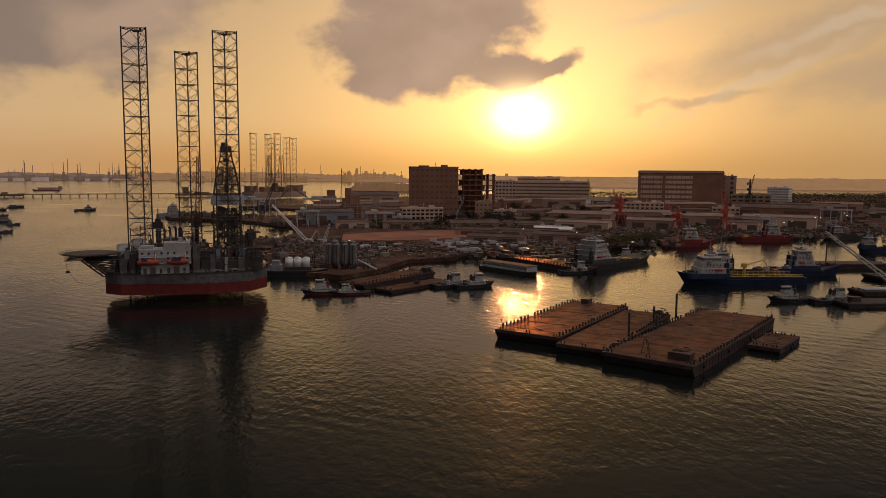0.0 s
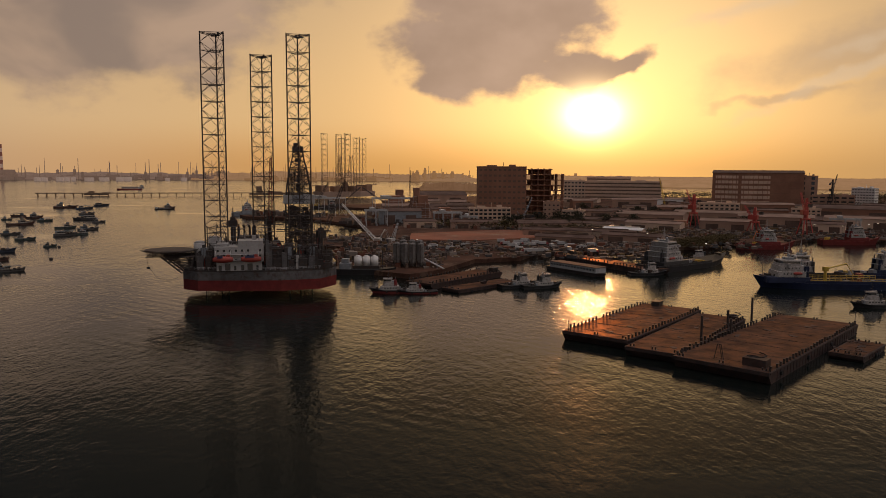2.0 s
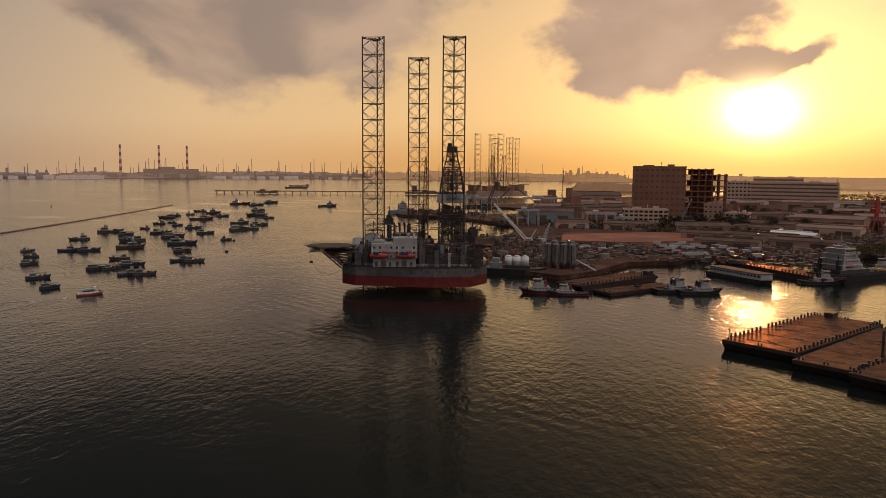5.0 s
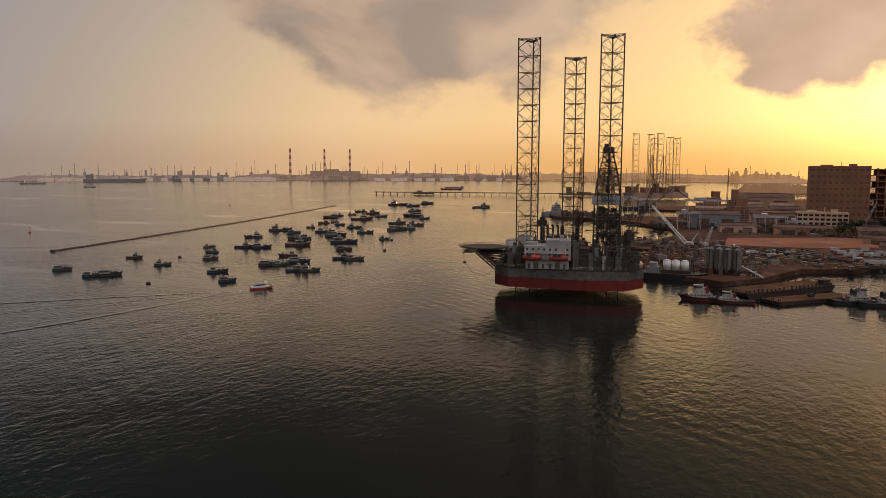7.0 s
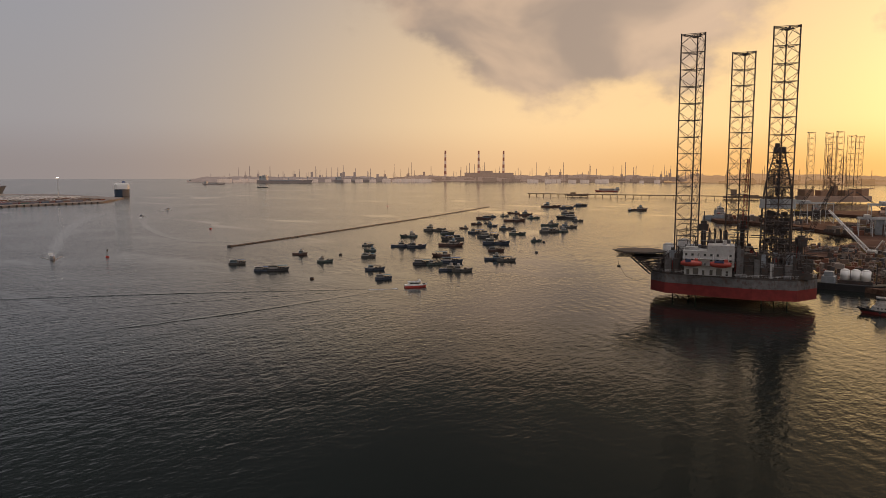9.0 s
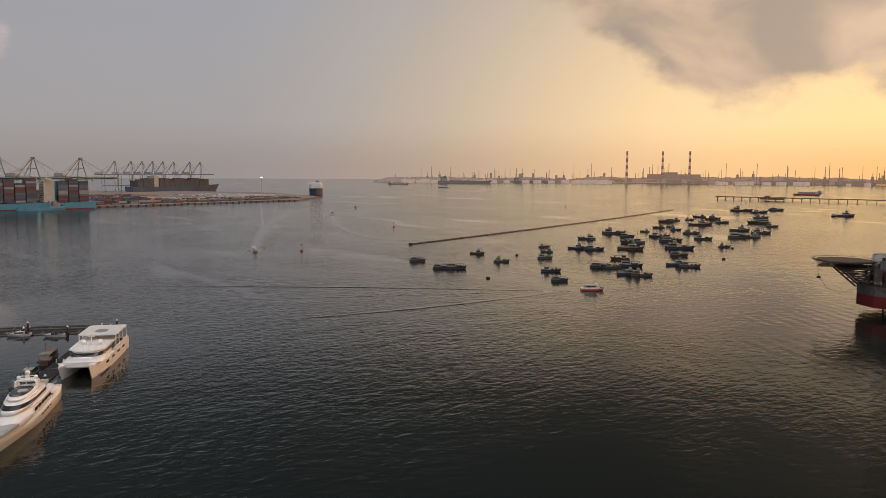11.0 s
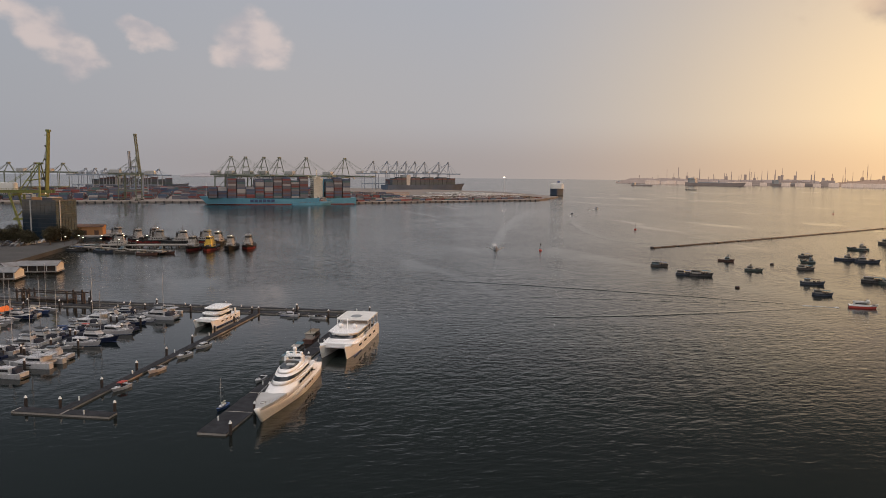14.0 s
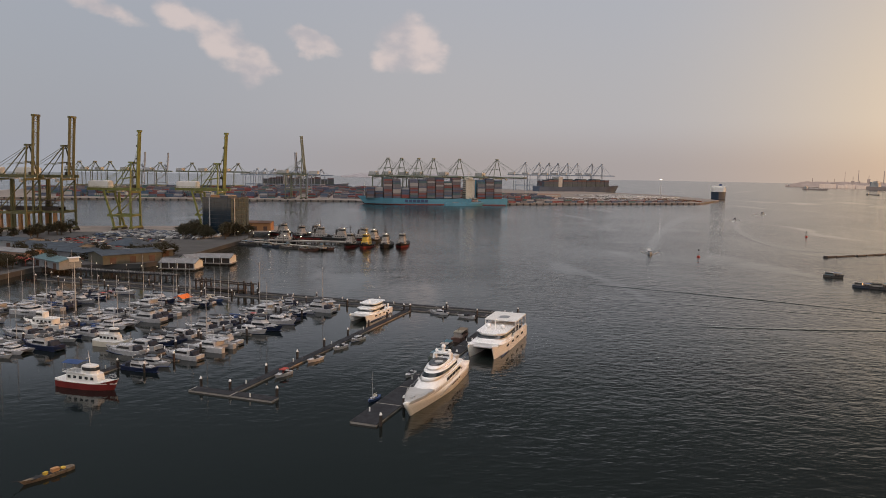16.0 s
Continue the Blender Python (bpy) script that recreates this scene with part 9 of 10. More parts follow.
finger_pier(-560, -92, -545, -15, 6, "concrete tug pier on piles")
finger_pier(-555, -98, -503, -28, 4, "low floating pier with small craft")
tug(27, RED, YELLOW, YELLOW, YELLOW, "yellow and red harbour tug with tall masts", 1).matrix_basis = at(-529, 0, 0, -12)
T1 = tug(26, BLACK, SHIPWHITE, BLACK, None, "black-hulled harbour tug with white house and dark mast", 1)
T1.matrix_basis = at(-530, 13.7, 0, -10)
T2 = tug(27, SHIPRED, SHIPWHITE, STEEL, None, "red-hulled harbour tug with a white house", 0)
T2.matrix_basis = at(-534, 25.6, 0, -8)
for x, y, r, ob in ((-532, -11, -14, T2), (-575, -21, 70, T1), (-579, -4, 60, T2), (-566, 6, -16, T1), (-608, -41, 30, T1), (-598, -52, 20, T2), (-618, -69, 40, T2), (-556, -62, 80, T1), (-585, -38, 75, T2)):
    o = copy_thing(ob, at(x, y, 0, r))
for x, y, r in ((-516, -52, 60), (-503, -38, 62), (-524, -66, 58), (-545, -76, 66), (-508, -28, 64), (-537, -84, 60)):
    o = copy_thing(MODELS[int(-x) % 2], at(x, y, 0, r))
    o.scale = (0.8, 0.8, 0.8)
# ---------------------------------------------------------------- the shipyard
def face_cam(x, y, extra=0.0, z=QUAY):
    """A pose whose -y side is turned to the harbour's middle."""
    return at(x, y, z, math.degrees(math.atan2(y, x)) - 90 + extra)


def factory_block(m, W, D, h, storeys, bays, wall, label, win_h=0.5, win_w=0.8, sides=True, name="factory_building", roof=None, glassm=None):
    ob = thing(name, label, "building", m)
    part("wall", Shape().box(0, 0, 0, W, D, h), wall, ob)
    part("parapet", Shape().box(0, -D / 2, h, W + 0.6, 0.7, 1.2).box(0, D / 2, h, W + 0.6, 0.7, 1.2).box(-W / 2, 0, h, 0.7, D, 1.2).box(W / 2, 0, h, 0.7, D, 1.2), wall, ob)
    part("roof_plant", Shape().box(-W * 0.2, 0, h, W * 0.2, D * 0.4, 2.6).box(W * 0.25, D * 0.1, h, W * 0.12, D * 0.3, 3.4).tube((W * 0.05, 0, h), (W * 0.05, 0, h + 6), 0.3), roof or wall, ob)
    fh = h / storeys
    me = Shape().box(0, 0, 0, W / bays * win_w, 0.3, fh * win_h).mesh("window")
    for f in range(storeys):
        for b in range(bays):
            o = part("window", me, glassm or DARKGLASS, ob)
            o.location = (-W / 2 + (b + 0.5) * W / bays, -D / 2 - 0.02, f * fh + fh * 0.35)
        part("floor_band", Shape().box(0, -D / 2 - 0.12, f * fh + 0.1, W, 0.35, fh * 0.16), wall, ob)
    if sides:
        n = max(1, round(bays * D / W))
        me2 = Shape().box(0, 0, 0, 0.3, D / n * win_w, fh * win_h).mesh("window")
        for f in range(storeys):
            for b in range(n):
                for u in (-1, 1):
                    o = part("window", me2, glassm or DARKGLASS, ob)
                    o.location = (u * (W / 2 + 0.02), -D / 2 + (b + 0.5) * D / n, f * fh + fh * 0.35)
    return ob


factory_block(face_cam(-13.5, 880, 4), 55, 50, 57, 9, 10, BROWNWALL, "large dark brown windowed factory block", 0.35, 0.55, False, glassm=DULLGLASS)
# open concrete frame beside it
sk = thing("unfinished_building", "open multi-storey concrete frame of an unfinished building", "building", face_cam(37, 889, 4))
for i in range(7):
    for j in range(4):
        part("column", Shape().box(-22 + i * 7.3, -12 + j * 8, 0, 1.2, 1.2, 56 if i < 5 else 50), BROWNWALL, sk)
for f in range(9):
    part("floor_slab", Shape().box(0 if f < 8 else -7, 0, 5.6 + f * 6.1, 46 if f < 8 else 32, 27, 0.9), BROWNWALL, sk)
for f in range(9):
    part("partition_wall", Shape().box(-9 + (f * 5) % 9, 6, f * 6.1 + 0.5, 26, 12, 5.1), BROWNWALL, sk)
factory_block(face_cam(211, 1480, 0), 150, 60, 33, 5, 1, PALEWALL, "long pale office and factory block with ribbon windows", 0.38, 0.985, False, glassm=DULLGLASS)
factory_block(face_cam(190, 1500, 0), 84, 40, 41, 6, 1, PALEWALL, "pale upper factory block with ribbon windows", 0.36, 0.98, False, glassm=DULLGLASS)
factory_block(face_cam(120, 1460, 0), 40, 40, 34, 5, 6, PALEWALL, "pale office block with square windows", 0.4, 0.6, False)
big = factory_block(face_cam(397, 1255, 0), 134, 70, 51, 6, 1, BROWNWALL, "large brown industrial block with pale louvred bays", 0.02, 0.9, False, glassm=DULLGLASS)
for bx, bw in ((-45, 34), (-2, 42)):
    for f in range(6):
        part("louvre_panel", Shape().box(bx, -35.3, 3.0 + f * 8.0, bw, 0.5, 4.6), PALEWALL, big)
    for k in range(6):
        part("mullion", Shape().box(bx - bw / 2 + (k + 0.5) * bw / 6, -35.6, 3.0, 0.7, 0.4, 44.6), BROWNWALL, big)
part("roof_sheet", Shape().gable(0, 0, 52.3, 134, 70, 4.0, 0, 1.0, 0.6), ROOFDARK, big)
factory_block(face_cam(474, 1248, 0), 27, 64, 47, 6, 2, GREYWALL, "grey stair and lift block at the end of a factory", 0.6, 0.35, False)
factory_block(face_cam(545, 1210, -18), 33, 18, 29, 7, 8, WHITE, "white seven-storey office block with square windows", 0.4, 0.55)
factory_block(face_cam(488, 1185, 0), 58, 24, 18, 3, 6, GREYWALL, "low grey office building", 0.4, 0.7, False)
factory_block(face_cam(-23, 756, 8), 42, 15, 15, 4, 9, PALEWALL, "pale four-storey yard office with large windows", 0.5, 0.7)
factory_block(face_cam(229, 850, 4), 42, 16, 18, 5, 8, PALEWALL, "pale yard office beside a dock", 0.45, 0.6)
factory_block(face_cam(43, 815, 0), 18, 14, 19, 4, 4, GREYWALL, "narrow grey tower building", 0.3, 0.4, False)
factory_block(face_cam(66, 800, -14), 22, 12, 11, 3, 5, PALEWALL, "small pale office with open ground floor", 0.4, 0.6)
factory_block(face_cam(330, 870, 0), 30, 14, 12, 3, 6, PALEWALL, "pale three-storey dockside office", 0.45, 0.6, False)


def simple_shed(m, L, W, h, rise, wall, roof, label, doors=3):
    doors = min(doors, 2)
    ob = thing("industrial_shed", label, "shed", m, "shipyard sheds")
    part("wall", Shape().box(0, 0, 0, L, W, h), wall, ob)
    part("roof", Shape().gable(0, 0, h + 0.05, L, W, rise, 0, 0.6), roof, ob)
    part("gable_wall", Shape().loft([[(x, -W / 2, h), (x, 0, h + rise * 0.94), (x, W / 2, h)] for x in (-L / 2, L / 2)]), wall, ob)
    dm = Shape().box(0, 0, 0, L / doors * 0.5, 0.3, h * 0.7).mesh("door")
    for i in range(doors):
        part("door", dm, ROOFDARK, ob).location = (-L / 2 + (i + 0.5) * L / doors, -W / 2 - 0.03, 0)
    part("ridge_vent", Shape().box(0, 0, h + rise - 0.1, L * 0.8, 1.2, 0.9), roof, ob)
    return ob


simple_shed(face_cam(-112, 735, 4), 42, 26, 13, 2.4, GREY, ROOFDARK, "tall blue-grey clad workshop", 2)
simple_shed(face_cam(-112, 1180, 10), 74, 40, 15, 5, GREYWALL, ROOFDARK, "wide hall with a dark roof", 3)
simple_shed(face_cam(260, 760, -2), 68, 26, 10, 2.6, GREYWALL, ROOFGREY, "long grey shed by the dock", 5)
simple_shed(face_cam(144, 782, -14), 68, 26, 10, 2.6, GREYWALL, ROOFGREY, "wide shed with a pale grey roof", 4)
simple_shed(face_cam(106, 730, -16), 92, 16, 6.5, 2, GREYWALL, ROOFDARK, "long low shed with a dark roof", 6)
simple_shed(face_cam(234, 1240, 0), 84, 24, 9, 2, WHITE, ROOFGREY, "long white warehouse with many doors", 7)
simple_shed(face_cam(400, 905, -4), 110, 40, 12, 3.5, BROWNWALL, ROOFDARK, "very long dark fabrication hall", 6)
simple_shed(face_cam(470, 950, -4), 80, 36, 12, 3.5, BROWNWALL, ROOFDARK, "long dark fabrication hall behind another", 4)
simple_shed(face_cam(66, 700, -18), 56, 14, 5.5, 1.8, PALEWALL, ROOFDARK, "long low store with a row of doors", 8)
simple_shed(face_cam(95, 640, -20), 34, 12, 4.5, 1.8, PALEWALL, WHITE, "small shed with a curved white roof", 3)
simple_shed(face_cam(30, 620, -10), 40, 12, 5, 1.6, GREYWALL, ROOFDARK, "low yard store with dark roof", 4)
rng = random.Random(17)
spots = [(-128, 900), (-95, 880), (-60, 960), (-125, 1010), (-70, 1080), (90, 880), (130, 930), (170, 1000), (220, 960), (270, 1040), (110, 1100), (180, 1120), (300, 900), (330, 1000), (380, 1090), (60, 1180), (0, 1100), (-30, 1240), (110, 1300), (300, 1330), (540, 1040), (600, 1120), (640, 1000), (560, 900), (700, 1180), (310, 790), (370, 800), (-120, 820), (20, 690), (180, 850), (-60, 850), (250, 1120), (330, 1180), (40, 1340)]
for i, (x, y) in enumerate(spots):
    simple_shed(face_cam(x + rng.uniform(-10, 10), y, rng.uniform(-20, 15)), rng.uniform(26, 64), rng.uniform(14, 28), rng.uniform(5, 12), rng.uniform(1.2, 3.2), rng.choice((GREYWALL, PALEWALL, GREYWALL, BROWNWALL)), rng.choice((ROOFGREY, ROOFDARK, ROOFDARK, ROOFGREY)), "plain shipyard workshop with a metal roof", rng.randint(2, 5))

def steel_gantry(m, W, D, h, n, label):
    """An open steel gantry or pipe rack: rows of trestle legs under a braced beam."""
    ob = thing("steel_gantry", label, "gantry", m, "yard gantries")
    for i in range(n):
        x = -W / 2 + i * W / (n - 1)
        part("trestle", Shape().bar((x, -D / 2 - 1.2, 0), (x, -D / 2 + 0.6, h), 0.7).bar((x, D / 2 + 1.2, 0), (x, D / 2 - 0.6, h), 0.7).bar((x, -D / 2, h * 0.5), (x, D / 2, h * 0.5), 0.5).bar((x, -D / 2, 0.4), (x, D / 2, h * 0.5), 0.35).bar((x, D / 2, 0.4), (x, -D / 2, h * 0.5), 0.35), PALEGREY, ob)
    part("top_beam", Shape().box(0, -D / 2 + 0.6, h, W + 2, 0.8, 1.4).box(0, D / 2 - 0.6, h, W + 2, 0.8, 1.4).box(-W * 0.2, 0, h + 1.4, W * 0.2, D * 1.1, 2.2).box(0, 0, h + 0.3, W * 0.9, D * 0.6, 0.3), PALEGREY, ob)
    return ob


steel_gantry(face_cam(-62, 716, 6), 26, 12, 12, 4, "open pale steel gantry beside a workshop")
steel_gantry(face_cam(-40, 705, -8), 14, 9, 9, 3, "small open steel trestle in the yard")
steel_gantry(face_cam(-130, 705, 5), 20, 14, 14, 3, "tall steel portal frame beside a workshop")
steel_gantry(face_cam(-128, 800, 10), 44, 20, 22, 4, "large steel gantry crane frame behind a workshop")
steel_gantry(face_cam(300, 700, 4), 24, 10, 11, 3, "pale steel gantry near the dock")
steel_gantry(face_cam(430, 815, 2), 30, 10, 13, 4, "pale steel frames at the end of a hall")
steel_gantry(face_cam(-212, 838, 25), 40, 16, 20, 4, "steel gantry on the quay near the rigs")
# blocks of half-built ship sections
for x, y, w, d2, h in ((-95, 765, 18, 12, 26), (-100, 765, 10, 8, 34), (-150, 925, 24, 16, 20), (-152, 985, 16, 14, 26), (-75, 800, 20, 10, 12), (150, 690, 18, 9, 8), (350, 745, 22, 12, 11)):
    ob = thing("ship_section", "rust-brown half-built ship section on the yard", "ship section", face_cam(x, y, 9), "ship sections")
    part("shell", Shape().box(0, 0, 1.2, w, d2, h * 0.7, 0, 0.6).box(w * 0.12, 0, 1.2 + h * 0.7, w * 0.6, d2 * 0.8, h * 0.3, 0, 0.4), BROWNWALL, ob)
    part("shoring", Shape().box(-w * 0.35, 0, 0, 1, d2, 1.2).box(0, 0, 0, 1, d2, 1.2).box(w * 0.35, 0, 0, 1, d2, 1.2), STEEL, ob)
    sc = Shape()
    for i in range(5):
        sc.bar((-w * 0.5 + i * w * 0.25, -d2 / 2 - 0.8, 0), (-w * 0.5 + i * w * 0.25, -d2 / 2 - 0.8, h * 0.8), 0.2)
    for k in range(int(h / 3)):
        sc.box(0, -d2 / 2 - 0.6, 2 + k * 2.4, w, 0.9, 0.15)
    part("scaffold", sc, PALEGREY, ob)


# long low stores close behind the quay
for x, y, a, L, W, h, wall, roof, lab in (
        (40, 560, -14, 44, 10, 4.5, GREYWALL, ROOFDARK, "long low store with a dark roof"),
        (92, 575, -18, 46, 11, 5.0, GREYWALL, ROOFDARK, "low workshop with a row of doors"),
        (70, 604, -18, 60, 9, 5.5, PALEWALL, ROOFDARK, "two-storey store with a band of windows"),
        (130, 690, -16, 50, 18, 7.0, PALEWALL, ROOFGREY, "pale workshop near the dock"),
        (196, 700, -8, 44, 20, 9.0, GREYWALL, ROOFGREY, "grey fabrication shop near the cranes"),
        (205, 790, -6, 70, 30, 12.0, GREYWALL, ROOFGREY, "large grey hall behind the dock cranes"),
        (330, 730, -4, 66, 26, 11.0, PALEWALL, ROOFGREY, "pale dockside hall with a grey roof"),
        (278, 690, -4, 34, 14, 8.0, PALEWALL, ROOFDARK, "small dockside workshop with dark roof"),
        (-35, 690, 4, 44, 14, 6.0, GREYWALL, ROOFDARK, "low store behind the bare field"),
        (-86, 690, 8, 30, 12, 6.0, PALEWALL, ROOFDARK, "small store behind the bare field")):
    simple_shed(face_cam(x, y, a), L, W, h, 1.8, wall, roof, lab, 3)

# red earth field
FIELD = [(-78, 560), (-84, 618), (-10, 668), (30, 655), (20, 596), (-24, 566)]
solid("earth_field", Shape().prism(FIELD[::-1], QUAY, QUAY + 0.5), SAND, "open field of bare reddish earth", "field", kind="structure")

# cement silos
SILO = mat("silo_steel", (0.17, 0.16, 0.15), 0.6, var=0.3, scale=0.5, col2=(0.07, 0.05, 0.045), patch=(0.5, 0.7), spec=0.3)
for i, (x, y) in enumerate(((-63, 404), (-58.5, 403), (-54, 402.5), (-49.5, 402), (-60, 408.5), (-55, 408), (-50.5, 407))):
    ob = thing("cement_silo", "grey steel cement silo on legs", "silo", at(x, y, QUAY), "cement silos")
    h = 13.0 if i < 4 else 14.2
    part("barrel", Shape().tube((0, 0, 3), (0, 0, h), 2.0, n=16).tube((0, 0, h), (0, 0, h + 0.9), 2.0, 0.6, 16).tube((0, 0, 0.8), (0, 0, 3), 0.5, 2.0, 16), SILO, ob)
    part("silo_legs", Shape().bar((-1.5, -1.5, 0), (-1.5, -1.5, 4), 0.3).bar((1.5, -1.5, 0), (1.5, -1.5, 4), 0.3).bar((1.5, 1.5, 0), (1.5, 1.5, 4), 0.3).bar((-1.5, 1.5, 0), (-1.5, 1.5, 4), 0.3), STEEL, ob)
    part("ladder", Shape().box(0, -2.1, 1, 0.5, 0.15, h - 1).bar((-2, -2, h + 0.2), (2, -2, h + 0.2), 0.08).bar((-2, -2, h + 1.0), (2, -2, h + 1.0), 0.08), STEEL, ob)
solid("silo_conveyor", Shape().bar((-47, 402, 7.5), (-36, 396, 3), 0.9).bar((-40, 398.3, 2), (-40, 398.3, 4.8), 0.3), PALEGREY, "sloping conveyor tube beside the silos", "conveyor")

# cargo hulk with white tanks
hulk = thing("tank_barge", "dark barge carrying three white tanks", "barge", at(-78, 392, 0, 6))
part("hull", hull_shape(33, 11, 3.0, 0.14, 0.8, 0.95, 1.2), BLACK, hulk)
part("deck_house", Shape().box(-11, 0, 3, 6, 7, 3, 0, 0.2).box(-11, 0, 6, 4, 5, 2.2, 0, 0.2), GREY, hulk)
for x in (-4.2, 0.2, 4.6):
    part("tank", Shape().tube((x, 0.6, 4.6), (x, 0.6, 9.2), 2.1, n=18).tube((x, 0.6, 9.2), (x, 0.6, 9.9), 2.1, 0.9, 18), WHITE, hulk, "white vertical tank", True)
part("tank_frame", Shape().box(0.2, 0.6, 3, 14.5, 5.2, 1.6), STEEL, hulk)
part("derrick_post", Shape().tube((9, 0, 3), (9, 0, 13), 0.25).bar((9, 0, 12.5), (14.5, 0, 7), 0.2), STEEL, hulk)


def crawler_crane(m, boom_l, lift, paint, label):
    ob = thing("crawler_crane", label, "crane", m, "yard cranes")
    part("track", Shape().box(0, -2.4, 0, 7.5, 1.1, 1.3, 0, 0.3), STEEL, ob)
    part("track", Shape().box(0, 2.4, 0, 7.5, 1.1, 1.3, 0, 0.3), STEEL, ob)
    b = part("superstructure", Shape().box(-1.2, 0, 1.4, 7.5, 3.4, 2.2, 0, 0.2), paint, ob)
    part("cab", Shape().box(2.4, -1.2, 1.6, 1.8, 1.4, 2.0, 0, 0.2), paint, b)
    part("counterweight", Shape().box(-4.6, 0, 1.2, 1.4, 3.8, 2.4, 0, 0.2), STEEL, b)
    tip = Vector((2.0 + boom_l * math.cos(radians(lift)), 0, 2.2 + boom_l * math.sin(radians(lift))))
    part("boom", lattice_shape((2.0, 0, 2.2), tip, 1.9, int(boom_l / 2.2), 0.34, 0.2, 0.8), paint, ob)
    part("gantry_mast", Shape().bar((-1.5, -1, 3.4), (-5.5, -0.6, 10), 0.3).bar((-1.5, 1, 3.4), (-5.5, 0.6, 10), 0.3).bar((-5.5, -0.6, 10), (-5.5, 0.6, 10), 0.25), paint, ob)
    part("pendant_line", Shape().bar((-5.5, 0, 10), tip, 0.09).bar(tip, tip - Vector((0, 0, boom_l * 0.35)), 0.08).box(tip.x, 0, tip.z - boom_l * 0.35 - 0.8, 0.7, 0.5, 0.9), STEEL, ob)
    return ob


crawler_crane(at(-98, 538, QUAY, 168), 37, 44, WHITE, "white lattice-boom crawler crane leaning over the yard")
crawler_crane(at(-88, 535, QUAY, 60), 14, 62, PALEGREY, "short white crawler crane")
crawler_crane(at(60, 1180, QUAY, 60), 34, 62, STEEL, "tall dark crawler crane among sheds")
crawler_crane(at(205, 1010, QUAY, 110), 46, 66, YELLOW, "tall yellow crawler crane among sheds")
crawler_crane(at(10, 800, QUAY, 40), 26, 60, GREY, "grey crawler crane beside a factory")
crawler_crane(at(-250, 1060, QUAY, 30), 40, 40, STEEL, "dark yard crane near the rigs")
crawler_crane(at(-190, 1120, QUAY, 160), 48, 30, STEEL, "dark long-boom crane near the rigs")
crawler_crane(at(-150, 1080, QUAY, 90), 52, 80, STEEL, "upright dark lattice crane near the rigs")


def portal_crane(m, h, paint, label, slew=30.0):
    """A dockside level-luffing crane on a portal."""
    ob = thing("portal_crane", label, "crane", m, "dock cranes")
    for u in (-1, 1):
        for v in (-1, 1):
            part("portal_leg", Shape().bar((u * 5, v * 5, 0), (u * 2.4, v * 2.4, h * 0.42), 1.0), paint, ob)
    part("portal_top", Shape().box(0, 0, h * 0.42, 6.4, 6.4, 1.4, 0, 0.4).tube((0, 0, h * 0.42), (0, 0, h * 0.55), 2.2, 1.8, 12), paint, ob)
    t = part("turret", Shape().box(-1.5, 0, h * 0.55, 8, 4.4, 4.0, slew, 0.3).box(0, 0, h * 0.55 + 4, 3, 3, h * 0.3, slew, 0.2, 0.6), paint, ob)
    d = Vector((math.cos(radians(slew)), math.sin(radians(slew)), 0))
    a = Vector((0, 0, h * 0.6)) + d * 2
    part("jib", lattice_shape(a, a + d * h * 0.35 + Vector((0, 0, h * 0.5)), 1.8, 10, 0.35, 0.2, 0.9), paint, t)
    part("counter_jib", lattice_shape(Vector((0, 0, h * 0.86)), Vector((0, 0, h * 0.82)) - d * h * 0.25, 1.4, 5, 0.3, 0.2), paint, t)
    part("ballast", Shape().box(-d.x * h * 0.25, -d.y * h * 0.25, h * 0.76, 3, 2.4, 2.4, slew), STEEL, t)
    return ob


portal_crane(at(171.6, 723, QUAY, 10), 33, BRIGHTRED, "red dockside portal crane", 100)
portal_crane(at(212, 672, QUAY, 10), 22, BRIGHTRED, "smaller red dockside crane", 130)
portal_crane(at(244.6, 645, QUAY, 10), 33, BRIGHTRED, "tall red dockside portal crane", 80)
portal_crane(at(480, 1170, QUAY, 10), 46, STEEL, "dark dock crane beside a factory", 40)

# ---- ships and craft at the yard
supply_ship(64, NAVY, "navy offshore supply ship with white house and yellow deck rails", YELLOW, YELLOW, 0.18, 3).matrix_basis = at(150, 374, 0, 182)
supply_ship(44, BLACK, "small dark offshore ship with a white bridge", None, None, 0.2, 3).matrix_basis = at(158, 393, 0, 181)
supply_ship(47, NAVY, "blue supply ship with a stepped white house", None, None, 0.22, 3, hx=0.02).matrix_basis = at(196, 406, 0, 3)
supply_ship(78, BLACK, "long dark offshore ship with a white bridge house aft", None, None, 0.18, 4, hx=-0.3).matrix_basis = at(104, 446, 0, 43)
supply_ship(42, SHIPRED, "red and white offshore ship at the yard quay", ORANGE, None, 0.26, 3, hx=0.0).matrix_basis = at(186, 560, 0, 8)
supply_ship(46, SHIPRED, "red-hulled offshore ship moored under lights", None, None, 0.22, 3, hx=0.1).matrix_basis = at(263, 604, 0, 5)
supply_ship(40, BLACK, "dark coaster at the far quay", None, None, 0.2, 2, hx=-0.3).matrix_basis = at(345, 632, 0, 10)
supply_ship(30, NAVY, "small blue workship off the quay", None, None, 0.24, 2).matrix_basis = at(308, 525, 0, 184)
supply_ship(48, GREY, "grey ship behind the drilling rig", None, None, 0.2, 3, hx=-0.1).matrix_basis = at(-312, 870, 0, 25)
supply_ship(40, STEEL, "dark workship at a mooring behind the rig", None, None, 0.2, 2).matrix_basis = at(-268, 1050, 0, 20)
TUG_A = tug(24, SHIPRED, SHIPWHITE, SHIPRED, None, "red-hulled small tug with a white house")
small = Matrix.Diagonal((0.88, 0.85, 0.72, 1))
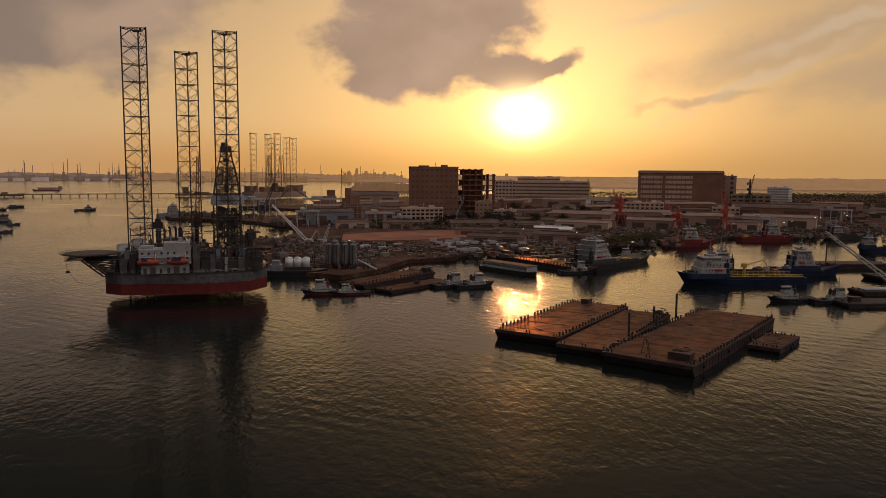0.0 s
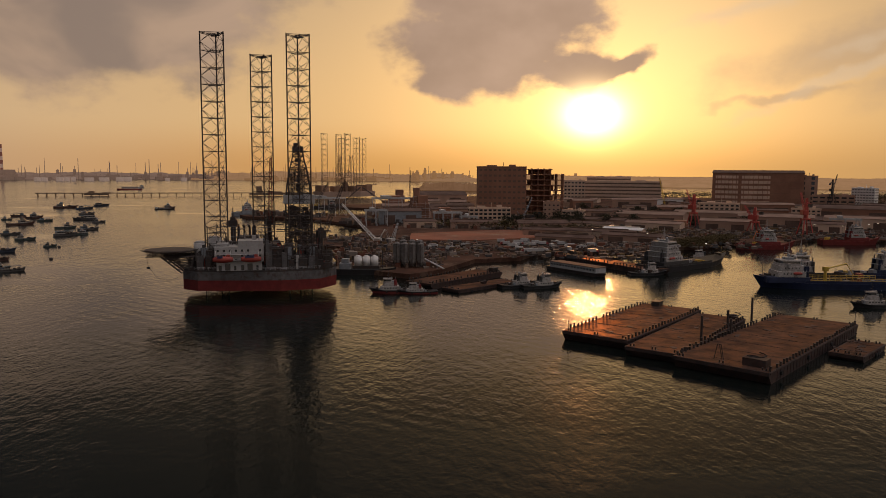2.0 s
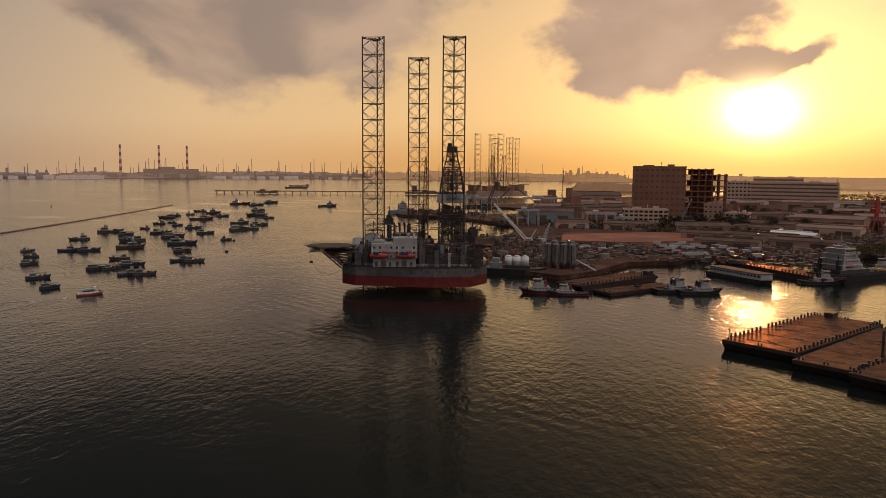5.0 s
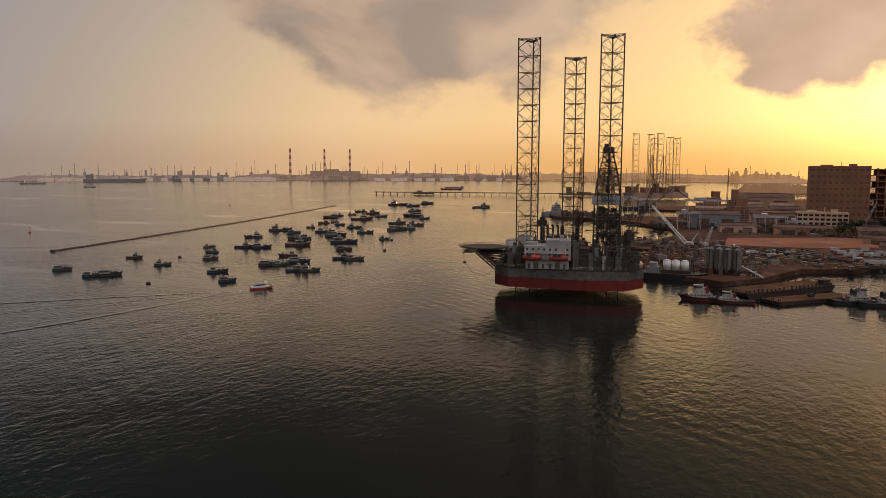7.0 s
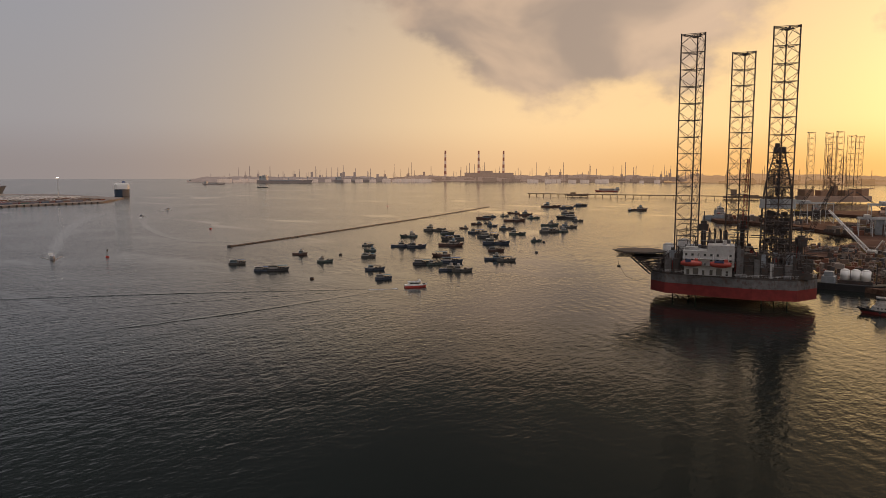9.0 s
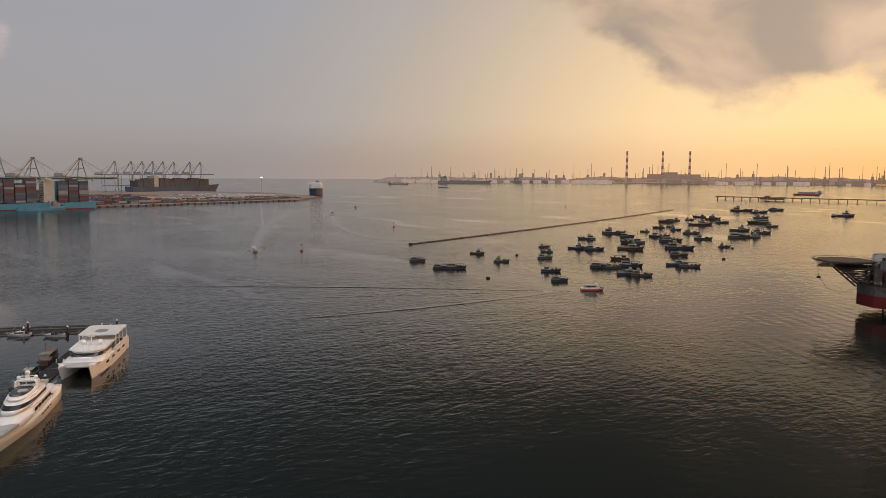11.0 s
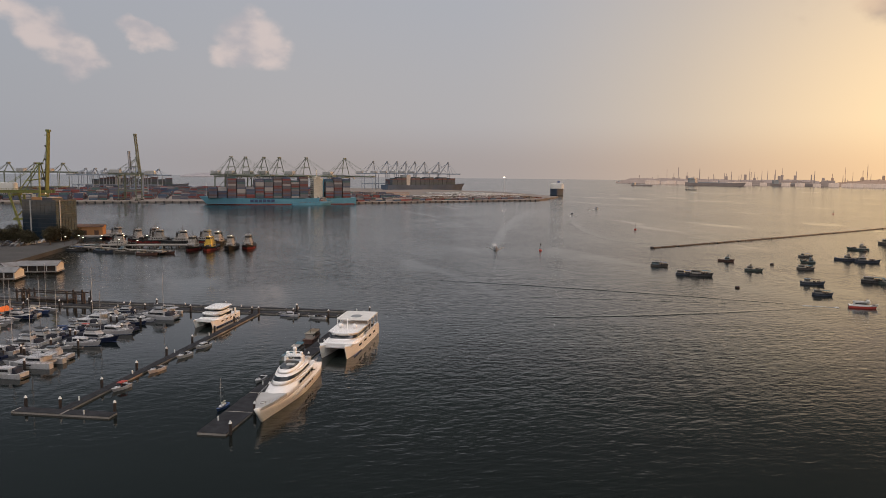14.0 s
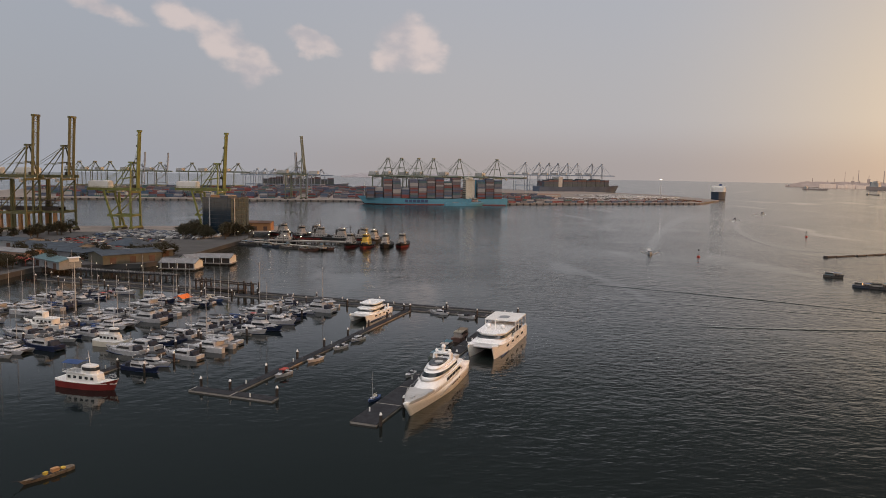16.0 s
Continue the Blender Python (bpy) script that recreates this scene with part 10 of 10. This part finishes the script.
TUG_A.matrix_basis = at(-54, 333, 0, 196) @ small
copy_thing(TUG_A, at(-42.5, 332.5, 0, 194) @ small)
TUG_B = tug(24, BLACK, SHIPWHITE, BLACK, None, "black-hulled small tug with a white house")
TUG_B.matrix_basis = at(4, 357, 0, 30) @ small
for x, y, r in ((15, 356, 24), (152, 322, 188), (170, 319, 6), (74, 408, 12), (120, 480, 200)):
    copy_thing(TUG_B, at(x, y, 0, r))
deck_barge(at(-27.5, 371, 0, 55.6), 58, 16, 2.8, "long moored pier barge with a bare pale deck and edge posts", 5, "ps", [("hut", 25, -5, 2.2)], False)
deck_barge(at(-14.5, 353.5, 0, 50), 42, 11, 1.6, "low rusty flat barge beside a pier barge", 6, "", [("winch", 2, 0, 1.6)], False)
deck_barge(at(57, 444, 0, -56), 84, 15, 3.0, "long rusty barge at the yard bank, glowing in low sun", 7, "s", [("hut", -36, 3, 2.2)])
deck_barge(at(241, 440, 0, 3), 44, 16, 3.0, "flat barge moored among supply ships", 8, "", [("spud", -10, 6, 12)], False)
deck_barge(at(222, 345, 0, 4), 60, 12, 2.0, "low pipe barge at the harbour edge", 9, "", [], False)
deck_barge(at(205, 316, 0, 6), 74, 13, 1.8, "low dark pontoon barge at the harbour edge", 14, "", [("hut", -30, 0, 1.8)], False)
deck_barge(at(252, 392, 0, 6), 52, 16, 2.6, "dark flat barge moored behind a pipe barge", 15, "", [("winch", -18, 0, 2.6)], False)
for k in range(3):
    solid("steel_pipe", Shape().tube((-24, 0, 0), (20 - k * 6, 0, 0), 0.45, n=10), PALEGREY, "long pale steel pipe laid on a barge", "pipe", at(218, 342 + k * 2.2, 2.5, 4), "pipes on the barge")
# accommodation barge
ab = thing("accommodation_barge", "grey accommodation barge with a row of windows", "barge", at(37, 412, 0, -51) @ Matrix.Diagonal((0.84, 1, 1, 1)))
part("hull", hull_shape(50, 9.5, 1.8, 0.08, 0.2, 0.98, 0.8), STEEL, ab)
part("house", Shape().box(-1, 0, 1.8, 43, 8, 2.9, 0, 0.2), PALEGREY, ab)
part("roof", Shape().box(-1, 0, 4.7, 44, 8.8, 0.25), ROOFDARK, ab)
wm = Shape().box(0, 0, 0, 1.5, 0.14, 1.0).mesh("window")
for i in range(15):
    part("window", wm, DARKGLASS, ab).location = (-20.5 + i * 2.8, -4.02, 3.0)
# crane barge
cbm = at(258, 375, 0, 190)
deck_barge(at(262, 376, 0, 10), 50, 18, 2.6, "low steel deck of a crane barge", 10, "", [("winch", 10, 0, 4)], False)
crawler_crane(at(203, 317, 1.9, 182), 47, 35, CREAM, "long pale lattice crane standing on a barge")


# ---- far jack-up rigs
# Haze is put into these base colours: paler and warmer than bare steel.
FARSTEEL = mat("haze_tinted_rig_steel", (0.32, 0.20, 0.135), 0.9, var=0.15, spec=0.0)
FARHULL = mat("haze_tinted_rig_hull", (0.42, 0.29, 0.22), 0.9, var=0.15, scale=0.05, spec=0.0)


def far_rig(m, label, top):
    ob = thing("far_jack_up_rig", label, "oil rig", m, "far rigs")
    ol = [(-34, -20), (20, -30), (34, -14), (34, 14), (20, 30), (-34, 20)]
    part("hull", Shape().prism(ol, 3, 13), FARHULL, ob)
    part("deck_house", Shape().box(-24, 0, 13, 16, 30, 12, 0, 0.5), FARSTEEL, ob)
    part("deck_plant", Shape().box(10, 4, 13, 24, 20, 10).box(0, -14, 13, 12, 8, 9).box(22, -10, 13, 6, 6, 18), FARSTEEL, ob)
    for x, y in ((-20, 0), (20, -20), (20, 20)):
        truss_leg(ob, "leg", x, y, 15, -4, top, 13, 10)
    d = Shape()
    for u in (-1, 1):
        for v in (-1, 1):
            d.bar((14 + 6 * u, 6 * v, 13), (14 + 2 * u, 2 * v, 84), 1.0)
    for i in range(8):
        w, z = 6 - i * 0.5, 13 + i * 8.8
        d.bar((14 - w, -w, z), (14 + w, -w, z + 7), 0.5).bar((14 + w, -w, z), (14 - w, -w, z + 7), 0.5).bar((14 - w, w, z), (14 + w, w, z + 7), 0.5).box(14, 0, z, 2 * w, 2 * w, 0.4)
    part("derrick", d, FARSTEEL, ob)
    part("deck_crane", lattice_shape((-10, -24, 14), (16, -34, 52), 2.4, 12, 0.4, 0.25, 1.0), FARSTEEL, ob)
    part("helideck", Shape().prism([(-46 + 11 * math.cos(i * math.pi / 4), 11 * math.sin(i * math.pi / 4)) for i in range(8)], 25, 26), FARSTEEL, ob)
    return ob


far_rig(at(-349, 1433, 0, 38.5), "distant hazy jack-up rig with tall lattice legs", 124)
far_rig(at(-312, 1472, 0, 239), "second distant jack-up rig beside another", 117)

# ---- clutter of the yard
def scatter(name, label, area, count, seed, lo, hi, tall, material=CLUTTER):
    """Plates, blocks, pipes, skips and machines strewn over an area."""
    rng = random.Random(seed)
    s = Shape()
    x0, x1, y0, y1 = area
    for i in range(count):
        x, y = rng.uniform(x0, x1), rng.uniform(y0, y1)
        w, d2, h = rng.uniform(lo, hi), rng.uniform(lo, hi * 0.6), rng.uniform(0.5, tall)
        r = rng.random()
        if r < 0.6:
            s.box(x, y, 0, w, d2, h, rng.choice((5, 8, 95, 30, -20)), 0.1)
        elif r < 0.8:
            a = rng.uniform(0, 3.1)
            s.tube((x, y, 0.4), (x + w * 1.6 * math.cos(a), y + w * 1.6 * math.sin(a), 0.4), rng.uniform(0.2, 0.6), n=6)
        else:
            s.box(x, y, 0, w, d2, h * 0.6, 10).box(x, y, h * 0.6, w * 0.5, d2 * 0.7, h * 0.7, 10)
    return solid(name, s, material, label, "yard clutter", at(0, 0, QUAY), kind="stuff")


scatter("yard_clutter", "rows of low stores, plates and machines behind the quay", (20, 175, 530, 690), 800, 11, 1.2, 6.0, 2.6)
scatter("yard_clutter", "dense stores and steelwork around the bare field", (-100, -20, 470, 545), 300, 12, 1.0, 6.0, 2.8)
scatter("yard_clutter", "machines and stores along the dock", (150, 330, 610, 700), 500, 13, 1.0, 5.0, 2.8)
scatter("yard_clutter", "steel parts, skips and machines on the yard", (-95, 90, 455, 530), 420, 1, 1.0, 6.0, 2.4)
scatter("yard_clutter", "strewn pipes, blocks and containers between sheds", (-110, 240, 672, 740), 520, 2, 1.2, 8.0, 3.4)
scatter("yard_clutter", "stacked materials and machines near the factories", (-150, 420, 720, 1100), 700, 3, 2.0, 10.0, 5.0)
scatter("yard_clutter", "gear and stores along the dock edge", (-88, -40, 400, 460), 260, 4, 0.8, 4.0, 3.0)
scatter("yard_clutter", "steel blocks and gear packed on the western quay", (-112, -78, 420, 560), 420, 15, 0.8, 5.0, 4.5)
scatter("yard_clutter", "gear stored on a short pier", (-156, -112, 542, 574), 110, 16, 1.0, 5.0, 3.5)
scatter("yard_clutter", "gear and stores along the eastern quay", (180, 420, 640, 780), 700, 5, 1.0, 5.0, 2.6)
scatter("yard_clutter", "stores on the far side of the yard", (300, 800, 800, 1300), 420, 6, 3.0, 14.0, 6.0)
scatter("yard_clutter", "gear stacked on a mole behind the rig", (-300, -215, 818, 850), 90, 8, 1.5, 7.0, 7.0)
scatter("yard_clutter", "stores and machines near the rig berths", (-168, -100, 700, 1000), 240, 7, 2.0, 9.0, 6.0)


def truck_model():
    ob = thing("parked_truck", "pale box truck parked on the yard", "truck", None, "yard trucks")
    part("cargo_box", Shape().box(-0.8, 0, 0.9, 5.2, 2.3, 2.0, 0, 0.08), PALEGREY, ob)
    part("cab", Shape().loft([[(x, -1.05, z0), (x, 1.05, z0), (x, 1.0, z1), (x, -1.0, z1)] for x, z0, z1 in ((1.9, 0.6, 2.5), (3.1, 0.6, 2.45), (3.7, 0.6, 1.4))]), CARS, ob)
    part("chassis", Shape().box(0, 0, 0.35, 6.6, 1.6, 0.5).tube((-2.2, -1.1, 0.45), (-2.2, 1.1, 0.45), 0.45, n=10).tube((2.4, -1.1, 0.45), (2.4, 1.1, 0.45), 0.45, n=10), RUBBER, ob)
    return ob


TRUCK = truck_model()
TRUCK.matrix_basis = at(10, 560, QUAY, 20)
rng = random.Random(23)
for i in range(26):
    if i < 12:
        x, y = -8 + i * 4.4 + rng.uniform(-1, 1), 548 - (i % 3) * 12 + rng.uniform(-5, 5)
    else:
        x, y = rng.uniform(-60, 60), rng.uniform(480, 545)
    copy_thing(TRUCK, at(x, y, QUAY, rng.choice((10, 15, 100, 190))))

# trees on the yard
rng = random.Random(41)
for i in range(56):
    if i < 30:
        x, y = rng.uniform(-20, 280), rng.uniform(740, 1020)
    else:
        x, y = rng.uniform(-30, 130), rng.uniform(690, 800)
    tree(x, y, QUAY, rng.uniform(0.7, 1.5), i % 3, rng.uniform(0, 360), "dusty dark tree between yard buildings", "yard trees")


def woods(name, label, x0, y0, x1, y1, width, count, seed, h):
    """A belt of far woods as one mass of leaf clumps."""
    rng = random.Random(seed)
    s = Shape()
    for i in range(count):
        k = rng.random()
        x, y = x0 + (x1 - x0) * k + rng.gauss(0, width * 0.3), y0 + (y1 - y0) * k + rng.gauss(0, width * 0.3)
        top = h * (0.6 + 0.4 * noise.noise(Vector((x * 0.03, y * 0.03, seed))) + 0.3 * rng.random())
        z = QUAY + top * rng.random() ** 0.6
        q = Euler((rng.uniform(-1, 1), rng.uniform(-1, 1), rng.uniform(0, 6.3))).to_matrix()
        w = rng.uniform(0.9, 1.9) * (0.28 if y0 < 700 else 0.75)
        s.add([Vector((x, y, z)) + q @ Vector(v) * w for v in ((-1, 0, 0), (0, -0.8, 0.3), (1, 0, 0), (0, 0.8, 0.3))], [(0, 1, 2, 3)])
    return solid(name, s, WOODS, label, "woods", kind="stuff")


woods("far_wood", "belt of dark woods along the strait", 560, 1480, 1200, 1640, 90, 12000, 1, 14)
woods("far_wood", "belt of dark trees behind the factories", 160, 1560, 420, 1540, 60, 5000, 2, 14)
woods("far_wood", "dark trees between workshops", 560, 1150, 900, 1250, 120, 7000, 3, 13)
woods("far_wood", "dark trees behind the moored ships", 118, 535, 170, 600, 18, 9000, 5, 6)
woods("far_wood", "dark bushes between stores", 60, 610, 140, 680, 60, 4000, 8, 5)
woods("far_wood", "dark scrub and trees by the field", -70, 700, 60, 680, 30, 1600, 4, 8)


def yard_light(x, y, h=12.0):
    ob = thing("yard_light", "lit lamp on a thin yard pole", "lamp post", at(x, y, QUAY), "yard lights")
    part("pole", Shape().tube((0, 0, 0), (0, 0, h), 0.14, 0.08, 6), STEEL, ob)
    part("lamp_head", Shape().box(0, 0, h, 0.9, 0.6, 0.35), BULB, ob)


for x, y, h in ((262, 616, 11), (285, 622, 12), (300, 640, 12), (330, 660, 14), (350, 690, 12), (380, 700, 14), (250, 640, 10), (410, 760, 13), (120, 470, 9), (95, 530, 10), (-60, 470, 9), (60, 560, 10)):
    yard_light(x, y, h)
